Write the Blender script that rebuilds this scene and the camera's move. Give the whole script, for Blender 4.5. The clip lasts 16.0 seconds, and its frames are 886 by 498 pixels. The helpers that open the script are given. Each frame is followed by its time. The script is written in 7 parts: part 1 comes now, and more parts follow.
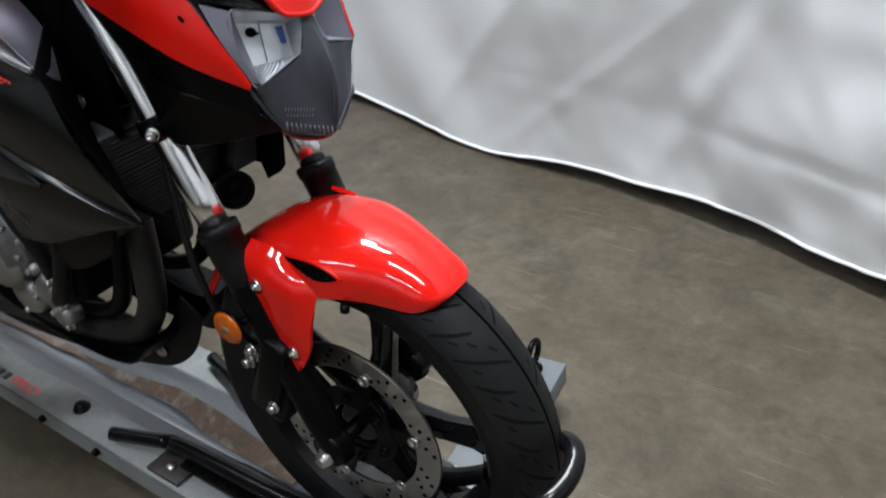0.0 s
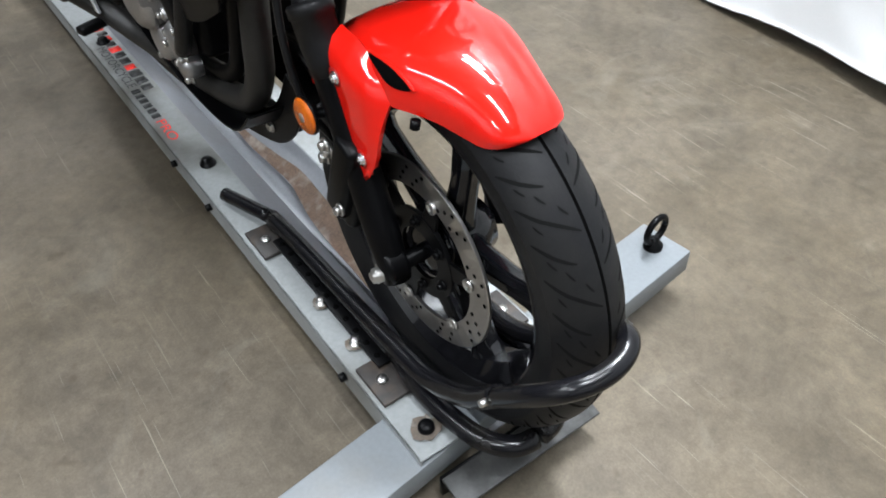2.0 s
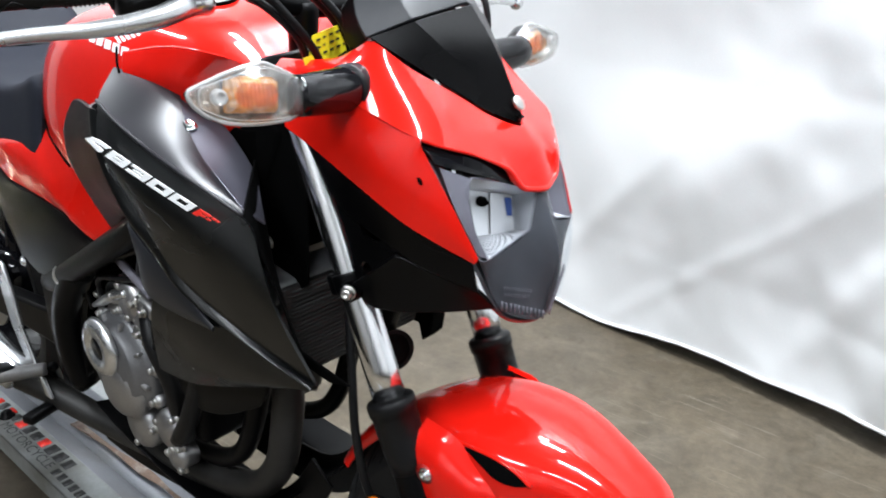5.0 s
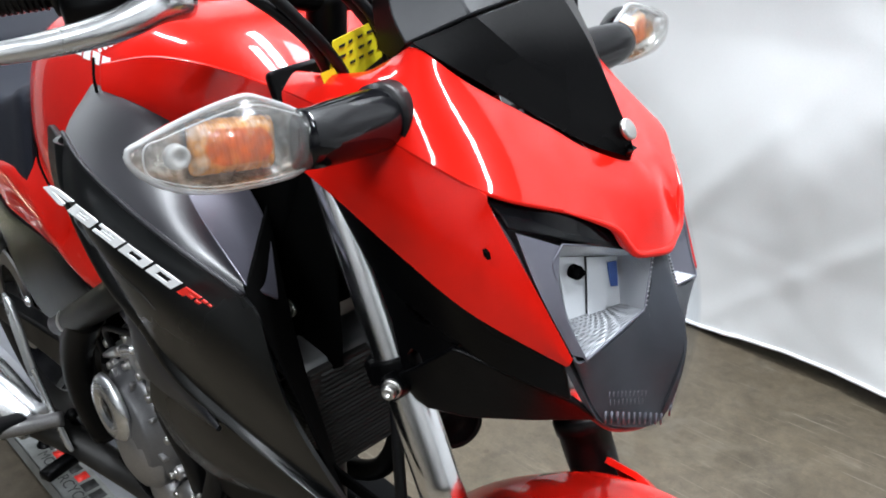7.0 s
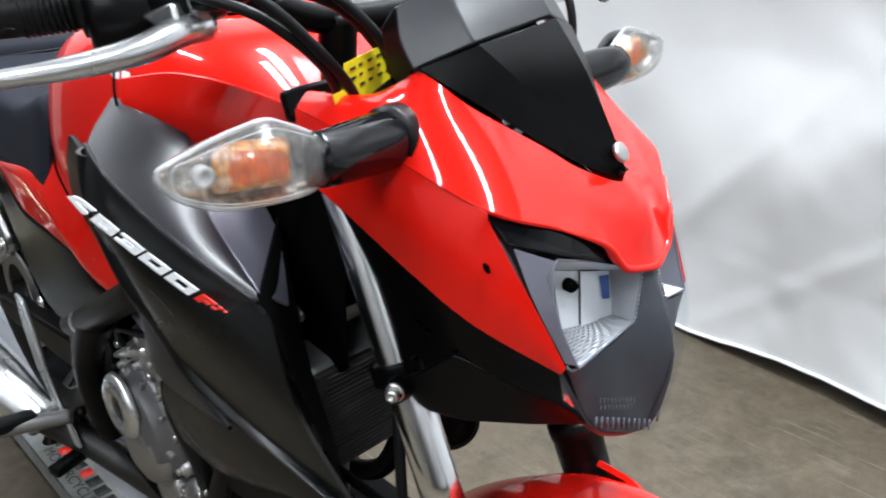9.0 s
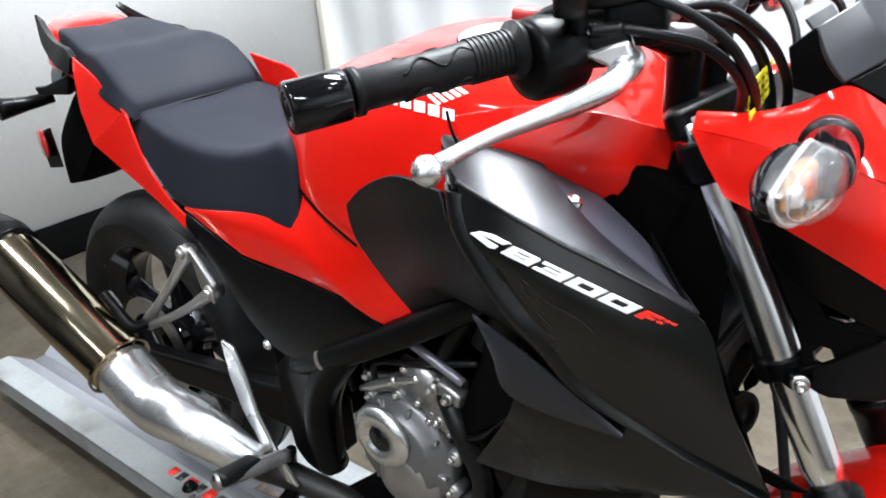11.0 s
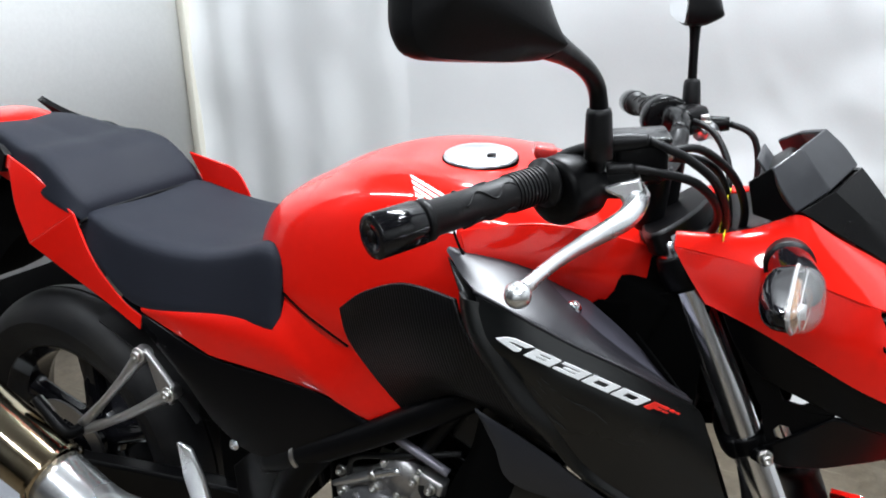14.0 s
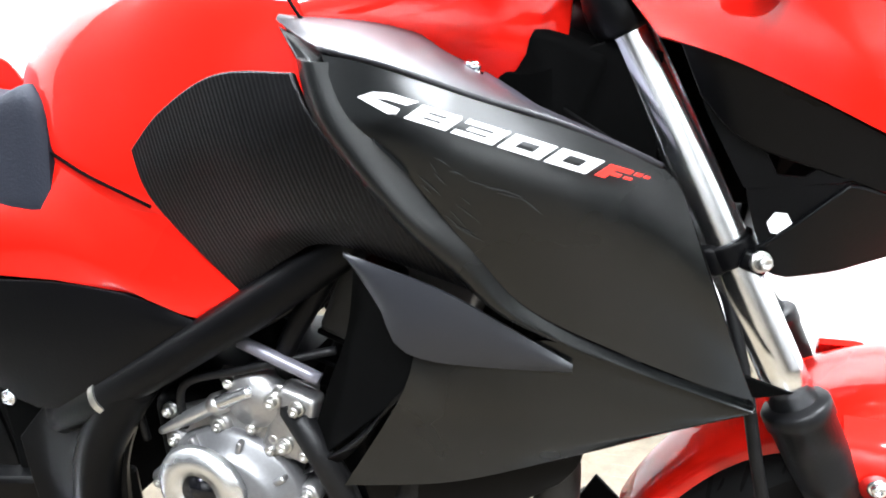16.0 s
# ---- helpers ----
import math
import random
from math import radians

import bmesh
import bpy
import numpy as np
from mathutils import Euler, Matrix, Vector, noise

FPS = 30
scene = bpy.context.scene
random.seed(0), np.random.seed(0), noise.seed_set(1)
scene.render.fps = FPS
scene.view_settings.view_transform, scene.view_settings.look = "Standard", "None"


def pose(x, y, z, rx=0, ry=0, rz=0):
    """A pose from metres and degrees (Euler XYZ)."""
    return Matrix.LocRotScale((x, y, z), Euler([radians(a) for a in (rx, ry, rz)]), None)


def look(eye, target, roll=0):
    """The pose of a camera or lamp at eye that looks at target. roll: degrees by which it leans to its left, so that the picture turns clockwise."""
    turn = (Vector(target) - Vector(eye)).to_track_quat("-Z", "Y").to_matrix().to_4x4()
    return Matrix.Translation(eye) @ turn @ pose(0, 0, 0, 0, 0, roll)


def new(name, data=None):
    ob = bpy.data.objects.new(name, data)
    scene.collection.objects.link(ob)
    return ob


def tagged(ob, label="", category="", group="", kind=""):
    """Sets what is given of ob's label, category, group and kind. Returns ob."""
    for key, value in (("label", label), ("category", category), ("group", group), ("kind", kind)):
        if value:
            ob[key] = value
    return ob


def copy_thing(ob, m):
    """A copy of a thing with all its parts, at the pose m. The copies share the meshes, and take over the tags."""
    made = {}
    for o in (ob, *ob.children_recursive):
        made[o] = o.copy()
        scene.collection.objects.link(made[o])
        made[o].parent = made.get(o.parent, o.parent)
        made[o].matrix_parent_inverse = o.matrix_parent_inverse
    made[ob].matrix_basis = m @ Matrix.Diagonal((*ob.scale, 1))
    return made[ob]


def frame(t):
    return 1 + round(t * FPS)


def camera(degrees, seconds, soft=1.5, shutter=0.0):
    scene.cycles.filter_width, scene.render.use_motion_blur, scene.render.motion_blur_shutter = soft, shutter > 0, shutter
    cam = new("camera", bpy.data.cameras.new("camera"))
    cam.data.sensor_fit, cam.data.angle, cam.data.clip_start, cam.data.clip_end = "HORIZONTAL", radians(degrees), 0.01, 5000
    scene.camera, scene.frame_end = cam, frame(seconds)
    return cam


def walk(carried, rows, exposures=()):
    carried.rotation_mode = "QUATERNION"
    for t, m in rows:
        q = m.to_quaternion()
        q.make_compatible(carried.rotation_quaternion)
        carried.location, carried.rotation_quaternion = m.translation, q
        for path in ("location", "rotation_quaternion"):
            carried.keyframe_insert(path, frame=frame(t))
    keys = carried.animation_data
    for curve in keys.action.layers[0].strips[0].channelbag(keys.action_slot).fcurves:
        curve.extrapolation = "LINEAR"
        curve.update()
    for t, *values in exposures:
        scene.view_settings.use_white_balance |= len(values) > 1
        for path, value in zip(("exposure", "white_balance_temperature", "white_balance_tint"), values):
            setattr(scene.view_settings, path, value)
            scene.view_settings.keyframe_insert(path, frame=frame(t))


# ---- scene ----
cam = camera(59.2, 16.0, soft=1.8, shutter=0.4)
PATH = [
    (0, (1.981, -0.605, 1.123), (0.963, 0.75, 0.06), -5.3),
    (0.5, (1.952, -0.525, 1.102), (0.884, 0.679, -0.086), -2.3),
    (1, (1.995, -0.465, 1.08), (0.782, 0.526, -0.163), -0.5),
    (1.5, (2.015, -0.448, 1.063), (0.792, 0.409, -0.268), -1.8),
    (2, (2.018, -0.448, 1.057), (0.824, 0.372, -0.323), -2.1),
    (2.5, (2.021, -0.447, 1.057), (0.819, 0.371, -0.316), -2.6),
    (3, (2.021, -0.451, 1.06), (0.808, 0.372, -0.3), -1.7),
    (3.5, (2.012, -0.469, 1.068), (0.726, 0.403, -0.191), 0.5),
    (4, (2.0, -0.501, 1.104), (0.563, 0.398, 0.042), -0.1),
    (4.5, (1.902, -0.591, 1.101), (0.521, 0.553, 0.214), 1.7),
    (5, (1.77, -0.621, 1.132), (0.567, 0.792, 0.387), 1.1),
    (7.5, (1.605, -0.42, 1.128), (0.285, 0.831, 0.297), -2.2),
    (8, (1.607, -0.424, 1.13), (0.286, 0.831, 0.304), -2.0),
    (8.5, (1.609, -0.43, 1.136), (0.297, 0.833, 0.31), -1.7),
    (9, (1.625, -0.462, 1.15), (0.318, 0.811, 0.332), -1.1),
    (9.5, (1.572, -0.584, 1.17), (0.248, 0.65, 0.319), -1.9),
    (9.6, (1.546, -0.62, 1.158), (0.211, 0.615, 0.325), -2.0),
    (9.7, (1.53, -0.672, 1.162), (0.194, 0.578, 0.354), -3.9),
    (11.8, (1.281, -0.802, 1.246), (0.183, 0.678, 0.469), -3.0),
    (12, (1.27, -0.836, 1.288), (0.202, 0.699, 0.577), -2.2),
    (12.5, (1.251, -0.894, 1.317), (0.249, 0.702, 0.648), -1.3),
    (12.9, (1.246, -0.923, 1.307), (0.292, 0.724, 0.693), -0.6),
    (13, (1.254, -0.915, 1.316), (0.294, 0.722, 0.683), -1.3),
    (13.5, (1.25, -0.897, 1.264), (0.339, 0.77, 0.64), -1.0),
    (14, (1.248, -0.894, 1.261), (0.356, 0.774, 0.612), -1.2),
    (14.5, (1.242, -0.861, 1.165), (0.407, 0.812, 0.456), -2.2),
    (14.8, (1.228, -0.773, 1.071), (0.407, 0.9, 0.347), -4.0),
    (15, (1.212, -0.733, 1.014), (0.368, 0.971, 0.396), -6.0),
    (15.5, (1.18, -0.707, 0.969), (0.442, 1.067, 0.412), -4.9),
    (15.9, (1.171, -0.706, 0.974), (0.533, 1.095, 0.382), -4.3),
    (16, (1.167, -0.706, 0.979), (0.546, 1.099, 0.382), -4.3),
]
EXPOSURE = [(0.0, -0.73), (0.5, -0.54), (1.0, -0.35), (1.5, -0.02), (2.0, 0.25), (3.5, 0.33), (4.0, 0.48), (4.5, 0.28), (5.0, 0.04), (7.5, -0.23), (9.0, -0.23), (9.6, -0.08), (12.0, 0.38), (12.5, 0.2), (13.0, -0.1), (13.5, -0.28), (14.0, -0.25), (14.5, -0.4), (15.0, 0.6), (15.5, 1.55), (16.0, 1.72)]
walk(cam, [(t, look(eye, target, roll)) for t, eye, target, roll in PATH], EXPOSURE)

from mathutils.bvhtree import BVHTree

# ---- light ----
world = bpy.data.worlds.new("world")
scene.world = world
world.use_nodes = True
world.node_tree.nodes["Background"].inputs["Color"].default_value = (0.9, 0.95, 1.0, 1)
world.node_tree.nodes["Background"].inputs["Strength"].default_value = 0.03
FLOOR = -0.03
CEILING = 4.0


def strip_lamp(x, y, energy):
    data = bpy.data.lights.new("fluorescent_strip", "AREA")
    data.shape, data.size, data.size_y, data.energy = "RECTANGLE", 1.15, 0.16, energy
    data.color = (0.916, 0.975, 1.040)
    ob = new("fluorescent_strip", data)
    ob.matrix_world = pose(x, y, CEILING - 0.13)
    return ob


LAMPS = [(-1.10, -0.9, 100), (0.40, 1.28, 165), (1.05, 1.0, 135), (2.6, -0.1, 130), (1.4, -2.6, 75), (0.4, -2.9, 45), (3.2, -2.6, 85)]
for lx, ly, watts in LAMPS:
    strip_lamp(lx, ly, watts)


# ---- materials ----
def material(name, color, rough=0.5, metal=0.0, coat=0.0, vary=0.12, scale=6.0, fine=90.0, bump=0.0, spread=0.1, tint=None, amount=0.0, patch=3.0, **more):
    m = bpy.data.materials.new(name)
    m.use_nodes = True
    nt = m.node_tree
    n, link = nt.nodes, nt.links.new
    b = n["Principled BSDF"]
    b.inputs["Metallic"].default_value = metal
    b.inputs["Coat Weight"].default_value = coat
    b.inputs["Coat Roughness"].default_value = 0.04
    for key, value in more.items():
        b.inputs[key.replace("_", " ")].default_value = value
    tc = n.new("ShaderNodeTexCoord")

    def cloud(size, detail=4.0):
        t = n.new("ShaderNodeTexNoise")
        t.inputs["Scale"].default_value, t.inputs["Detail"].default_value = size, detail
        link(tc.outputs["Object"], t.inputs["Vector"])
        return t.outputs["Fac"]

    big, small = cloud(scale), cloud(fine, 3.0)
    mix = n.new("ShaderNodeMath")
    mix.operation = "ADD"
    link(big, mix.inputs[0])
    link(small, mix.inputs[1])
    ramp = n.new("ShaderNodeMapRange")
    ramp.inputs[1].default_value, ramp.inputs[2].default_value = 0.6, 1.4
    ramp.inputs[3].default_value, ramp.inputs[4].default_value = 1 - vary, 1 + vary
    link(mix.outputs[0], ramp.inputs[0])
    mul = n.new("ShaderNodeVectorMath")
    mul.operation = "SCALE"
    mul.inputs[0].default_value = color
    link(ramp.outputs[0], mul.inputs["Scale"])
    out = mul.outputs[0]
    if tint:
        spots = cloud(patch, 6.0)
        r2 = n.new("ShaderNodeMapRange")
        r2.inputs[1].default_value, r2.inputs[2].default_value = 0.5, 0.72
        r2.inputs[3].default_value, r2.inputs[4].default_value = 0.0, amount
        link(spots, r2.inputs[0])
        mx = n.new("ShaderNodeMix")
        mx.data_type = "RGBA"
        link(r2.outputs[0], mx.inputs[0])
        link(out, mx.inputs[6])
        mx.inputs[7].default_value = (*tint, 1)
        out = mx.outputs[2]
    link(out, b.inputs["Base Color"])
    rr = n.new("ShaderNodeMapRange")
    rr.inputs[1].default_value, rr.inputs[2].default_value = 0.3, 0.7
    rr.inputs[3].default_value, rr.inputs[4].default_value = max(0.0, rough * (1 - spread)), min(1.0, rough * (1 + spread))
    link(big, rr.inputs[0])
    link(rr.outputs[0], b.inputs["Roughness"])
    if bump:
        bp = n.new("ShaderNodeBump")
        bp.inputs["Strength"].default_value, bp.inputs["Distance"].default_value = bump, 0.002
        link(small, bp.inputs["Height"])
        link(bp.outputs[0], b.inputs["Normal"])
    return m


RED = material("red_paint", (0.60, 0.0085, 0.0042), 0.3, coat=0.8, Specular_IOR_Level=0.04, vary=0.04, scale=3, spread=0.3)
# Darker red: shade in the bolt dimples, and the moulding under the lens.
REDDEEP = material("darkened_red", (0.30, 0.006, 0.004), 0.4, vary=0.05)
SATIN = material("satin_black_plastic", (0.0016, 0.0016, 0.0019), 0.30, Specular_IOR_Level=0.13, vary=0.2, scale=5, fine=260, bump=0.06, spread=0.2)
SHROUD = material("dark_shroud_paint", (0.0024, 0.0028, 0.0030), 0.26, Specular_IOR_Level=0.45, vary=0.2, scale=4, fine=400, bump=0.03, spread=0.25, tint=(0.008, 0.009, 0.009), amount=0.5, patch=16)
WINGPAINT = material("graphite_wing_paint", (0.013, 0.0127, 0.0155), 0.30, Specular_IOR_Level=0.34, metal=0.12, vary=0.08, scale=4, fine=500)
# The wing's own paint, lightened to carry the pale reflection on its flank.
FLANKSHEEN = material("wing_paint_pale_sheen", (0.075, 0.073, 0.092), 0.34, metal=0.5, vary=0.08, scale=4, fine=500)
SILVERGREY = material("grey_satin_paint", (0.17, 0.165, 0.195), 0.34, metal=0.4, vary=0.06, fine=500)
GLOSS = material("gloss_black_paint", (0.004, 0.004, 0.005), 0.08, Specular_IOR_Level=0.32, vary=0.1, spread=0.3)
BLACK = material("flat_black_coating", (0.0016, 0.0016, 0.0019), 0.36, Specular_IOR_Level=0.10, vary=0.25, scale=9)
# Near-black for dark plastic and for the shade inside gaps and holes.
VOID = material("dead_black_finish", (0.0012, 0.0012, 0.0012), 0.9, Specular_IOR_Level=0.03, vary=0.2)
RUBBER = material("tyre_rubber", (0.0058, 0.0058, 0.0064), 0.50, Specular_IOR_Level=0.17, vary=0.22, scale=11, fine=220, bump=0.12, tint=(0.020, 0.019, 0.017), amount=0.4, patch=9)
SOFTRUBBER = material("grip_rubber", (0.004, 0.004, 0.0045), 0.42, Specular_IOR_Level=0.22, vary=0.15, fine=300, bump=0.1)
VINYL = material("seat_vinyl", (0.0115, 0.0130, 0.0185), 0.62, Specular_IOR_Level=0.10, vary=0.14, scale=5, fine=420, bump=0.22)
FORKCHROME = material("hard_chrome_tube", (0.86, 0.87, 0.89), 0.2, metal=1.0, vary=0.04, spread=0.3)
CHROME = material("chrome", (0.84, 0.86, 0.89), 0.11, metal=1.0, vary=0.03, spread=0.5)
POLISHED = material("polished_steel", (0.48, 0.41, 0.29), 0.13, metal=1.0, vary=0.12, scale=5, tint=(0.36, 0.22, 0.08), amount=0.7, patch=4)
CASTGREY = material("grey_cast_case", (0.17, 0.17, 0.175), 0.42, metal=0.7, vary=0.12, scale=9, fine=300, bump=0.05)
ALU = material("cast_aluminium", (0.37, 0.365, 0.365), 0.37, metal=0.9, vary=0.12, scale=9, fine=300, bump=0.18)
BRIGHT = material("satin_aluminium", (0.72, 0.73, 0.74), 0.27, metal=0.95, vary=0.06, fine=240)
STEEL = material("zinc_bolt_steel", (0.55, 0.54, 0.52), 0.34, metal=1.0, vary=0.15, scale=30)
DISC = material("brushed_disc_steel", (0.42, 0.41, 0.40), 0.36, metal=1.0, vary=0.14, scale=20, fine=300)
TROUGH = material("pale_trough_paint", (0.215, 0.222, 0.24), 0.42, metal=0.2, vary=0.12, scale=6, fine=130, bump=0.05, tint=(0.17, 0.165, 0.16), amount=0.6, patch=6)
WORNPLATE = material("worn_dark_steel", (0.030, 0.030, 0.029), 0.5, metal=0.2, vary=0.45, scale=14, fine=160, bump=0.1, tint=(0.11, 0.11, 0.105), amount=0.35, patch=30)
DECK = material("grey_deck_paint", (0.235, 0.247, 0.247), 0.42, metal=0.12, vary=0.16, scale=5, fine=130, bump=0.06, tint=(0.085, 0.08, 0.066), amount=0.9, patch=5)
CHOCK = material("chock_enamel", (0.004, 0.004, 0.005), 0.22, Specular_IOR_Level=0.25, vary=0.25, scale=14, tint=(0.02, 0.018, 0.015), amount=0.5, patch=22)
CROSS = material("cross_plate_paint", (0.160, 0.174, 0.184), 0.45, metal=0.15, vary=0.1, scale=5, fine=130, bump=0.05, tint=(0.16, 0.15, 0.13), amount=0.5, patch=7)
# Darker, duller rubber colour for the tread grooves.
GROOVE = material("dark_groove_rubber", (0.004, 0.004, 0.004), 0.9, Specular_IOR_Level=0.1)
RUST = material("rusty_edge", (0.13, 0.085, 0.06), 0.8, vary=0.4, scale=25, fine=200, bump=0.4, tint=(0.32, 0.28, 0.25), amount=0.7, patch=30)
FOOTPLATE = material("worn_foot_paint", (0.016, 0.013, 0.011), 0.5, vary=0.4, scale=20, fine=160, bump=0.1, tint=(0.07, 0.045, 0.03), amount=0.7, patch=28)
STAIN = material("rust_stain", (0.085, 0.066, 0.050), 0.7, vary=0.4, scale=40, fine=220, tint=(0.20, 0.19, 0.17), amount=0.9, patch=60)
AMBER = material("amber_plastic", (0.40, 0.080, 0.002), 0.2, vary=0.45, scale=60, fine=500, bump=0.4, coat=0.1)
WHITEPAINT = material("white_decal", (0.85, 0.86, 0.87), 0.35, vary=0.03)
REDDECAL = material("red_decal", (0.78, 0.03, 0.02), 0.35, vary=0.05)
BLACKINK = material("black_ink", (0.02, 0.02, 0.02), 0.5, vary=0.1)
YELLOW = material("yellow_card", (0.86, 0.74, 0.02), 0.5, vary=0.06)
TAILRED = material("red_reflector", (0.5, 0.02, 0.015), 0.15, vary=0.1, fine=600, bump=0.3, coat=0.6)
RADTANK = material("radiator_tank_grey", (0.20, 0.205, 0.21), 0.4, metal=0.5, vary=0.12)
RADIATOR = material("radiator_core", (0.016, 0.0155, 0.015), 0.6, metal=0.2, vary=0.25, scale=20)
HEADER = material("header_pipe", (0.017, 0.016, 0.015), 0.5, metal=0.3, vary=0.3, scale=10)
WALLPAINT = material("white_wall_paint", (0.86, 0.865, 0.86), 0.7, vary=0.04, scale=1.2, fine=60, bump=0.08)
BEIGE = material("beige_post_paint", (0.62, 0.60, 0.52), 0.6, vary=0.05, scale=2)
BASEBOARD = material("black_base_vinyl", (0.003, 0.003, 0.003), 0.8, Specular_IOR_Level=0.0, vary=0.2)
CEILINGPAINT = material("ceiling_paint", (0.10, 0.10, 0.10), 0.8, vary=0.1)
# Tone of the unseen wall ends, dark so black panels reflect little.
DIMWALL = material("unseen_wall_dark", (0.06, 0.06, 0.062), 0.7, vary=0.15, scale=1.5)
DARKWALL = material("grey_shop_wall", (0.62, 0.62, 0.61), 0.7, vary=0.15, scale=1.5)


def thin_lens(name, tone, rough=0.03, flutes=0.0, size=300.0, gloss=0.5, milk=0.0):
    """A thin clear or smoked cover: it lets light through and adds gloss at its face."""
    m = bpy.data.materials.new(name)
    m.use_nodes = True
    nt = m.node_tree
    n, link = nt.nodes, nt.links.new
    n.remove(n["Principled BSDF"])
    t, g, f, mix = n.new("ShaderNodeBsdfTransparent"), n.new("ShaderNodeBsdfGlossy"), n.new("ShaderNodeLayerWeight"), n.new("ShaderNodeMixShader")
    t.inputs[0].default_value = (*tone, 1)
    g.inputs["Roughness"].default_value = rough
    f.inputs["Blend"].default_value = 0.12
    if flutes:
        tc, w, bp = n.new("ShaderNodeTexCoord"), n.new("ShaderNodeTexWave"), n.new("ShaderNodeBump")
        w.inputs["Scale"].default_value = size
        bp.inputs["Strength"].default_value, bp.inputs["Distance"].default_value = flutes, 0.001
        link(tc.outputs["Object"], w.inputs["Vector"])
        link(w.outputs["Fac"], bp.inputs["Height"])
        link(bp.outputs[0], g.inputs["Normal"])
        link(bp.outputs[0], f.inputs["Normal"])
    less = n.new("ShaderNodeMath")
    less.operation, less.inputs[1].default_value = "MULTIPLY", gloss
    link(f.outputs["Facing"], less.inputs[0])
    link(less.outputs[0], mix.inputs[0])
    under = t
    if milk:
        d, under = n.new("ShaderNodeBsdfDiffuse"), n.new("ShaderNodeMixShader")
        d.inputs[0].default_value = (0.82, 0.83, 0.84, 1)
        under.inputs[0].default_value = milk
        link(t.outputs[0], under.inputs[1])
        link(d.outputs[0], under.inputs[2])
    link(under.outputs[0], mix.inputs[1])
    link(g.outputs[0], mix.inputs[2])
    link(mix.outputs[0], n["Material Output"].inputs[0])
    return m


LENSRIM = thin_lens("clear_ribbed_rim", (0.80, 0.80, 0.80), 0.12, 0.9, 120.0, gloss=0.7, milk=0.35)
MIRROR = material("bright_reflector_mirror", (0.90, 0.91, 0.92), 0.25, metal=0.15, vary=0.03)
AMBERCELL = material("amber_lamp_cells", (0.62, 0.24, 0.035), 0.25, vary=0.7, scale=70, fine=160, coat=0.8, tint=(0.75, 0.62, 0.48), amount=0.6, patch=110)
GLINTBLUE = material("painted_blue_glint", (0.05, 0.10, 0.32), 0.2, vary=0.1)
HOUSING = material("grained_mirror_plastic", (0.0045, 0.0045, 0.005), 0.40, Specular_IOR_Level=0.13, vary=0.15, scale=6, fine=420, bump=0.05)
SCUFF = material("pale_scuff", (0.022, 0.024, 0.026), 0.5, vary=0.3)
SCREEN = material("grey_screen_plastic", (0.022, 0.023, 0.026), 0.34, Specular_IOR_Level=0.35, vary=0.15, scale=9)
CLEAR = thin_lens("clear_lens", (0.96, 0.97, 0.98), gloss=0.05)
SIGNAL = thin_lens("fluted_signal_lens", (0.90, 0.90, 0.89), 0.10, 0.45, 130.0, gloss=0.40, milk=0.035)
AMBERGLASS = thin_lens("amber_bulb_glass", (1.0, 0.62, 0.18), 0.1, gloss=0.5)
LAMPSILVER = material("lamp_reflector_silver", (0.86, 0.87, 0.89), 0.25, metal=0.4, vary=0.05)
FLUTED = material("fluted_reflector", (0.50, 0.51, 0.53), 0.3, metal=0.55, vary=0.05)
TRIM = material("smoked_trim_plastic", (0.048, 0.051, 0.060), 0.45, Specular_IOR_Level=0.3, vary=0.15, scale=12)
SIGNALBACK = material("signal_reflector_chrome", (0.55, 0.54, 0.51), 0.25, metal=0.7, vary=0.75, scale=120, fine=240, tint=(0.30, 0.19, 0.11), amount=0.6, patch=70)



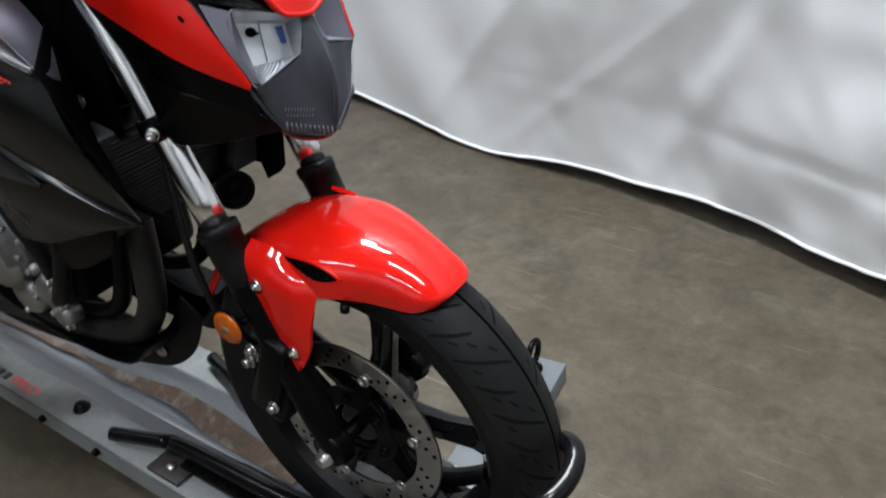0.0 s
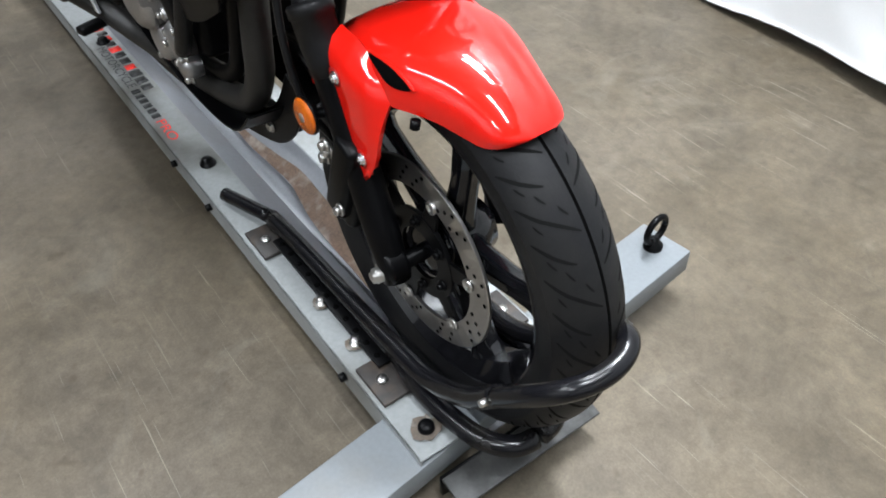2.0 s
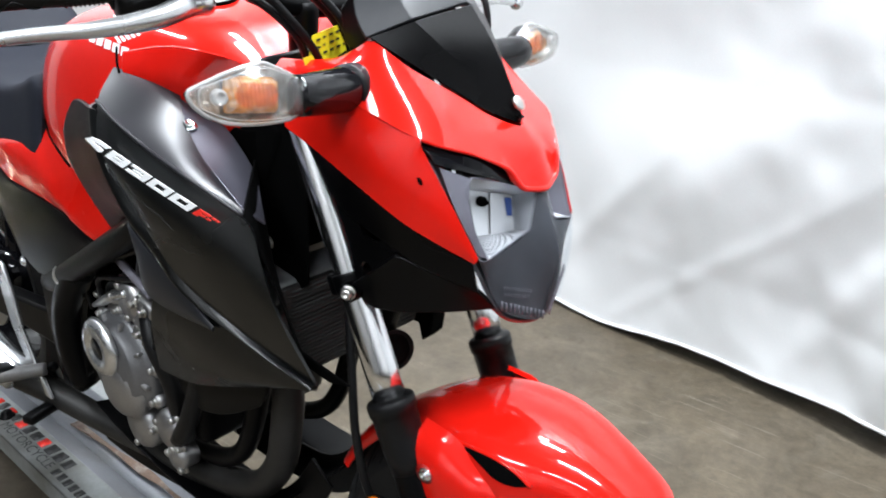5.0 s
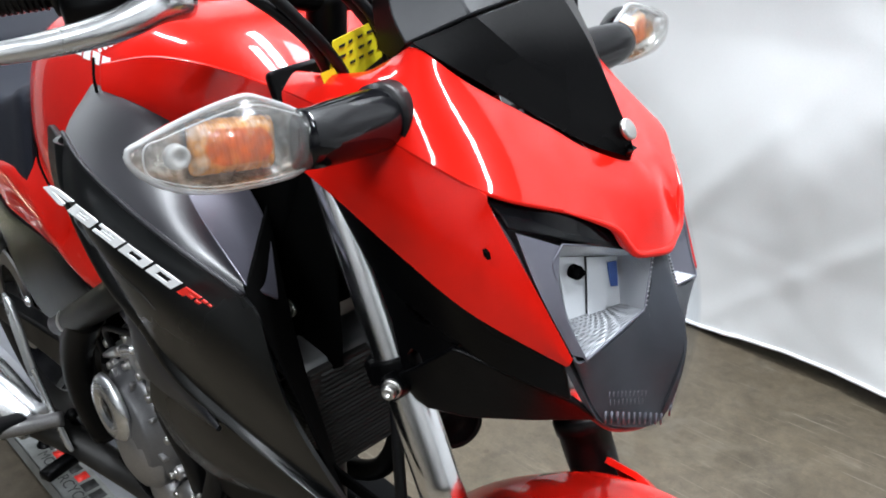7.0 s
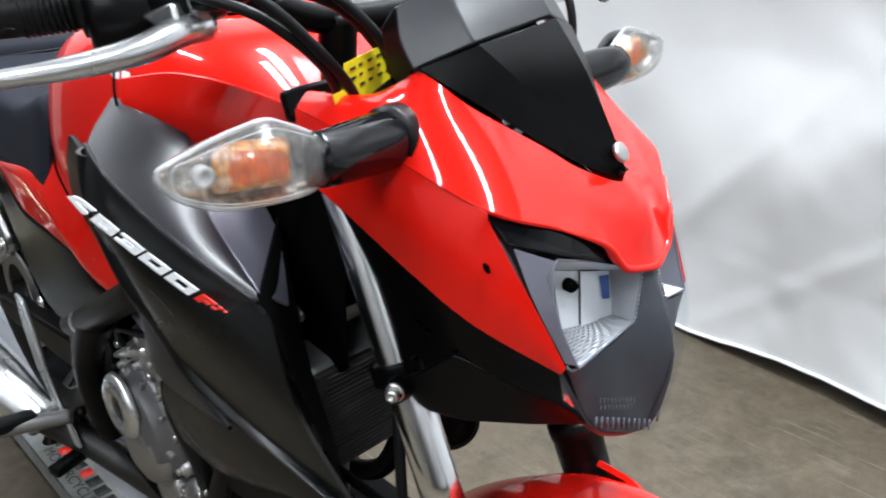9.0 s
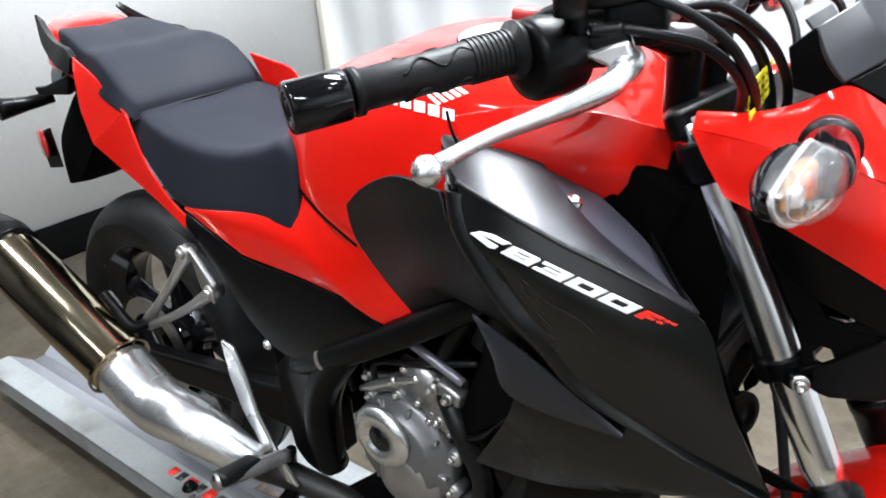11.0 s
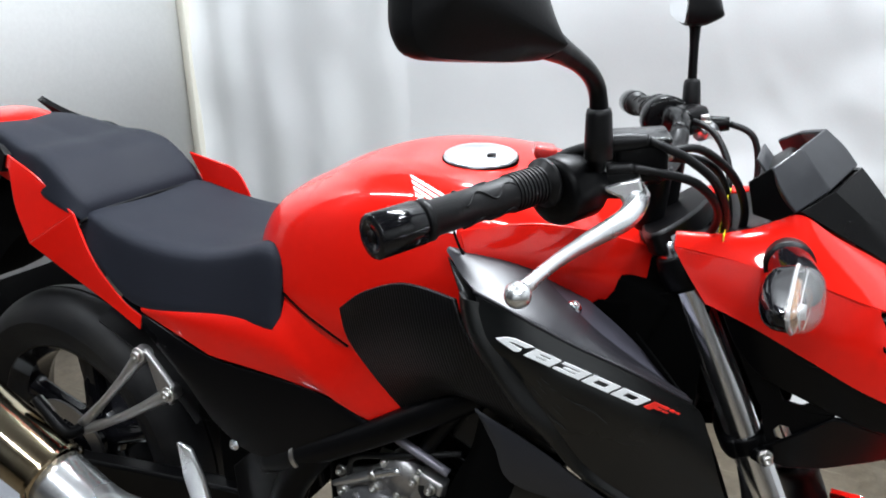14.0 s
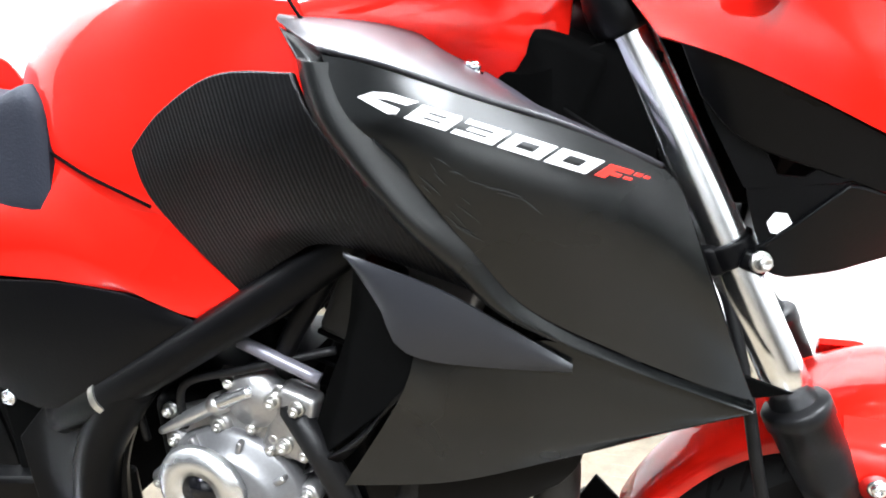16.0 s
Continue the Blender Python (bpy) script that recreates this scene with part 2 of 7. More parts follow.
def concrete():
    """Old sealed concrete: warm grey, clouded, with pale scrapes, dark spots and hair scratches."""
    m = bpy.data.materials.new("worn_concrete")
    m.use_nodes = True
    nt = m.node_tree
    n, link = nt.nodes, nt.links.new
    b = n["Principled BSDF"]
    tc = n.new("ShaderNodeTexCoord")

    def cloud(scale, detail=4.0, rough=0.55, warp=0.0, stretch=None, turn=0.0, shift=0.0):
        t = n.new("ShaderNodeTexNoise")
        t.inputs["Scale"].default_value, t.inputs["Detail"].default_value, t.inputs["Roughness"].default_value, t.inputs["Distortion"].default_value = scale, detail, rough, warp
        mp = n.new("ShaderNodeMapping")
        mp.inputs["Scale"].default_value, mp.inputs["Rotation"].default_value, mp.inputs["Location"].default_value = stretch or (1, 1, 1), (0, 0, turn), (shift, shift * 0.7, 0)
        link(tc.outputs["Object"], mp.inputs[0])
        link(mp.outputs[0], t.inputs["Vector"])
        return t.outputs["Fac"]

    def ranged(src, lo, hi, a, c):
        r = n.new("ShaderNodeMapRange")
        r.inputs[1].default_value, r.inputs[2].default_value, r.inputs[3].default_value, r.inputs[4].default_value = lo, hi, a, c
        link(src, r.inputs[0])
        return r.outputs[0]

    def blend(fac, under, over):
        x = n.new("ShaderNodeMix")
        x.data_type = "RGBA"
        link(fac, x.inputs[0])
        for sock, v in ((x.inputs[6], under), (x.inputs[7], over)):
            if isinstance(v, tuple):
                sock.default_value = (*v, 1)
            else:
                link(v, sock)
        return x.outputs[2]

    def times(col, fac):
        v = n.new("ShaderNodeVectorMath")
        v.operation = "SCALE"
        link(col, v.inputs[0])
        link(fac, v.inputs["Scale"])
        return v.outputs[0]

    col = blend(ranged(cloud(1.1, 5.0, 0.6, 0.4), 0.36, 0.64, 0.0, 1.0), (0.077, 0.061, 0.040), (0.105, 0.087, 0.064))
    col = times(col, ranged(cloud(6.0, 8.0, 0.75, 0.6), 0.3, 0.7, 0.68, 1.32))
    col = times(col, ranged(cloud(34.0, 6.0, 0.75), 0.3, 0.7, 0.76, 1.24))
    col = times(col, ranged(cloud(240.0, 2.0), 0.3, 0.7, 0.90, 1.10))
    col = blend(ranged(cloud(4.2, 7.0, 0.7, 1.2, shift=5.0), 0.56, 0.74, 0.0, 0.45), col, (0.180, 0.161, 0.128))
    col = blend(ranged(cloud(3.1, 4.0, 0.6, 0.8, shift=9.0), 0.62, 0.74, 0.0, 0.45), col, (0.058, 0.046, 0.031))
    col = blend(ranged(cloud(16.0, 2.0, 0.5, 0.3, shift=3.0), 0.70, 0.76, 0.0, 0.55), col, (0.050, 0.036, 0.022))
    for turn, seed in ((0.9, 3.0), (-0.6, 11.0), (2.2, 23.0), (0.2, 31.0)):
        hair = cloud(1.5, 2.0, 0.5, 0.5, (2.6, 110.0, 1.0), turn, seed)
        gap = cloud(1.7, 2.0, shift=seed)
        both = n.new("ShaderNodeMath")
        both.operation = "MULTIPLY"
        link(ranged(hair, 0.67, 0.73, 0.0, 0.6), both.inputs[0])
        link(ranged(gap, 0.48, 0.62, 0.0, 1.0), both.inputs[1])
        col = blend(both.outputs[0], col, (0.25, 0.225, 0.18))
    link(col, b.inputs["Base Color"])
    link(ranged(cloud(5.0, 6.0, 0.7), 0.3, 0.7, 0.38, 0.66), b.inputs["Roughness"])
    b.inputs["Specular IOR Level"].default_value = 0.4
    bp = n.new("ShaderNodeBump")
    bp.inputs["Strength"].default_value, bp.inputs["Distance"].default_value = 0.12, 0.003
    link(cloud(60.0, 5.0, 0.7), bp.inputs["Height"])
    link(bp.outputs[0], b.inputs["Normal"])
    return m


CONCRETE = concrete()
FIN = material("dark_fin_paint", (0.020, 0.021, 0.025), 0.34, metal=0.3, vary=0.08, fine=500)
KNEE = material("ribbed_knee_plastic", (0.0028, 0.0028, 0.0032), 0.38, Specular_IOR_Level=0.16, vary=0.2, scale=5)


def fluting(m, scale, strength, turn):
    """Fine parallel ribs over a material."""
    nt = m.node_tree
    tc, mp, w, bp = (nt.nodes.new("ShaderNode" + k) for k in ("TexCoord", "Mapping", "TexWave", "Bump"))
    mp.inputs["Rotation"].default_value = turn
    w.inputs["Scale"].default_value = scale
    bp.inputs["Strength"].default_value, bp.inputs["Distance"].default_value = strength, 0.001
    nt.links.new(tc.outputs["Object"], mp.inputs[0])
    nt.links.new(mp.outputs[0], w.inputs["Vector"])
    nt.links.new(w.outputs["Fac"], bp.inputs["Height"])
    nt.links.new(bp.outputs[0], nt.nodes["Principled BSDF"].inputs["Normal"])


fluting(KNEE, 75.0, 0.3, (0, 0.25, 0))
fluting(AMBERCELL, 75.0, 0.9, (0, 0, 1.57))
fluting(FLUTED, 170.0, 0.8, (0, 1.3, 0.4))
fluting(RADIATOR, 60.0, 0.5, (0, 1.57, 0))


def cloth():
    m = material("white_sheet_cloth", (0.665, 0.675, 0.68), 0.75, vary=0.03, scale=2.0, fine=240, bump=0.08, tint=(0.61, 0.625, 0.615), amount=0.5, patch=1.2)
    nt = m.node_tree
    b = nt.nodes["Principled BSDF"]
    tc = nt.nodes.new("ShaderNodeTexCoord")
    t = nt.nodes.new("ShaderNodeTexNoise")
    t.inputs["Scale"].default_value, t.inputs["Detail"].default_value, t.inputs["Distortion"].default_value = 3.0, 2.0, 0.1
    nt.links.new(tc.outputs["Object"], t.inputs["Vector"])
    old = b.inputs["Normal"].links[0].from_node
    bp = nt.nodes.new("ShaderNodeBump")
    bp.inputs["Strength"].default_value, bp.inputs["Distance"].default_value = 0.2, 0.03
    nt.links.new(t.outputs["Fac"], bp.inputs["Height"])
    nt.links.new(old.outputs[0], bp.inputs["Normal"])
    nt.links.new(bp.outputs[0], b.inputs["Normal"])
    return m


CLOTH = cloth()


# ---- mesh helpers ----
V = Vector


def curve_points(pts, count, straight=False):
    """The polyline as count points, evenly spaced, rounded by Catmull-Rom unless straight."""
    pts = [V(p) for p in pts]
    dense = []
    for k in range(len(pts) - 1):
        a, b, c, d = pts[max(k - 1, 0)], pts[k], pts[k + 1], pts[min(k + 2, len(pts) - 1)]
        for s in range(12):
            u = s / 12
            if straight:
                dense.append(b.lerp(c, u))
            else:
                dense.append(0.5 * (2 * b + (c - a) * u + (2 * a - 5 * b + 4 * c - d) * u * u + (3 * b - a - 3 * c + d) * u ** 3))
    dense.append(pts[-1])
    far = [0.0]
    for p, q in zip(dense, dense[1:]):
        far.append(far[-1] + (q - p).length)
    out, k = [], 0
    for s in range(count):
        want = far[-1] * s / (count - 1)
        while k < len(far) - 2 and far[k + 1] < want:
            k += 1
        step = far[k + 1] - far[k]
        out.append(dense[k].lerp(dense[k + 1], (want - far[k]) / step if step > 1e-9 else 0))
    return out


def shell(bm, grid, thick, out):
    """A sheet of given thickness over a grid of points; out is a way that points outward."""
    nu, nv = len(grid), len(grid[0])
    out = V(out)

    def normal(a, b):
        du = grid[min(a + 1, nu - 1)][b] - grid[max(a - 1, 0)][b]
        dv = grid[a][min(b + 1, nv - 1)] - grid[a][max(b - 1, 0)]
        n = du.cross(dv)
        return n.normalized() if n.length > 1e-12 else out.normalized()

    mid = normal(nu // 2, nv // 2)
    sign = 1 if mid.dot(out) > 0 else -1
    front = [[bm.verts.new(p) for p in row] for row in grid]
    back = [[bm.verts.new(grid[a][b] - normal(a, b) * sign * thick) for b in range(nv)] for a in range(nu)]
    for a in range(nu - 1):
        for b in range(nv - 1):
            bm.faces.new((front[a][b], front[a + 1][b], front[a + 1][b + 1], front[a][b + 1]))
            bm.faces.new((back[a][b + 1], back[a + 1][b + 1], back[a + 1][b], back[a][b]))
    rim = [(a, 0) for a in range(nu)] + [(nu - 1, b) for b in range(1, nv)] + [(a, nv - 1) for a in range(nu - 2, -1, -1)] + [(0, b) for b in range(nv - 2, 0, -1)]
    for (a, b), (c, d) in zip(rim, rim[1:] + rim[:1]):
        bm.faces.new((front[a][b], back[a][b], back[c][d], front[c][d]))
    bmesh.ops.recalc_face_normals(bm, faces=bm.faces)
    return bm


def band(rows, thick=0.004, out=(0, -1, 0), crown=0.0, nu=14, nv=7, straight=False, bm=None, facets=False):
    """A curved panel laid over two or more edge lines."""
    bm = bm or bmesh.new()
    lines = [curve_points(r, nu, straight) for r in rows]
    grid = []
    for a in range(nu):
        cross = curve_points([line[a] for line in lines], nv, facets)
        if crown:
            o = V(out).normalized()
            cross = [p + o * crown * 4 * (k / (nv - 1)) * (1 - k / (nv - 1)) for k, p in enumerate(cross)]
        grid.append(cross)
    return shell(bm, grid, thick, out)


def tube(pts, radius, count=24, sides=14, straight=False, bm=None, closed=False):
    """A round bar along a line; radius is a number or a list spread along it."""
    bm = bm or bmesh.new()
    line = curve_points(list(pts) + ([pts[0]] if closed else []), count, straight)
    radii = radius if isinstance(radius, (list, tuple)) else [radius, radius]
    side, rings = None, []
    for k, p in enumerate(line):
        way = (line[min(k + 1, count - 1)] - line[max(k - 1, 0)]).normalized()
        if side is None:
            side = way.orthogonal().normalized()
        side = (side - way * side.dot(way)).normalized()
        up = way.cross(side)
        f = k / (count - 1) * (len(radii) - 1)
        i = min(int(f), len(radii) - 2)
        r = radii[i] + (radii[i + 1] - radii[i]) * (f - i)
        rings.append([bm.verts.new(p + (side * math.cos(2 * math.pi * s / sides) + up * math.sin(2 * math.pi * s / sides)) * r) for s in range(sides)])
    for a, b in zip(rings, rings[1:]):
        for s in range(sides):
            bm.faces.new((a[s], a[(s + 1) % sides], b[(s + 1) % sides], b[s]))
    bm.faces.new(rings[0][::-1])
    bm.faces.new(rings[-1])
    return bm


def lathe(profile, centre, axis, sides=32, bm=None):
    """Turns rows of (distance along the axis, radius) round the axis through centre; closed at both ends."""
    bm = bm or bmesh.new()
    axis = V(axis).normalized()
    u = axis.orthogonal().normalized()
    w = axis.cross(u)
    rings = []
    for d, r in profile:
        c = V(centre) + axis * d
        rings.append([bm.verts.new(c + (u * math.cos(2 * math.pi * s / sides) + w * math.sin(2 * math.pi * s / sides)) * max(r, 1e-5)) for s in range(sides)])
    for a, b in zip(rings, rings[1:]):
        for s in range(sides):
            bm.faces.new((a[s], a[(s + 1) % sides], b[(s + 1) % sides], b[s]))
    bm.faces.new(rings[0][::-1])
    bm.faces.new(rings[-1])
    return bm


def ring(profile, centre, axis, sides=64, bm=None):
    """As lathe, but the profile is a closed loop and the middle stays open."""
    bm = bm or bmesh.new()
    axis = V(axis).normalized()
    u = axis.orthogonal().normalized()
    w = axis.cross(u)
    rings = []
    for s in range(sides):
        way = u * math.cos(2 * math.pi * s / sides) + w * math.sin(2 * math.pi * s / sides)
        rings.append([bm.verts.new(V(centre) + axis * d + way * r) for d, r in profile])
    n = len(profile)
    for k in range(sides):
        a, b = rings[k], rings[(k + 1) % sides]
        for s in range(n):
            bm.faces.new((a[s], a[(s + 1) % n], b[(s + 1) % n], b[s]))
    bmesh.ops.recalc_face_normals(bm, faces=bm.faces)
    return bm


def box(size, m, bm=None, taper=(1, 1)):
    """A block about the pose m, its top tapered."""
    bm = bm or bmesh.new()
    x, y, z = (s / 2 for s in size)
    vs = [bm.verts.new(m @ V((sx * x * (taper[0] if sz > 0 else 1), sy * y * (taper[1] if sz > 0 else 1), sz * z))) for sz in (-1, 1) for sx, sy in ((-1, -1), (1, -1), (1, 1), (-1, 1))]
    for f in ((3, 2, 1, 0), (4, 5, 6, 7), (0, 1, 5, 4), (1, 2, 6, 5), (2, 3, 7, 6), (3, 0, 4, 7)):
        bm.faces.new([vs[k] for k in f])
    return bm


def plate(outline, thick, way, bm=None):
    """A flat or bent plate: the outline, pushed by thick along way."""
    bm = bm or bmesh.new()
    way = V(way).normalized() * thick
    a = [bm.verts.new(V(p)) for p in outline]
    b = [bm.verts.new(V(p) + way) for p in outline]
    n = len(outline)
    bm.faces.new(a)
    bm.faces.new(b[::-1])
    for k in range(n):
        bm.faces.new((a[k], b[k], b[(k + 1) % n], a[(k + 1) % n]))
    bmesh.ops.recalc_face_normals(bm, faces=bm.faces)
    return bm


def loft(sections, bm=None):
    bm = bm or bmesh.new()
    rings = [[bm.verts.new(V(p)) for p in s] for s in sections]
    n = len(rings[0])
    for a, b in zip(rings, rings[1:]):
        for s in range(n):
            bm.faces.new((a[s], a[(s + 1) % n], b[(s + 1) % n], b[s]))
    bm.faces.new(rings[0][::-1])
    bm.faces.new(rings[-1])
    bmesh.ops.recalc_face_normals(bm, faces=bm.faces)
    return bm


def holed(outer, inner, thick, way, count=48):
    """A plate with one hole: both outlines as rows of points, seen from the side that way points to."""
    bm = bmesh.new()
    way = V(way).normalized() * thick
    mid = sum((V(p) for p in inner), V()) / len(inner)
    loops = []
    for line in (outer, inner):
        pts = curve_points(list(line) + [line[0]], count * 4 + 1, True)[:-1]
        flat = [(math.atan2(p.z - mid.z, p.x - mid.x), p) for p in pts]
        flat.sort(key=lambda f: f[0])
        loops.append([min(flat, key=lambda f: abs(f[0] - (-math.pi + 2 * math.pi * (k + 0.5) / count)))[1] for k in range(count)])
    a, b = ([bm.verts.new(p) for p in loop] for loop in loops)
    c, d = ([bm.verts.new(p + way) for p in loop] for loop in loops)
    for k in range(count):
        n = (k + 1) % count
        for q in ((a[k], a[n], b[n], b[k]), (c[n], c[k], d[k], d[n]), (a[n], a[k], c[k], c[n]), (b[k], b[n], d[n], d[k])):
            bm.faces.new(q)
    bmesh.ops.recalc_face_normals(bm, faces=bm.faces)
    return bm


def part(name, bm, mat, parent=None, label="", bevel=0.0, sharp=35, kind="", segments=2, second=None):
    """Links a bmesh as one mesh object under a thing or a part."""
    for f in bm.faces:
        f.smooth = True
    for e in bm.edges:
        if len(e.link_faces) == 2 and e.calc_face_angle(0) > radians(sharp):
            e.smooth = False
    data = bpy.data.meshes.new(name)
    bm.to_mesh(data)
    bm.free()
    data.materials.append(mat)
    if second:
        data.materials.append(second)
    ob = new(name, data)
    if parent:
        ob.parent = parent
    if bevel:
        mod = ob.modifiers.new("bevel", "BEVEL")
        mod.width, mod.segments, mod.limit_method, mod.angle_limit = bevel, segments, "ANGLE", radians(sharp)
        mod.use_clamp_overlap = True
    if label:
        ob["label"] = label
    if kind:
        ob["kind"] = kind
    return ob


def written(text, wide, high, m):
    """Flat letters of the built-in font, wide by high metres, laid on the pose m."""
    data = bpy.data.curves.new("letters", "FONT")
    data.body = text
    ob = bpy.data.objects.new("letters", data)
    bpy.context.scene.collection.objects.link(ob)
    mesh = bpy.data.meshes.new_from_object(ob.evaluated_get(bpy.context.evaluated_depsgraph_get()))
    bpy.data.objects.remove(ob)
    bpy.data.curves.remove(data)
    bm = bmesh.new()
    bm.from_mesh(mesh)
    bpy.data.meshes.remove(mesh)
    xs, ys = [v.co.x for v in bm.verts], [v.co.y for v in bm.verts]
    for v in bm.verts:
        v.co = m @ V(((v.co.x - min(xs)) / (max(xs) - min(xs)) * wide, (v.co.y - min(ys)) / (max(ys) - min(ys)) * high, 0))
    return bm


def thing(name, label, category, at=(0, 0, 0), group="", kind=""):
    ob = new(name)
    ob.location = at
    ob.empty_display_size = 0.05
    return tagged(ob, label, category, group, kind)


def bolt(parent, at, axis, r=0.008, h=0.006, mat=None, name="bolt", label=""):
    axis = V(axis).normalized()
    bm = lathe([(-0.002, r * 1.35), (0.001, r * 1.35), (0.0015, r)], at, axis, 16)
    bm = lathe([(0.001, r), (h * 0.8, r), (h, r * 0.82), (h, r * 0.5), (h * 0.5, r * 0.42), (h * 0.5, 0.0002)], at, axis, 6, bm)
    return part(name, bm, mat or STEEL, parent, label)


# ---- the bay ----
def setting():
    t = 0.12
    x0, x1, y0, y1 = -1.81, 5.2, -4.2, 2.6
    part("floor", box((x1 - x0 + 2 * t, y1 - y0 + 2 * t, 0.1), pose((x0 + x1) / 2, (y0 + y1) / 2, FLOOR - 0.05)), CONCRETE, kind="structure", label="worn brownish grey concrete floor")
    part("ceiling", box((x1 - x0 + 2 * t, y1 - y0 + 2 * t, 0.1), pose((x0 + x1) / 2, (y0 + y1) / 2, CEILING + 0.05)), CEILINGPAINT, kind="structure", label="dark unlit shop ceiling")
    h, zc = CEILING - FLOOR, (CEILING + FLOOR) / 2
    # Beyond these turns the walls are unseen and darkened for the reflections.
    turn = -0.6
    part("wall_west", box((t, y1 - turn, h), pose(x0 - t / 2, (turn + y1) / 2, zc)), WALLPAINT, kind="structure", label="white painted wall with a black base")
    part("wall_west_end", box((t, turn - y0, h), pose(x0 - t / 2, (turn + y0) / 2, zc)), DIMWALL, kind="structure", label="unseen dark wall end, added to darken reflections")
    # Unseen walls; the pale tone is set to brighten reflections in the panels.
    part("wall_east", box((t, y1 - y0, h), pose(x1 + t / 2, (y0 + y1) / 2, zc)), DARKWALL, kind="structure", label="grey painted shop wall")
    part("wall_south", box((x1 - 0.3 + t, t, h), pose((x1 + t + 0.3) / 2, y0 - t / 2, zc)), DARKWALL, kind="structure", label="grey painted shop wall")
    part("wall_south_end", box((0.3 - x0 + t, t, h), pose((0.3 + x0 - t) / 2, y0 - t / 2, zc)), DIMWALL, kind="structure", label="unseen dark wall end, added to darken reflections")
    part("wall_north", box((x1 - x0 + 2 * t, t, h), pose((x0 + x1) / 2, y1 + t / 2, zc)), WALLPAINT, kind="structure", label="white painted wall behind the curtain")
    part("baseboard", box((0.012, y1 - y0, 0.155), pose(x0 + 0.006, (y0 + y1) / 2, FLOOR + 0.0775)), BASEBOARD, kind="structure", bevel=0.003, label="black vinyl base strip on the wall")
    part("trim", box((0.05, 0.14, h - 0.14), pose(x0 + 0.025, 2.14, zc + 0.06)), BEIGE, kind="structure", bevel=0.006, label="beige post standing against the wall")


setting()


def curtain_line():
    """The curtain's course on the floor, from the wall on."""
    return [(-1.785, 2.09, 0), (-1.5, 2.07, 0), (-0.9, 1.88, 0), (-0.15, 1.66, 0), (0.64, 1.455, 0), (1.25, 1.395, 0), (1.9, 1.24, 0), (2.7, 1.08, 0), (3.8, 0.9, 0), (5.1, 0.7, 0)]


def curtain():
    top, nx, nz = 3.6, 520, 180
    line = curve_points(curtain_line(), nx)
    bm = bmesh.new()
    grid = []
    for a, p in enumerate(line):
        row = []
        way = (line[min(a + 1, nx - 1)] - line[max(a - 1, 0)]).normalized()
        side = V((-way.y, way.x, 0))
        for b in range(nz):
            f = b / (nz - 1)
            d = a / nx * 7.2
            lift = 0.018 + 0.045 * min(max((p.x - 0.5) / 1.6, 0), 1)
            hang = FLOOR + lift + 0.010 * math.sin(d * 4.3) + 0.006 * math.sin(d * 11.1 + 1)
            z = hang + (top - hang) * f
            pleat = math.exp(-max(d - 1.6, 0) / 0.9)
            fold = (0.006 + 0.010 * pleat) * math.sin(d * (7 + 9 * pleat) + 0.6 * math.sin(d * 3)) * (0.55 + 0.45 * f)
            soft = (0.3 + 0.7 * min(f * 3, 1)) * 0.06 * (noise.noise(V((d * 1.1, z * 1.3, 3.0)))) + 0.016 * noise.noise(V((d * 2.3 + 0.7 * z, z * 2.0, 5.0))) + 0.010 * noise.noise(V((d * 3.2 + z, z * 2.6 - d, 8.0)))
            wild = min(max((d - 2.4) / 1.2, 0), 1)
            soft += wild * 1.5 * (0.010 * noise.noise(V((d * 3.4 + z * 1.2, z * 3.1 - d, 2.0))) + 0.007 * noise.noise(V((d * 6.5 - z, z * 5.5 + d, 9.0))) + 0.003 * noise.noise(V((d * 13 + z * 4, z * 9, 1.0))))
            crease = 0.012 * wild * math.exp(-((z - 0.82 - 0.03 * math.sin(d * 1.7)) / 0.02) ** 2) * (0.5 + noise.noise(V((d * 0.8, 0, 5))))
            low = 0.26 + 0.05 * math.sin(d * 0.9 + 0.4)
            crease += 0.010 * wild * math.exp(-((z - low) / 0.014) ** 2) * (0.55 + noise.noise(V((d * 1.1, 3, 5))))
            for at, lean, wide, size in ((3.35, 0.55, 0.06, 0.016), (3.75, -0.45, 0.07, 0.014), (4.3, 0.8, 0.06, 0.010), (5.0, -0.6, 0.07, 0.012), (2.9, -0.3, 0.05, 0.008), (2.55, 0.9, 0.05, 0.008), (3.0, 1.2, 0.04, 0.008)):
                crease -= 0.55 * size * math.exp(-((d - at - lean * (z - 0.3)) / wide) ** 2) * max(0.0, 1 - abs(z - 0.35) / 0.55)
            row.append(p + side * (fold + soft + crease) + V((0, -1.6 * (lift - 0.018), z)))
        grid.append(row)
    shell(bm, grid, 0.002, (0, -1, 0))
    ob = part("curtain", bm, CLOTH, sharp=80)
    tagged(ob, "white cloth curtain hanging in soft folds to the floor", "curtain")
    hem = [grid[a][0] + V((0, -0.002, 0.006 + 0.003 * noise.noise(V((a * 0.21, 4.0, 0))))) for a in range(0, nx, 3)]
    part("hem", tube(hem, 0.0052, 400, 8), CLOTH, ob, "rolled white hem")


curtain()


def ceiling_lamps():
    first = None
    for lx, ly, watts in LAMPS:
        if first is None:
            first = thing("ceiling_light", "white fluorescent strip light under the ceiling", "ceiling light", (lx, ly, CEILING), "strip lights of the bay")
            tray = part("housing", box((1.26, 0.26, 0.09), pose(0, 0, -0.048), taper=(1, 0.7)), WALLPAINT, first, bevel=0.004)
        else:
            copy_thing(first, pose(lx, ly, CEILING))


ceiling_lamps()


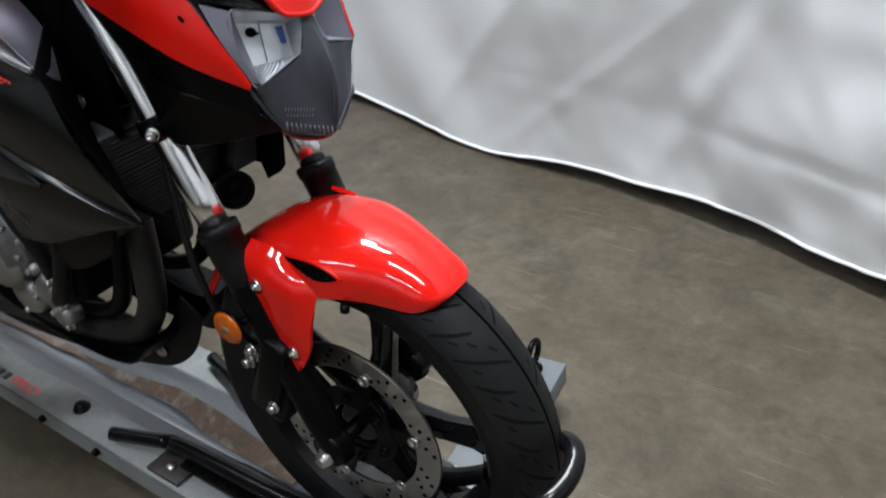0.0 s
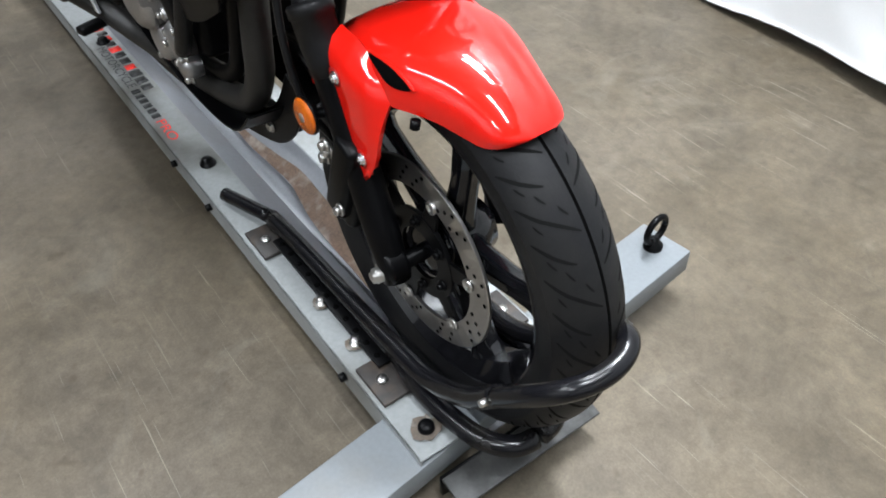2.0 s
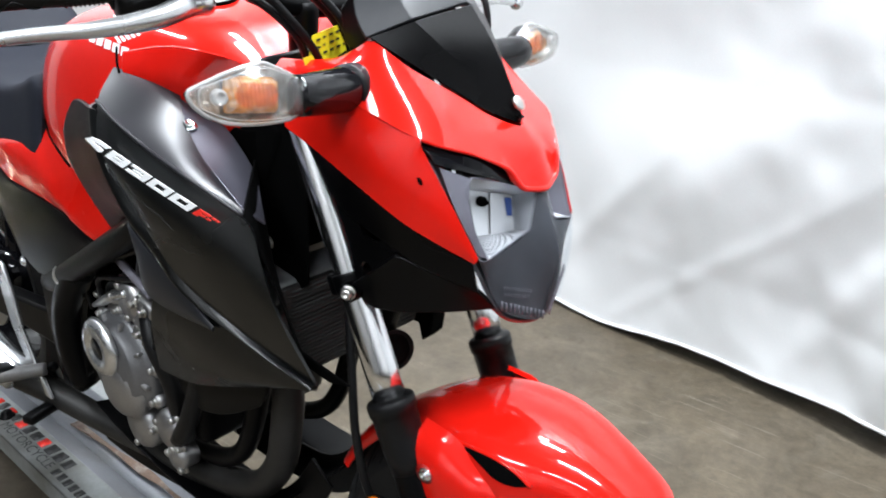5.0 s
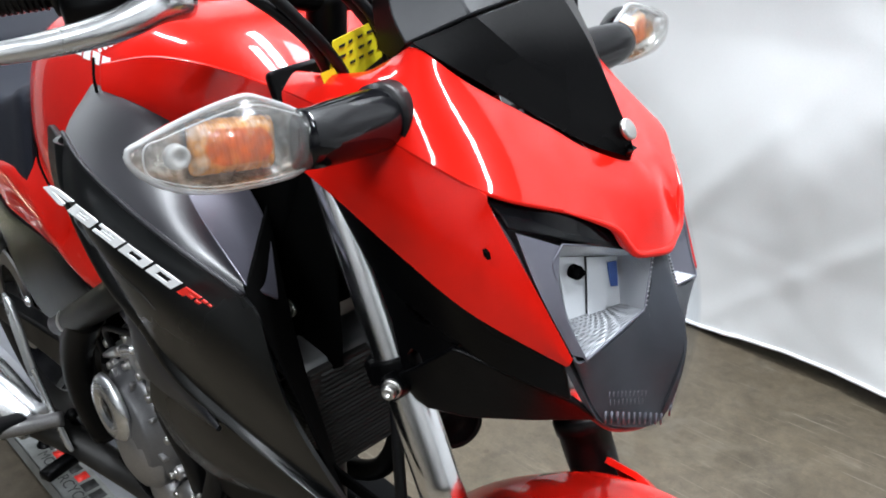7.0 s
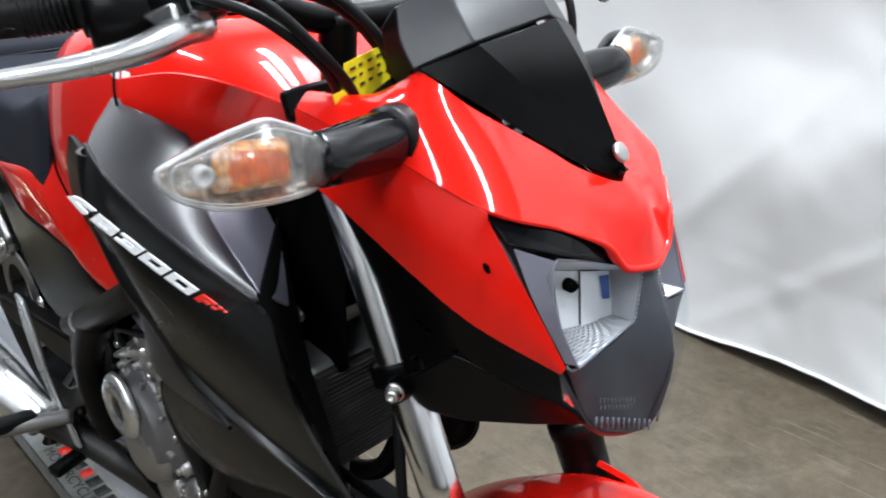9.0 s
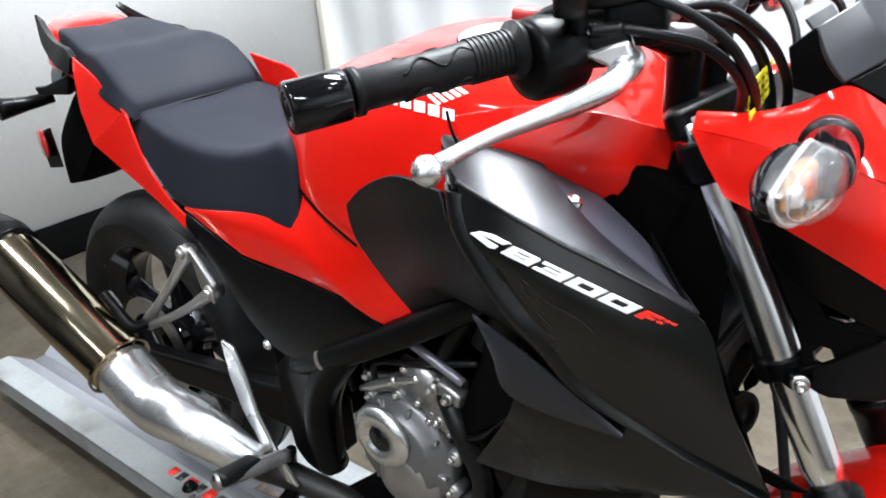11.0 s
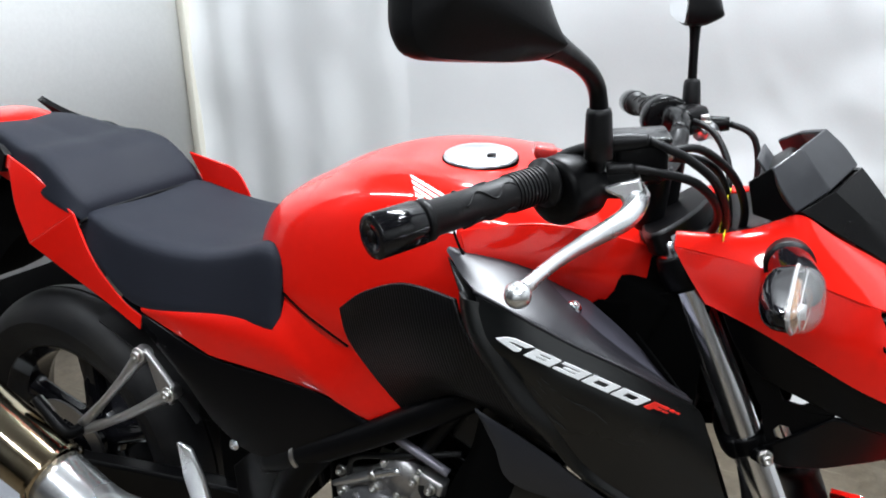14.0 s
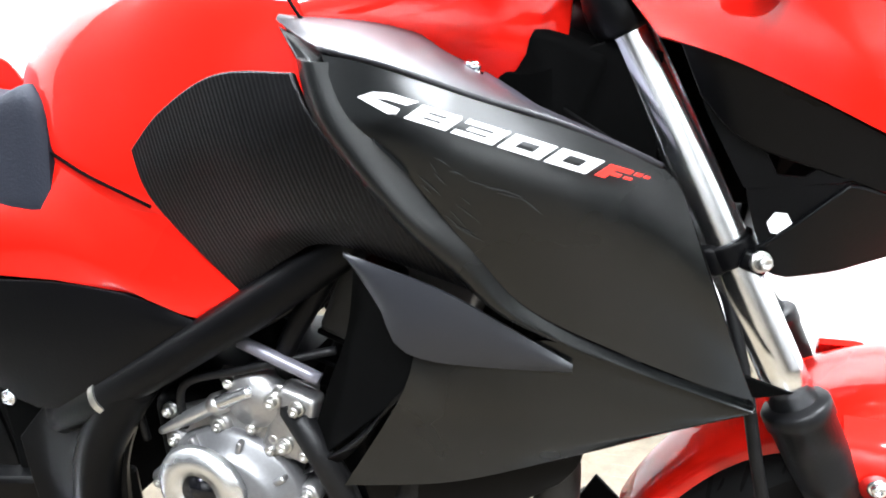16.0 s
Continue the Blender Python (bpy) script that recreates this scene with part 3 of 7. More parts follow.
# ---- the motorcycle ----
BIKE = thing("motorcycle", "red and black naked motorcycle held upright in a wheel chock", "motorcycle")
WHEEL = V((1.371, 0.014, 0.326))
TURN = 0.027  # the wheel is steered a little to its left
REAR = V((-0.03, 0.0, 0.405))


def mirrored(rows, side):
    return [[(x, -y if side > 0 else y, z) for x, y, z in r] for r in rows]


def tyre(name, centre, radius, width, bead, parent, treaded=True):
    """A tyre with a sunken centre groove and slanting side grooves laid on as dark strips."""
    sides, half = 200, width / 2
    prof = [(-0.72 * half, bead - 0.004), (-0.84 * half, bead + 0.004), (-0.97 * half, bead + 0.3 * (radius - bead))]
    for a in sorted([k / 12 for k in range(-12, 13) if k] + [-0.030, -0.020, 0.020, 0.030]):
        prof.append((half * math.sin(a * 1.25) / math.sin(1.25), bead + (radius - bead) * (0.52 + 0.48 * (math.cos(a * 1.25) - math.cos(1.25)) / (1 - math.cos(1.25)))))
    prof += [(0.97 * half, bead + 0.3 * (radius - bead)), (0.84 * half, bead + 0.004), (0.72 * half, bead - 0.004)]
    bm = bmesh.new()
    rings, deep = [], set()
    for s in range(sides):
        th = 2 * math.pi * s / sides
        row = []
        for k, (d, r) in enumerate(prof):
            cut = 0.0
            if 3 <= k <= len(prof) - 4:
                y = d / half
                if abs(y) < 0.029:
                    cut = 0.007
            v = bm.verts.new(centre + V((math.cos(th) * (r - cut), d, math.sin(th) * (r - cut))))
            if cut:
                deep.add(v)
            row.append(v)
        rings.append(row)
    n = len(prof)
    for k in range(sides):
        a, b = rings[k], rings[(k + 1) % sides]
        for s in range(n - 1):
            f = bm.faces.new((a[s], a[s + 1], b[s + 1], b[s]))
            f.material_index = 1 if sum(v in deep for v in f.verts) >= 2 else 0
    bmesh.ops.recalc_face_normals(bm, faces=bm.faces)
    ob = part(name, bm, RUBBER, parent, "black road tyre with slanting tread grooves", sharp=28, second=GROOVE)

    def skin(a, th):
        r = bead + (radius - bead) * (0.52 + 0.48 * (math.cos(a * 1.25) - math.cos(1.25)) / (1 - math.cos(1.25))) + 0.0005
        return centre + V((math.cos(th) * r, half * math.sin(a * 1.25) / math.sin(1.25), math.sin(th) * r))

    if not treaded:
        return ob
    strokes = []
    for o, near in ((0.0, 0.10), (0.157, 0.34)):
        strokes.append(((near, o + near * 0.2), (0.46, o + 0.085), (0.66, o + 0.125), (0.90, o + 0.195)))
    for e, f, w in ((0.24, 0.095, 0.045), (0.48, 0.165, 0.045), (0.70, 0.062, 0.045), (0.70, 0.226, 0.045)):
        strokes.append(((e - 0.05, f), (e + 0.01, f + w * 0.5), (e + 0.05, f + w)))
    count = 20
    for side in (-1, 1):
        for line in strokes:
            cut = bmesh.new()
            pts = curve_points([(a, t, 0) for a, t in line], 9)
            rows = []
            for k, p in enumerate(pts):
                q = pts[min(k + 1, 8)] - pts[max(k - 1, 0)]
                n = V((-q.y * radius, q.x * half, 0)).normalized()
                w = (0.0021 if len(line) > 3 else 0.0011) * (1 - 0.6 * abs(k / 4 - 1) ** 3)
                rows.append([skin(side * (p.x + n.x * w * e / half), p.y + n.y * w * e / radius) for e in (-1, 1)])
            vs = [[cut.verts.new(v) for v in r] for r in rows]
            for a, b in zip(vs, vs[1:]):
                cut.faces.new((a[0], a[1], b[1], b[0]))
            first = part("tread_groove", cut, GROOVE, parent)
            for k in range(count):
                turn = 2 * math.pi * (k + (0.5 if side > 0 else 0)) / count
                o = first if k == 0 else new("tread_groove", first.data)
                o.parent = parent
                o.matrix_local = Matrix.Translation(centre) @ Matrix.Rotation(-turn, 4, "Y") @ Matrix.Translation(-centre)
    return ob


def spoke(centre, turn, r0, r1, mat, parent):
    """A broad cast spoke from the hub to the rim, widening at both ends."""
    rows = []
    for f, w, t in ((0, 0.026, 0.026), (0.2, 0.020, 0.022), (0.55, 0.017, 0.019), (0.85, 0.020, 0.020), (1.0, 0.034, 0.024)):
        mid = turn + 0.10 * f
        way, side = V((math.cos(mid), 0, math.sin(mid))), V((-math.sin(mid), 0, math.cos(mid)))
        c = centre + way * (r0 + (r1 - r0) * f)
        rows.append([c - side * w - V((0, t * 0.45, 0)), c - side * w * 0.4 - V((0, t, 0)), c + side * w * 0.4 - V((0, t, 0)), c + side * w - V((0, t * 0.45, 0)), c + side * w + V((0, t * 0.45, 0)), c + side * w * 0.4 + V((0, t, 0)), c - side * w * 0.4 + V((0, t, 0)), c - side * w + V((0, t * 0.45, 0))])
    part("spoke", loft(rows), mat, parent, bevel=0.003, sharp=25)


def rim_profile(bead, half):
    return [(-half, bead + 0.010), (-half, bead - 0.004), (-half * 0.8, bead - 0.012), (-half * 0.45, bead - 0.026), (half * 0.45, bead - 0.026), (half * 0.8, bead - 0.012), (half, bead - 0.004), (half, bead + 0.010), (half * 0.9, bead + 0.008), (half * 0.5, bead - 0.012), (-half * 0.5, bead - 0.012), (-half * 0.9, bead + 0.008)]


def front_wheel():
    rim = part("front_wheel", ring(rim_profile(0.216, 0.043), WHEEL, (0, 1, 0), 96), GLOSS, BIKE, "gloss black cast alloy wheel")
    tyre("tyre", WHEEL, 0.293, 0.112, 0.216, rim)
    part("hub", lathe([(-0.05, 0.028), (-0.048, 0.04), (-0.02, 0.046), (0.02, 0.046), (0.048, 0.04), (0.05, 0.028)], WHEEL, (0, 1, 0), 32), GLOSS, rim)
    for k in range(5):
        spoke(WHEEL, 0.02 + k * 2 * math.pi / 5, 0.034, 0.198, GLOSS, rim)
    c = WHEEL + V((0, -0.054, 0))
    part("brake_disc", ring([(-0.0025, 0.1070), (-0.0025, 0.1445), (-0.0018, 0.1455), (0.0018, 0.1455), (0.0025, 0.1445), (0.0025, 0.1070)], c, (0, 1, 0), 128), DISC, rim, "drilled steel brake disc")
    # Flat near-black discs stand for the dark inside of the drilled holes.
    for k in range(54):
        for j, r in enumerate((0.115, 0.126, 0.137)):
            if (k + j) % 3 == 0:
                continue
            if (k * 3 + j) % 2:
                continue
            a = 2 * math.pi * (k + 0.3 * j) / 54
            part("drill_hole", lathe([(0, 0.0030), (0.0004, 0.0030)], c + V((math.cos(a) * r, -0.0029, math.sin(a) * r)), (0, -1, 0), 8), VOID, rim)
    part("disc_carrier", ring([(-0.003, 0.040), (-0.003, 0.070), (0.003, 0.070), (0.003, 0.040)], c, (0, 1, 0), 48), BLACK, rim)
    for k in range(6):
        a = 2 * math.pi * (k + 0.2) / 6
        arm = [c + V((math.cos(a + s) * r, y, math.sin(a + s) * r)) for s, r, y in ((-0.22, 0.066, -0.002), (-0.10, 0.112, -0.002), (0.10, 0.112, -0.002), (0.22, 0.066, -0.002))]
        part("carrier_arm", plate(arm, 0.005, (0, 1, 0)), BLACK, rim, bevel=0.001)
        at = c + V((math.cos(a) * 0.108, -0.003, math.sin(a) * 0.108))
        part("disc_button", lathe([(0, 0.0095), (0.003, 0.0095), (0.0038, 0.008), (0.0038, 0.0055), (0.002, 0.005), (0.002, 0.0002)], at, (0, -1, 0), 20), STEEL, rim, "bright disc button")
        b = c + V((math.cos(a + 0.4) * 0.055, -0.004, math.sin(a + 0.4) * 0.055))
        bolt(rim, b, (0, -1, 0), 0.006, 0.007, BLACK)
    part("axle", lathe([(-0.105, 0.010), (-0.100, 0.012), (0.10, 0.012), (0.105, 0.010)], WHEEL, (0, 1, 0), 20), BLACK, rim)
    part("axle_nut", lathe([(0, 0.016), (0.003, 0.016), (0.003, 0.0125), (0.013, 0.0120), (0.014, 0.009), (0.018, 0.009), (0.0185, 0.002)], WHEEL + V((0.003, -0.118, 0.004)), (0, -1, 0), 6), STEEL, rim, "bright hexagonal axle nut")
    rim.matrix_local = Matrix.Translation(WHEEL) @ Matrix.Rotation(TURN, 4, "Z") @ Matrix.Translation(-WHEEL)
    return rim


front_wheel()


def fork_at(z, y):
    return V((1.38 - 0.432 * (z - 0.338) - (0.0075 if y > 0 else 0.0), y, z))


def fork(y):
    side = -1 if y < 0 else 1
    leg = part("fork_slider", tube([fork_at(z, y) for z in (0.318, 0.338, 0.45, 0.56, 0.60)], [0.019, 0.0235, 0.0230, 0.0226, 0.0226], 20, 24, True), BLACK, BIKE, "satin black lower fork leg")
    up = (fork_at(1.0, y) - fork_at(0.6, y)).normalized()
    part("fork_boot", lathe([(-0.030, 0.0226), (-0.012, 0.0242), (0.008, 0.0256), (0.040, 0.0262), (0.0405, 0.0278), (0.053, 0.0280), (0.0555, 0.0262), (0.0560, 0.0210), (0.0575, 0.0192)], fork_at(0.602, y), up, 36), SOFTRUBBER, leg, "black rubber dust boot", sharp=28)
    part("fork_tube", tube([fork_at(0.655, y), fork_at(1.0, y)], 0.0190, 12, 40, True), FORKCHROME, BIKE, "chromed fork tube")
    part("fork_cap", tube([fork_at(0.984, y), fork_at(0.992, y), fork_at(0.993, y), fork_at(1.004, y)], [0.0185, 0.0185, 0.0125, 0.0125], 16, 6, True), STEEL, BIKE, "bright hexagonal fork cap")
    part("clamp_collar", tube([fork_at(0.950, y), fork_at(0.954, y), fork_at(0.982, y), fork_at(0.985, y)], [0.024, 0.0265, 0.0265, 0.024], 10, 28, True), BLACK, BIKE, "black upper clamp collar")
    part("fork_lug", tube([fork_at(0.34, y) + V((0, side * -0.012, 0)), fork_at(0.34, y) + V((0, side * 0.016, 0))], 0.026, 6, 24, True), BLACK, leg)
    return leg


LEG = fork(-0.09)
LEG_LEFT = fork(0.100)


def triple_clamps():
    for z, t, name in ((0.985, 0.026, "upper_triple_clamp"), (0.766, 0.024, "lower_triple_clamp")):
        mid = fork_at(z, 0)
        outline = []
        for k in range(40):
            a = 2 * math.pi * k / 40
            x, y = 0.030 * math.cos(a), 0.122 * math.sin(a)
            x *= 1.0 + 0.5 * abs(math.cos(a))
            outline.append(mid + V((x * 0.72 - 0.012, y * 0.93, x * 0.3)))
        part(name, plate(outline, t, (-0.39, 0, 0.92)), BLACK, BIKE, bevel=0.004)
    for y in (-0.09, 0.100):
        ringed = part("pinch_clamp", tube([fork_at(0.772, y), fork_at(0.790, y)], 0.0232, 6, 24, True), BLACK, BIKE, bevel=0.002)
        s = -1 if y < 0 else 1
        c = fork_at(0.779, y)
        part("clamp_lug", box((0.020, 0.018, 0.015), pose(c.x + 0.018, y + s * 0.020, c.z, 0, 23, 0)), BLACK, ringed, bevel=0.003)
        bolt(ringed, (c.x + 0.022, y + s * 0.028, c.z + 0.002), (0.5, s, 0.1), 0.0062, 0.009, STEEL, label="bright pinch bolt")
    part("steering_stem", tube([fork_at(0.79, 0) - V((0.03, 0, 0)), fork_at(0.99, 0) - V((0.03, 0, 0))], 0.034, 6, 20, True), BLACK, BIKE)


triple_clamps()


def front_fender():
    """A red hood over the tyre, turned with the wheel, and a stay down each fork leg."""
    # angle forward of the top, half width, radius of the crown, radius of the edge
    rows = [(-62, 0.048, 0.312, 0.292), (-50, 0.052, 0.313, 0.290), (-38, 0.054, 0.314, 0.290), (-27, 0.062, 0.317, 0.288), (-18, 0.080, 0.322, 0.280), (-8, 0.089, 0.325, 0.270), (0, 0.093, 0.325, 0.262), (4, 0.0935, 0.324, 0.258), (10, 0.083, 0.323, 0.261), (16, 0.071, 0.321, 0.264), (22, 0.062, 0.318, 0.268), (27, 0.056, 0.315, 0.276), (29.6, 0.049, 0.312, 0.286), (31.4, 0.036, 0.309, 0.297), (32, 0.020, 0.307, 0.303)]
    wide = curve_points([(a, w * 100, 0) for a, w, r, e in rows], 90)
    high = curve_points([(a, r * 100, 0) for a, w, r, e in rows], 90)
    edge = curve_points([(a, e * 100, 0) for a, w, r, e in rows], 90)

    def pick(line, a):
        for p, q in zip(line, line[1:]):
            if p.x <= a <= q.x:
                return (p.y + (q.y - p.y) * (a - p.x) / (q.x - p.x)) / 100
        return line[-1].y / 100

    def skin(a, k):
        th = radians(a)
        b = k * math.pi / 2
        w, r, e = pick(wide, a) * (0.86 if k > 0 else 1.0), pick(high, a), pick(edge, a)
        rise = max(math.cos(b), 0) ** 0.62
        side = math.copysign(abs(math.sin(b)) ** 0.85, b) * w
        rr = e + (r - e) * rise
        return WHEEL + Matrix.Rotation(TURN, 3, "Z") @ V((math.sin(th) * rr, side, math.cos(th) * rr))

    grid = [[skin(-62 + 94 * i / 84, -1 + 2 * j / 36) for j in range(37)] for i in range(85)]
    body = part("front_fender", shell(bmesh.new(), grid, 0.004, (0, 0, 1)), RED, BIKE, "glossy red front fender", sharp=50)
    tree = BVHTree.FromPolygons([v.co for v in body.data.vertices], [tuple(f.vertices) for f in body.data.polygons])
    way = V((-0.58, 0.345, -0.40)).normalized()

    def lay(x, y, z, lift):
        at = V((x, y, z))
        hit = tree.ray_cast(at - way * 0.15, way)[0]
        return (hit or at) - way * lift

    # The vent's dark inside is a near-black patch laid on the hood.
    upper = [(1.333, -0.073, 0.626), (1.352, -0.069, 0.6240), (1.372, -0.065, 0.6200), (1.392, -0.062, 0.6145), (1.409, -0.0605, 0.605)]
    lower = [(1.334, -0.073, 0.625), (1.352, -0.070, 0.6070), (1.368, -0.068, 0.5965), (1.388, -0.064, 0.5965), (1.408, -0.0605, 0.604)]
    top_line, low_line = curve_points(upper, 15), curve_points(lower, 15)
    bm = bmesh.new()
    rows = [[bm.verts.new(lay(*p.lerp(q, f / 5), 0.0022)) for f in range(6)] for p, q in zip(top_line, low_line)]
    for p, q in zip(rows, rows[1:]):
        for f in range(5):
            bm.faces.new((p[f], p[f + 1], q[f + 1], q[f]))
    part("vent", bm, VOID, body, "dark triangular vent")
    rim_line = [lay(x, y, z, 0.002) for x, y, z in ((1.331, -0.073, 0.627), (1.368, -0.066, 0.6225), (1.394, -0.062, 0.6135), (1.410, -0.0605, 0.604))]
    part("vent_lip", tube(rim_line, 0.0022, 20, 8), RED, body)
    for s in (-1, 1):
        top = [(1.284, -0.072, 0.636), (1.320, -0.074, 0.634), (1.362, -0.069, 0.612), (1.393, -0.073, 0.600)]
        up = [(1.285, -0.0955, 0.610), (1.320, -0.098, 0.604), (1.362, -0.093, 0.592), (1.389, -0.081, 0.582)]
        mid = [(1.305, -0.0985, 0.548), (1.330, -0.100, 0.546), (1.360, -0.098, 0.541), (1.382, -0.092, 0.545)]
        low = [(1.327, -0.0985, 0.484), (1.342, -0.0995, 0.474), (1.360, -0.099, 0.480), (1.3765, -0.0965, 0.512)]
        end = [(1.3335, -0.0985, 0.464), (1.338, -0.099, 0.457), (1.350, -0.099, 0.464), (1.371, -0.097, 0.494)]
        rows = [[(x, (y if s < 0 else -y + 0.010), z) for x, y, z in r] for r in (top, up, mid, low, end)]
        leg = part("fender_stay", band(rows, 0.006, (0, s, 0), nu=16, nv=22, straight=True), RED, BIKE, "glossy red fender stay", bevel=0.002)
        for bx, bz in ((1.306, 0.588), (1.347, 0.4965)):
            by = -0.1005 if s < 0 else 0.1105
            # A flat darker-red disc carries the shade of the bolt's dimple.
            part("bolt_recess", lathe([(0, 0.012), (0.0006, 0.012)], (bx, by, bz), (0, s, 0), 20), REDDEEP, leg)
            bolt(leg, (bx + 0.002, by + s * 0.0005, bz), (0, s, 0), 0.0062, 0.005, CHROME)
    part("fender_plug", lathe([(0, 0.006), (0.010, 0.006), (0.012, 0.003)], (1.425, -0.070, 0.580), (0, -0.2, -1), 14), BLACK, body)
    return body


front_fender()


def side_reflector():
    for s, y in ((-1, -0.122), (1, 0.126)):
        c = V((1.262, y, 0.522))
        way = V((0.05, s, 0.0))
        base = part("reflector_base", lathe([(-0.012, 0.010), (-0.004, 0.012), (0, 0.0255), (0.003, 0.0255), (0.004, 0.024)], c, way, 28), BLACK, LEG if s < 0 else LEG_LEFT)
        base.scale = (1, 1, 1)
        lens = part("side_reflector", lathe([(0.003, 0.0245), (0.006, 0.0235), (0.0085, 0.019), (0.009, 0.0002)], c, way, 28), AMBER, LEG if s < 0 else LEG_LEFT, "round amber reflector")
        part("reflector_core", lathe([(0.0088, 0.0065), (0.0098, 0.006), (0.0100, 0.0002)], c, way, 16), RUST, lens)
        part("reflector_stalk", tube([c - way * 0.006, fork_at(0.53, -0.09 if s < 0 else 0.100)], 0.007, 8, 10), BLACK, LEG if s < 0 else LEG_LEFT)


side_reflector()


def caliper():
    body = part("brake_caliper", box((0.070, 0.060, 0.115), pose(1.278, -0.072, 0.400, 0, 22, 0), taper=(0.85, 0.9)), BLACK, BIKE, "black two-piston brake caliper", bevel=0.012, segments=3)
    part("caliper_bridge", box((0.042, 0.028, 0.15), pose(1.300, -0.102, 0.440, 0, 22, 0)), BLACK, body, bevel=0.008)
    for dx, dz in ((0.0, 0.05), (0.03, -0.045)):
        bolt(body, (1.288 + dx * 0.5, -0.118, 0.44 + dz), (0, -1, 0), 0.007, 0.008)
    for k, (x, z) in enumerate(((1.275, 0.468), (1.262, 0.452))):
        bolt(body, (x, -0.106, z), (-0.2, -1, 0), 0.008, 0.010, STEEL)
    hose = [(1.262, -0.09, 0.47), (1.235, -0.112, 0.52), (1.218, -0.118, 0.60), (1.205, -0.11, 0.68), (1.185, -0.095, 0.76), (1.15, -0.08, 0.83), (1.12, -0.055, 0.92), (1.14, -0.035, 1.00), (1.128, -0.08, 1.075), (1.086, -0.146, 1.099)]
    part("brake_hose", tube(hose, 0.0052, 50, 10), SOFTRUBBER, BIKE, "black rubber brake hose")


caliper()


# body panels, right and left
def panel(name, rows, mat, parent=None, label="", thick=0.004, crown=0.0, both=True, nu=18, nv=9, straight=False, bevel=0.0015, out=(0, -1, 0.15), sharp=40):
    made = []
    for s in (-1, 1) if both else (-1,):
        o = (out[0], out[1] * -s if s > 0 else out[1], out[2])
        made.append(part(name, band(mirrored(rows, s), thick, o, crown, nu, nv, straight), mat, parent or BIKE, label, bevel, sharp))
    return made


def side_panels():
    # radiator shroud: its face, the band behind it, the fin, the wing and the lower wedge
    face_top = [(0.924, -0.220, 0.953), (0.977, -0.228, 0.941), (1.085, -0.217, 0.900), (1.144, -0.196, 0.869), (1.158, -0.192, 0.850)]
    face_mid = [(0.945, -0.236, 0.915), (1.02, -0.241, 0.886), (1.09, -0.228, 0.850), (1.145, -0.206, 0.815), (1.18, -0.190, 0.778)]
    face_low = [(0.973, -0.236, 0.889), (1.026, -0.226, 0.815), (1.057, -0.214, 0.774), (1.12, -0.195, 0.735), (1.209, -0.166, 0.688)]
    panel("shroud_face", [face_top, face_mid, face_low], SHROUD, label="dark satin radiator shroud with model lettering", thick=0.004, nu=24, nv=16)
    fold_top = [(0.901, -0.212, 0.951), (0.914, -0.221, 0.908), (0.966, -0.224, 0.841), (1.001, -0.212, 0.799), (1.041, -0.209, 0.763), (1.12, -0.185, 0.722), (1.207, -0.160, 0.684)]
    fold_low = [(0.938, -0.220, 0.947), (0.962, -0.229, 0.900), (0.998, -0.224, 0.850), (1.034, -0.219, 0.812), (1.065, -0.207, 0.772), (1.12, -0.192, 0.733), (1.208, -0.164, 0.687)]
    fold_mid = [(a[0] * 0.62 + b[0] * 0.38, a[1] * 0.62 + b[1] * 0.38 - 0.011, a[2] * 0.62 + b[2] * 0.38) for a, b in zip(fold_top, fold_low)]
    panel("shroud_fold", [fold_top, fold_mid, fold_low], SHROUD, thick=0.004, nu=30, nv=13)
    # Black backing sheet, added to close the gap under the fold.
    inner_a = [(x + 0.004, y + 0.012, z) for x, y, z in fold_top]
    inner_b = [(x + 0.03, y + 0.022, z) for x, y, z in fold_low]
    panel("shroud_inner", [inner_a, inner_b], VOID, thick=0.003, nu=24, nv=5)
    wing_out = [(0.864, -0.168, 0.977), (0.922, -0.217, 0.957), (0.977, -0.226, 0.943), (1.03, -0.222, 0.922), (1.085, -0.214, 0.902), (1.144, -0.193, 0.870)]
    wing_in = [(0.866, -0.160, 0.979), (0.915, -0.150, 0.9755), (0.952, -0.138, 0.968), (0.998, -0.160, 0.943), (1.05, -0.177, 0.914), (1.13, -0.186, 0.874)]
    panel("shroud_wing", [wing_in, wing_out], WINGPAINT, label="graphite satin shroud wing", thick=0.004, crown=0.003, out=(0, -0.1, 1))
    for s in (-1, 1):
        part("shroud_ridge", tube(mirrored([[(x, y - 0.002, z) for x, y, z in wing_out[1:]]], s)[0], 0.0022, 40, 8), WINGPAINT, BIKE)
    flank_a = [(0.950, -0.138, 0.966), (0.998, -0.160, 0.941), (1.05, -0.177, 0.912), (1.135, -0.186, 0.872)]
    flank_b = [(0.985, -0.118, 0.945), (1.03, -0.118, 0.915), (1.075, -0.126, 0.885), (1.135, -0.160, 0.850)]
    panel("wing_flank", [flank_a, flank_b], FLANKSHEEN, label="inner flank of the shroud, pale reflection in its colour", thick=0.003, out=(0.3, -0.2, 1))
    for s in (-1, 1):
        bolt(BIKE, (1.012, 0.163 * s, 0.934), (0.4, 0.1 * s, 0.9), 0.0065, 0.005, CHROME)
        bolt(BIKE, (1.067, 0.112 * s, 0.797), (0.2, s, 0), 0.0065, 0.004, STEEL)
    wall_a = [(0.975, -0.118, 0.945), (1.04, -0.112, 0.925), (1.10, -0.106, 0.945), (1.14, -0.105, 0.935)]
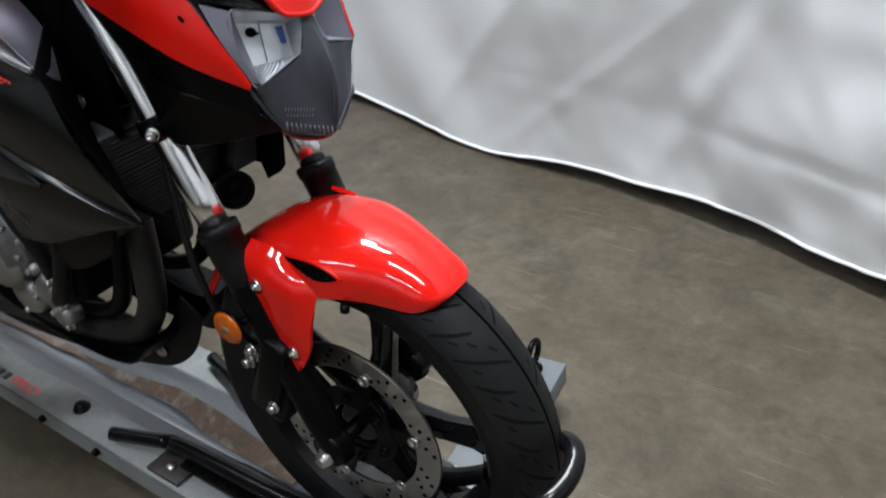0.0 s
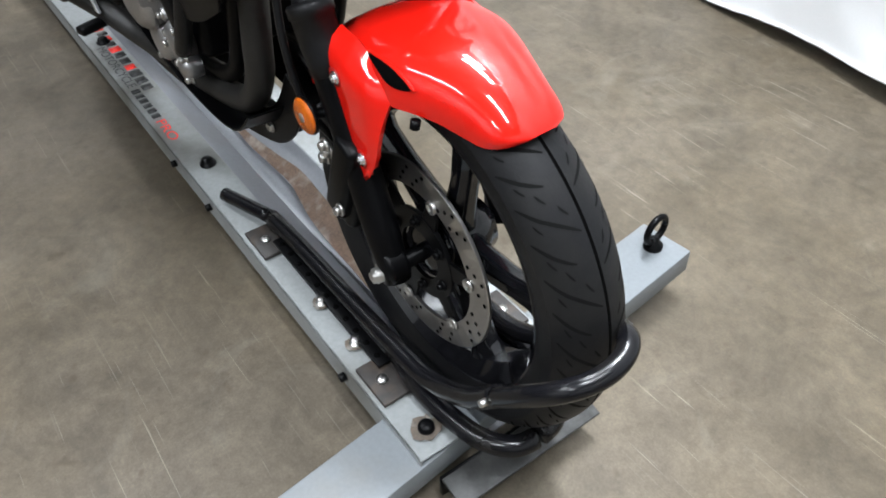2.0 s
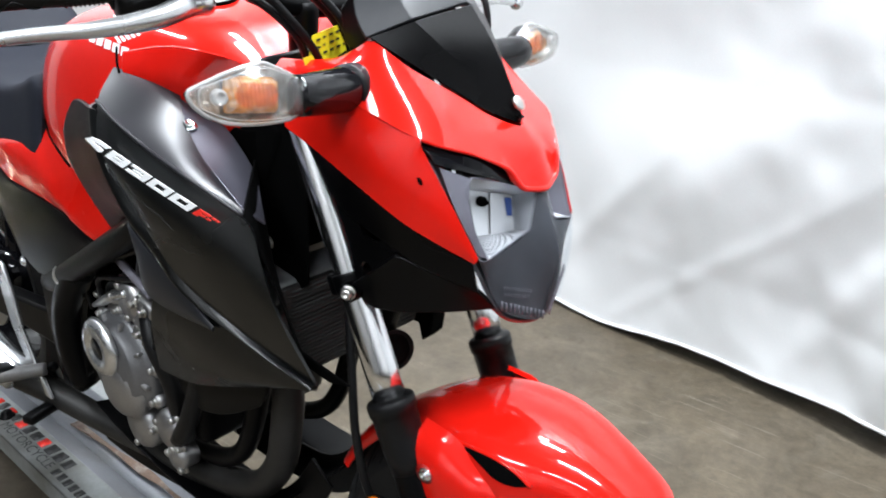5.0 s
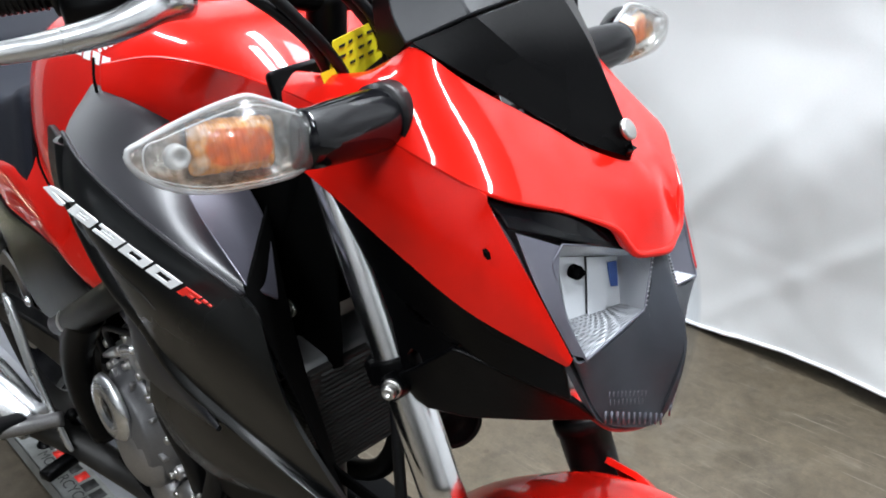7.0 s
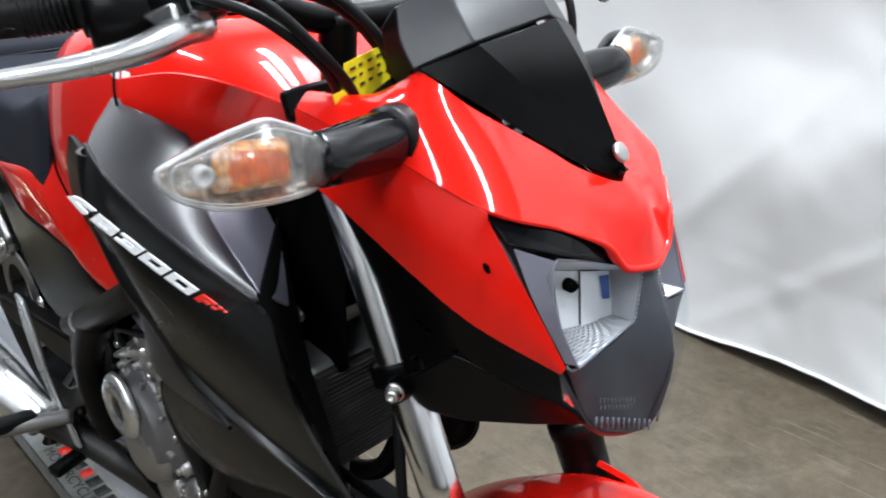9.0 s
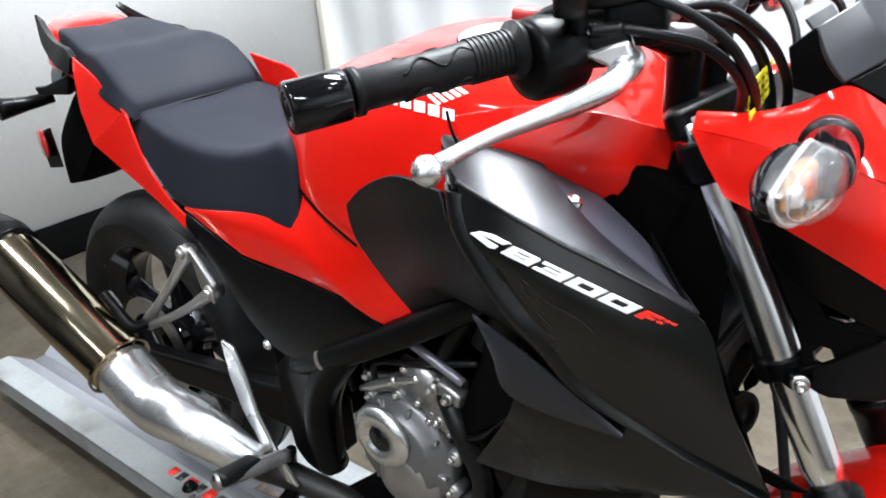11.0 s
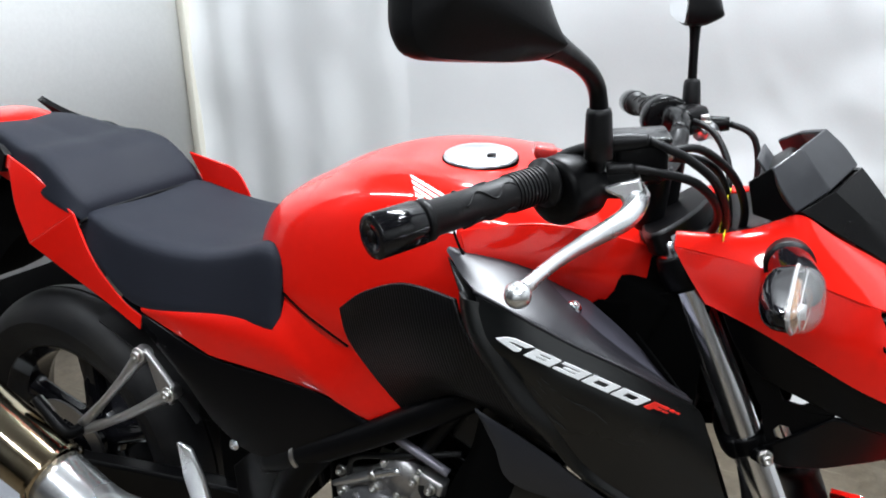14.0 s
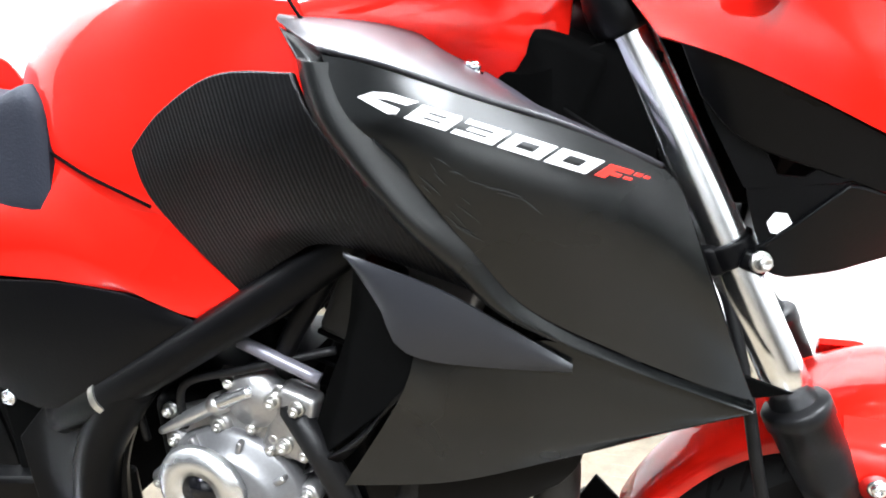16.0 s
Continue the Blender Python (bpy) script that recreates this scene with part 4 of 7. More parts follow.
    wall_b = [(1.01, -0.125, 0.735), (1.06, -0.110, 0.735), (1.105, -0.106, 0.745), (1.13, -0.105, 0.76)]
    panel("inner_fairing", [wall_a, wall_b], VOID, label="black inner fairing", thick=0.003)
    lid_a = [(0.866, -0.172, 0.974), (0.904, -0.214, 0.946), (0.914, -0.222, 0.910)]
    lid_b = [(0.924, -0.219, 0.955), (0.942, -0.228, 0.931), (0.950, -0.231, 0.905)]
    panel("shroud_corner", [lid_a, lid_b], SATIN, thick=0.004)
    fin_top = [(0.912, -0.197, 0.806), (0.932, -0.203, 0.802), (1.000, -0.213, 0.781), (1.085, -0.203, 0.729)]
    fin_low = [(0.914, -0.197, 0.802), (0.940, -0.206, 0.768), (0.968, -0.212, 0.730), (1.084, -0.203, 0.722)]
    panel("shroud_fin", [fin_top, fin_low], FIN, label="grey ribbed fin on the shroud", thick=0.004, crown=0.003)
    wedge_top = [(0.966, -0.204, 0.733), (1.03, -0.205, 0.742), (1.075, -0.200, 0.744), (1.15, -0.182, 0.716), (1.210, -0.165, 0.687)]
    wedge_mid = [(0.95, -0.205, 0.69), (1.02, -0.203, 0.675), (1.08, -0.195, 0.672), (1.15, -0.182, 0.675), (1.210, -0.166, 0.683)]
    wedge_low = [(0.868, -0.160, 0.570), (0.974, -0.172, 0.596), (1.071, -0.177, 0.634), (1.155, -0.172, 0.665), (1.209, -0.165, 0.681)]
    panel("shroud_wedge", [wedge_top, wedge_mid, wedge_low], SHROUD, label="black lower wedge of the radiator shroud", thick=0.004, nu=22, nv=12)
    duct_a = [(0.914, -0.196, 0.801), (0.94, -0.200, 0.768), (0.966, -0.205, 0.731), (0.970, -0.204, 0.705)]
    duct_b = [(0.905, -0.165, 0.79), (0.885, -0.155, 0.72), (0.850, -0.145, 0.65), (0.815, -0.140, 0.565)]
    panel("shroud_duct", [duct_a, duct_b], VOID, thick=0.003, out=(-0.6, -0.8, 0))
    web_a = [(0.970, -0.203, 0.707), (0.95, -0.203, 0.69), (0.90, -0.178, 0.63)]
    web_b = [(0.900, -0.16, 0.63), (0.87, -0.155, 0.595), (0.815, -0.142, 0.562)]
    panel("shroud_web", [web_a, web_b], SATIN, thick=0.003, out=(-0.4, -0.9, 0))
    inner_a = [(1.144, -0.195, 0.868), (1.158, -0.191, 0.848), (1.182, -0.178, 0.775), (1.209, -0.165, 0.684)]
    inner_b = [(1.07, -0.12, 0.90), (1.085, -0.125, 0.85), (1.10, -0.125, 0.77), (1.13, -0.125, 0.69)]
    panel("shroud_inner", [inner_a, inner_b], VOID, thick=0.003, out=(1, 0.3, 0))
    # knee pad with its rounded front roll
    pad_a = [(0.714, -0.172, 0.882), (0.756, -0.181, 0.914), (0.823, -0.198, 0.942), (0.896, -0.214, 0.942)]
    pad_m = [(0.726, -0.176, 0.845), (0.787, -0.190, 0.868), (0.852, -0.208, 0.887), (0.914, -0.222, 0.908)]
    pad_n = [(0.757, -0.171, 0.800), (0.817, -0.184, 0.815), (0.881, -0.203, 0.833), (0.968, -0.224, 0.842)]
    pad_b = [(0.794, -0.161, 0.752), (0.85, -0.172, 0.790), (0.904, -0.188, 0.808), (1.020, -0.206, 0.780)]
    panel("knee_pad", [pad_a, pad_m, pad_n, pad_b], KNEE, label="black textured knee pad", thick=0.006, nu=22, nv=16)
    # red side cover, black cover under it
    red_top = [(0.333, -0.150, 0.808), (0.45, -0.150, 0.826), (0.56, -0.142, 0.856), (0.60, -0.142, 0.878), (0.650, -0.152, 0.872), (0.733, -0.168, 0.832), (0.795, -0.160, 0.755)]
    red_low = [(0.335, -0.152, 0.798), (0.481, -0.168, 0.764), (0.600, -0.172, 0.762), (0.690, -0.172, 0.752), (0.752, -0.166, 0.726), (0.794, -0.160, 0.750)]
    red_mid = [(0.334, -0.154, 0.803), (0.48, -0.166, 0.818), (0.548, -0.170, 0.822), (0.614, -0.174, 0.812), (0.656, -0.178, 0.789), (0.702, -0.178, 0.761), (0.740, -0.172, 0.740), (0.795, -0.160, 0.752)]
    panel("side_cover", [red_top, red_mid, red_low], RED, label="glossy red side cover", thick=0.004, nu=30, nv=13, straight=True)
    blk_low = [(0.350, -0.165, 0.775), (0.425, -0.172, 0.715), (0.490, -0.177, 0.655), (0.565, -0.177, 0.626), (0.655, -0.175, 0.668), (0.750, -0.168, 0.722)]
    red_low2 = [(x, y - 0.002, z - 0.002) for x, y, z in red_low[:5]]
    panel("lower_side_cover", [red_low2, blk_low], SATIN, label="black plastic lower side cover", thick=0.004, crown=0.003)
    piv_a = [(0.481, -0.150, 0.570), (0.549, -0.155, 0.625), (0.605, -0.155, 0.610), (0.650, -0.152, 0.622)]
    piv_m = [(0.484, -0.150, 0.495), (0.530, -0.154, 0.500), (0.584, -0.154, 0.505), (0.614, -0.150, 0.545)]
    piv_b = [(0.490, -0.148, 0.420), (0.520, -0.150, 0.400), (0.570, -0.150, 0.400), (0.600, -0.148, 0.450)]
    panel("pivot_plate", [piv_a, piv_m, piv_b], BLACK, label="black frame pivot plate", thick=0.012, nu=16, nv=10)
    # tail
    tail_a = [(-0.020, -0.098, 1.004), (0.030, -0.118, 1.008), (0.12, -0.131, 0.978), (0.195, -0.138, 0.933)]
    tail_b = [(-0.005, -0.108, 0.975), (0.044, -0.130, 0.985), (0.060, -0.142, 0.930), (0.093, -0.152, 0.874)]
    tail_c = [(0.195, -0.138, 0.933), (0.235, -0.147, 0.864), (0.295, -0.154, 0.812), (0.335, -0.155, 0.792)]
    tail_d = [(0.093, -0.152, 0.874), (0.154, -0.146, 0.838), (0.25, -0.152, 0.803), (0.332, -0.160, 0.772)]
    up_a = [(0.185, 0.128, 0.978), (0.23, 0.134, 0.966), (0.272, 0.148, 0.948), (0.296, 0.152, 0.905)]
    up_b = [(0.205, 0.134, 0.925), (0.24, 0.142, 0.895), (0.28, 0.152, 0.862), (0.30, 0.154, 0.845)]
    part("tail_panel_upper", band([up_a, up_b], 0.004, (0, 1, 0.2), nu=14, nv=5), RED, BIKE, "glossy red upper tail panel", bevel=0.0015)
    panel("tail_panel", [tail_a, tail_b], RED, label="glossy red tail panel", thick=0.004)
    panel("tail_panel_lower", [tail_c, tail_d], RED, label="glossy red lower tail panel", thick=0.004)
    seam = [(0.606, -0.150, 0.878), (0.656, -0.166, 0.860), (0.700, -0.174, 0.845), (0.727, -0.176, 0.834)]
    gap = [(0.868, -0.160, 1.004), (0.880, -0.168, 0.985), (0.895, -0.170, 0.966), (0.912, -0.158, 0.950)]
    for s in (-1, 1):
        part("panel_seam", tube(mirrored([gap], s)[0], 0.0016, 20, 6), VOID, BIKE)
        part("panel_seam", tube(mirrored([seam], s)[0], 0.0016, 20, 6), VOID, BIKE)


side_panels()


def hump(sections, count=30, under=0.75, p=0.55, q=0.6, lift=0.0):
    """A rounded body from rows of (x, half width, top, bottom)."""
    xs = curve_points([(x, w, 0) for x, w, t, b in sections], count)
    ts = curve_points([(x, t, 0) for x, w, t, b in sections], count)
    bs = curve_points([(x, b, 0) for x, w, t, b in sections], count)
    out = []
    for k in range(count):
        x, w, t, b = xs[k].x, xs[k].y, ts[k].y, bs[k].y
        row = []
        for j in range(33):
            a = math.pi * (j / 32 - 0.5)
            s, c = math.sin(a), math.cos(a)
            y = w * math.copysign(abs(s) ** p, s)
            row.append((x, y, b + (t - b) * max(c, 0) ** q + lift * max(y + 0.02, 0)))
        for f in (0.6, 0.2, -0.2, -0.6):
            row.append((x, w * f * under, b - 0.004))
        out.append(row)
    return out


def profiled(sections, shape, count=44, lift=0.0):
    """A body from rows of (x, half width, top, bottom) and a half section of (part of the width, part of the height, drop)."""
    ws = curve_points([(x, w, 0) for x, w, t, b in sections], count)
    ts = curve_points([(x, t, 0) for x, w, t, b in sections], count)
    bs = curve_points([(x, b, 0) for x, w, t, b in sections], count)
    half = [(p.x, p.y, p.z) for p in curve_points([(f, g, h * 10) for f, g, h in shape], 22)]
    out = []
    for k in range(count):
        x, w, t, b = ws[k].x, ws[k].y, ts[k].y, bs[k].y
        row = []
        for f, g, h in half[::-1] + [(-f, g, h) for f, g, h in half[1:]]:
            y = -w * f
            row.append((x, y, b + (t - b) * g + h / 10 * min(1.0, (t - b) / 0.08) + lift * max(y + 0.02, 0)))
        for f in (0.6, 0.2, -0.2, -0.6):
            row.append((x, w * f * 0.75, b - 0.004))
        out.append(row)
    return out


def tank_and_seat():
    flank = [(0.0, 1.0, 0.0), (0.30, 0.995, 0.0), (0.56, 0.965, 0.0), (0.72, 0.915, 0.0), (0.83, 0.83, 0.0), (0.915, 0.70, 0.0), (0.97, 0.52, 0.0), (1.0, 0.33, 0.0), (0.985, 0.15, 0.0), (0.95, 0.0, 0.0)]
    rows = [(0.508, 0.060, 0.915, 0.88), (0.530, 0.098, 0.956, 0.86), (0.575, 0.134, 0.998, 0.84), (0.632, 0.157, 1.024, 0.82), (0.700, 0.170, 1.043, 0.80), (0.770, 0.172, 1.051, 0.80), (0.850, 0.166, 1.050, 0.82), (0.920, 0.150, 1.040, 0.86), (0.980, 0.126, 1.022, 0.88), (1.040, 0.100, 0.975, 0.89), (1.075, 0.075, 0.940, 0.90)]
    tank = part("fuel_tank", loft(profiled(rows, flank, 44, 0.10)), RED, BIKE, "glossy red fuel tank with a flush filler cap", sharp=60)
    c, up = V((0.838, -0.022, 1.0535)), V((0.06, -0.10, 1))
    cap = part("filler_cap", lathe([(-0.012, 0.0465), (0.001, 0.0465), (0.0025, 0.045), (0.003, 0.041), (0.0026, 0.040), (0.0034, 0.038), (0.0042, 0.0002)], c, up, 48), BRIGHT, BIKE, "round satin metal filler cap")
    part("keyhole_cover", box((0.012, 0.008, 0.002), pose(0.856, -0.028, 1.0575, 5, -4, 20)), BLACK, cap, bevel=0.001)
    part("cap_gap", ring([(-0.012, 0.0470), (-0.0008, 0.0485), (-0.0008, 0.0470)], c, up, 48), VOID, cap)
    part("cap_slot", box((0.018, 0.0022, 0.001), pose(0.812, -0.018, 1.0578, 6, -4, 62)), STEEL, cap)
    # shoulders running forward beside the steering head
    for s in (-1, 1):
        a = [(0.875, -0.158, 1.000), (0.950, -0.138, 1.012), (1.020, -0.112, 1.004), (1.074, -0.084, 0.985)]
        m = [(0.890, -0.166, 0.970), (0.960, -0.150, 0.966), (1.025, -0.122, 0.952), (1.067, -0.090, 0.938)]
        b = [(0.920, -0.138, 0.940), (0.970, -0.128, 0.922), (1.012, -0.110, 0.909), (1.048, -0.086, 0.904)]
        part("tank_shoulder", band(mirrored([a, m, b], s), 0.004, (0, s, 0.3), nu=14, nv=9), RED, tank, bevel=0.0015)
    pad = [(0.0, 1.0, -0.004), (0.40, 1.0, -0.001), (0.70, 1.0, -0.001), (0.80, 0.99, 0.0), (0.865, 0.95, 0.0), (0.90, 0.84, 0.0), (0.945, 0.50, 0.0), (0.985, 0.18, 0.0), (1.0, 0.04, 0.0), (0.995, 0.0, 0.0)]
    rows = [(0.188, 0.126, 0.932, 0.905), (0.225, 0.142, 0.930, 0.868), (0.290, 0.152, 0.914, 0.812), (0.380, 0.157, 0.903, 0.812), (0.460, 0.160, 0.905, 0.818), (0.530, 0.164, 0.920, 0.820), (0.575, 0.168, 0.936, 0.822), (0.598, 0.169, 0.938, 0.819), (0.606, 0.168, 0.932, 0.817), (0.610, 0.165, 0.922, 0.816)]
    rider = part("rider_seat", loft(profiled(rows, pad, 40)), VINYL, BIKE, "black vinyl rider seat", sharp=60)
    rows = [(-0.125, 0.045, 1.030, 1.012), (-0.095, 0.080, 1.043, 1.000), (-0.02, 0.102, 1.040, 0.989), (0.07, 0.124, 1.021, 0.974), (0.105, 0.132, 1.018, 0.960), (0.135, 0.138, 1.014, 0.951), (0.172, 0.140, 0.998, 0.938), (0.196, 0.137, 0.962, 0.926), (0.206, 0.126, 0.938, 0.918)]
    pillion = part("pillion_seat", loft(profiled(rows, pad, 40)), VINYL, BIKE, "black vinyl pillion seat", sharp=60)
    part("seat_seam", tube([(0.206, -0.136, 0.918), (0.210, -0.09, 0.928), (0.212, 0.0, 0.930), (0.210, 0.09, 0.928), (0.206, 0.136, 0.918)], 0.003, 24, 8), BLACK, rider)
    part("tail_cowl", loft(hump([(-0.190, 0.036, 1.028, 1.000), (-0.180, 0.058, 1.046, 0.992), (-0.15, 0.078, 1.058, 0.982), (-0.10, 0.090, 1.056, 0.975), (-0.06, 0.094, 1.040, 0.972), (0.0, 0.095, 1.0, 0.95)], 20, p=0.6)), RED, BIKE, "glossy red tail cowl", sharp=60)
    for s in (-1, 1):
        g = [(0.016, -0.125, 0.979), (-0.030, -0.121, 0.987), (-0.058, -0.115, 0.996), (-0.098, -0.105, 1.020), (-0.122, -0.094, 1.045), (-0.142, -0.084, 1.068)]
        g2 = [(0.030, -0.122, 1.008), (0.004, -0.116, 1.022), (-0.030, -0.110, 1.026), (-0.066, -0.103, 1.034), (-0.105, -0.093, 1.050), (-0.138, -0.082, 1.069)]
        part("grab_rail", band(mirrored([g, g2], s), 0.012, (0, s, 0.2), nu=20, nv=5), SATIN, BIKE, "black grab rail", bevel=0.004)


tank_and_seat()


AHEAD = V((1.0, 0.055, 0.0)).normalized()  # the way the steered front of the machine looks
ASIDE = V((-AHEAD.y, AHEAD.x, 0.0))


def centre(x, z):
    """A point on the middle plane of the steered front."""
    return V((x, 0.002 + 0.055 * (x - 1.06), z))


def across(p):
    """The same point on the other side of that plane."""
    p = V(p)
    return p - ASIDE * 2 * (p - centre(1.06, 0)).dot(ASIDE)


def both_sides(name, rows, mat, label="", thick=0.004, crown=0.0, nu=18, nv=9, straight=False, bevel=0.0015, out=(0, -1, 0.15), sharp=40, facets=False, parent=None):
    made = []
    for s in (-1, 1):
        o = V(out) if s < 0 else V((out[0], -out[1], out[2]))
        rr = [[V(p) if s < 0 else across(p) for p in r] for r in rows]
        made.append(part(name, band(rr, thick, o, crown, nu, nv, straight, facets=facets), mat, parent or BIKE, label, bevel, sharp))
    return made


def nose():
    # upper cowl: one red hood across both sides, from the screen's edge to the lip over the lamp
    inner = [(1.095, -0.084, 1.006), (1.130, -0.082, 1.008), (1.165, -0.080, 1.016), (1.192, -0.079, 1.029), (1.214, -0.078, 1.037), (1.245, -0.060, 1.014), (1.285, -0.026, 0.985), (1.306, -0.009, 0.969), centre(1.327, 0.9575)]
    ridge = [(1.098, -0.100, 1.010), (1.132, -0.102, 1.012), (1.168, -0.100, 1.014), (1.200, -0.098, 1.016), (1.232, -0.094, 1.006), (1.275, -0.072, 0.984), (1.316, -0.034, 0.957), (1.336, -0.010, 0.942), centre(1.348, 0.936)]
    outer = [(1.100, -0.114, 0.998), (1.135, -0.118, 0.996), (1.175, -0.119, 0.990), (1.215, -0.116, 0.983), (1.292, -0.098, 0.957), (1.328, -0.056, 0.940), (1.345, -0.030, 0.927), (1.353, -0.017, 0.906), centre(1.360, 0.899)]
    rows = [inner, ridge, outer]
    rows = [[V(p) for p in r] + [across(p) for p in r[-2::-1]] for r in rows]
    part("nose_cowl", band(rows, 0.004, (1, 0, 0.4), nu=91, nv=13), RED, BIKE, "glossy red headlight cowl", 0.0015, 60)
    lip = [V(p) for p in ((1.326, -0.058, 0.941), (1.345, -0.030, 0.926), (1.351, -0.020, 0.912), (1.354, -0.013, 0.904), (1.357, 0.002, 0.900))] + [centre(1.360, 0.898)]
    lip = lip + [across(p) for p in lip[-2::-1]]
    part("nose_lip", tube(lip, [0.001, 0.003, 0.003, 0.003, 0.001], 50, 10), RED, BIKE, "rolled red lip over the lamp")
    low = [(1.138, -0.130, 0.948), (1.184, -0.128, 0.930), (1.240, -0.121, 0.901), (1.290, -0.108, 0.872), (1.345, -0.076, 0.8395)]
    side = [(1.100, -0.114, 0.998), (1.160, -0.1185, 0.993), (1.215, -0.116, 0.983), (1.289, -0.0990, 0.958), (1.293, -0.098, 0.954), (1.301, -0.0945, 0.938), (1.324, -0.087, 0.898), (1.349, -0.074, 0.846)]
    mid = [(1.115, -0.123, 0.978), (1.170, -0.126, 0.965), (1.228, -0.122, 0.944), (1.292, -0.107, 0.914), (1.348, -0.076, 0.842)]
    both_sides("nose_cheek", [side, mid, low], RED, "glossy red cheek of the headlight cowl", nu=48, nv=9)
    part("paint_chip", plate([(1.3000, -0.1085, 0.9235), (1.3025, -0.1078, 0.9215), (1.3035, -0.1072, 0.9165), (1.3010, -0.1083, 0.9190)], 0.003, (0.2, 1, 0)), VOID, BIKE, "dark chip in the red paint")
    # black underside of the cowl, and the chin
    c_top = [(1.150, -0.122, 0.946), (1.184, -0.124, 0.931), (1.240, -0.117, 0.901), (1.290, -0.104, 0.871), (1.342, -0.074, 0.838)]
    c_low = [(1.165, -0.112, 0.905), (1.195, -0.110, 0.870), (1.245, -0.106, 0.848), (1.297, -0.095, 0.826), (1.344, -0.067, 0.806)]
    both_sides("cowl_underside", [c_top, c_low], SATIN, "black inner cowl", 0.005)
    d_top = [(1.205, -0.108, 0.784), (1.2385, -0.110, 0.811), (1.270, -0.107, 0.837), (1.305, -0.0905, 0.8225), (1.345, -0.067, 0.806)]
    d_low = [(1.205, -0.100, 0.772), (1.228, -0.100, 0.762), (1.265, -0.088, 0.764), (1.31, -0.066, 0.772), (1.352, -0.044, 0.782)]
    both_sides("chin", [d_top, d_low], SATIN, "dark satin plastic chin below the headlight", 0.005, straight=True)
    for s in (-1, 1):
        def at(rows):
            return [(x, 0.103 * s, z) for x, z in rows]
        stay = part("headlight_stay", holed(at([(1.155, 0.960), (1.160, 0.926), (1.168, 0.896), (1.199, 0.832), (1.272, 0.838), (1.252, 0.872), (1.225, 0.915)]), at([(1.204, 0.882), (1.216, 0.876), (1.229, 0.873), (1.248, 0.858), (1.250, 0.850), (1.239, 0.841), (1.221, 0.843), (1.212, 0.862)]), 0.004, (0, -s, 0)), BLACK, BIKE, "black headlight stay plate with a cut-out", sharp=50)
        part("stay_foot", holed(at([(1.199, 0.833), (1.207, 0.800), (1.213, 0.783), (1.232, 0.781), (1.272, 0.837)]), at([(1.224 + 0.009 * math.cos(k), 0.806 + 0.010 * math.sin(k)) for k in (0, 1, 2, 3, 4, 5)]), 0.004, (0, -s, 0)), BLACK, stay, sharp=50)
    for s in (-1, 1):
        bolt(BIKE, (1.208, 0.108 * s, 0.898), (0, s, 0), 0.008, 0.006, STEEL, label="bright cowl bolt")
    # visor: three flat facets on each half, and the screen piece above it
    edge = [centre(1.3265, 0.959), (1.302, -0.011, 0.974), (1.246, -0.059, 1.017), (1.213, -0.081, 1.040)]
    fold = [centre(1.3275, 0.962), (1.3085, 0.000, 0.980), (1.268, -0.030, 1.026), (1.2400, -0.046, 1.055)]
    top = [centre(1.3285, 0.965), centre(1.3190, 0.985), centre(1.2900, 1.033), centre(1.2610, 1.069)]
    scr = part("visor", band([edge, fold, top, [across(p) for p in fold], [across(p) for p in edge]], 0.005, (1, 0, 0.6), nu=22, nv=25, facets=True), SATIN, BIKE, "black matte meter visor", bevel=0.0015, sharp=11)
    bolt(scr, centre(1.3255, 0.9800) - ASIDE * 0.004, (0.8, 0.1, 0.5), 0.0058, 0.0012, STEEL, label="round bright visor bolt")
    r3 = [(1.209, -0.0835, 1.039), (1.194, -0.082, 1.058), (1.182, -0.074, 1.080)]
    f3 = [(1.236, -0.048, 1.056), (1.221, -0.047, 1.076), (1.203, -0.043, 1.096)]
    m3 = [centre(1.257, 1.071), centre(1.242, 1.090), centre(1.222, 1.108)]
    part("screen", band([r3, f3, m3, [across(p) for p in f3], [across(p) for p in r3]], 0.006, (1, 0, 0.6), nu=10, nv=25, facets=True), SCREEN, BIKE, "dark grey screen edge", bevel=0.0015, sharp=11)
    part("screen_side", plate([(1.208, -0.082, 1.038), (1.181, -0.074, 1.080), (1.160, -0.070, 1.062), (1.168, -0.074, 1.030), (1.190, -0.079, 1.026)], 0.004, (0, 1, 0)), SATIN, BIKE, bevel=0.001)
    part("meter", box((0.05, 0.105, 0.065), pose(1.196, 0.006, 1.044, 0, -38, 2), taper=(0.8, 0.9)), SATIN, BIKE, "black instrument cluster", bevel=0.008, segments=3)
    part("meter_glass", box((0.003, 0.085, 0.042), pose(1.174, 0.006, 1.063, 0, -38, 2)), SCREEN, BIKE, "grey instrument face", bevel=0.001)
    tray = [(1.098, -0.084, 1.004), (1.150, -0.080, 1.010), (1.190, -0.077, 1.028)]
    tray_mid = [(1.110, 0.0, 0.994), (1.150, 0.0, 1.002), (1.190, 0.0, 1.018)]
    part("dash_tray", band([tray, tray_mid, [across(p) for p in tray]], 0.004, (0, 0, 1), nu=10, nv=11), SATIN, BIKE, "black plastic dash tray", bevel=0.001)
    # the dark slot under the lip
    slot_a = [(1.286, -0.097, 0.952), (1.312, -0.068, 0.943), (1.334, -0.036, 0.929), centre(1.346, 0.902)]
    slot_b = [(1.298, -0.091, 0.943), (1.320, -0.068, 0.931), (1.340, -0.034, 0.917), centre(1.352, 0.896)]
    slot_c = [(1.306, -0.090, 0.934), (1.324, -0.066, 0.925), (1.341, -0.034, 0.912), centre(1.353, 0.892)]
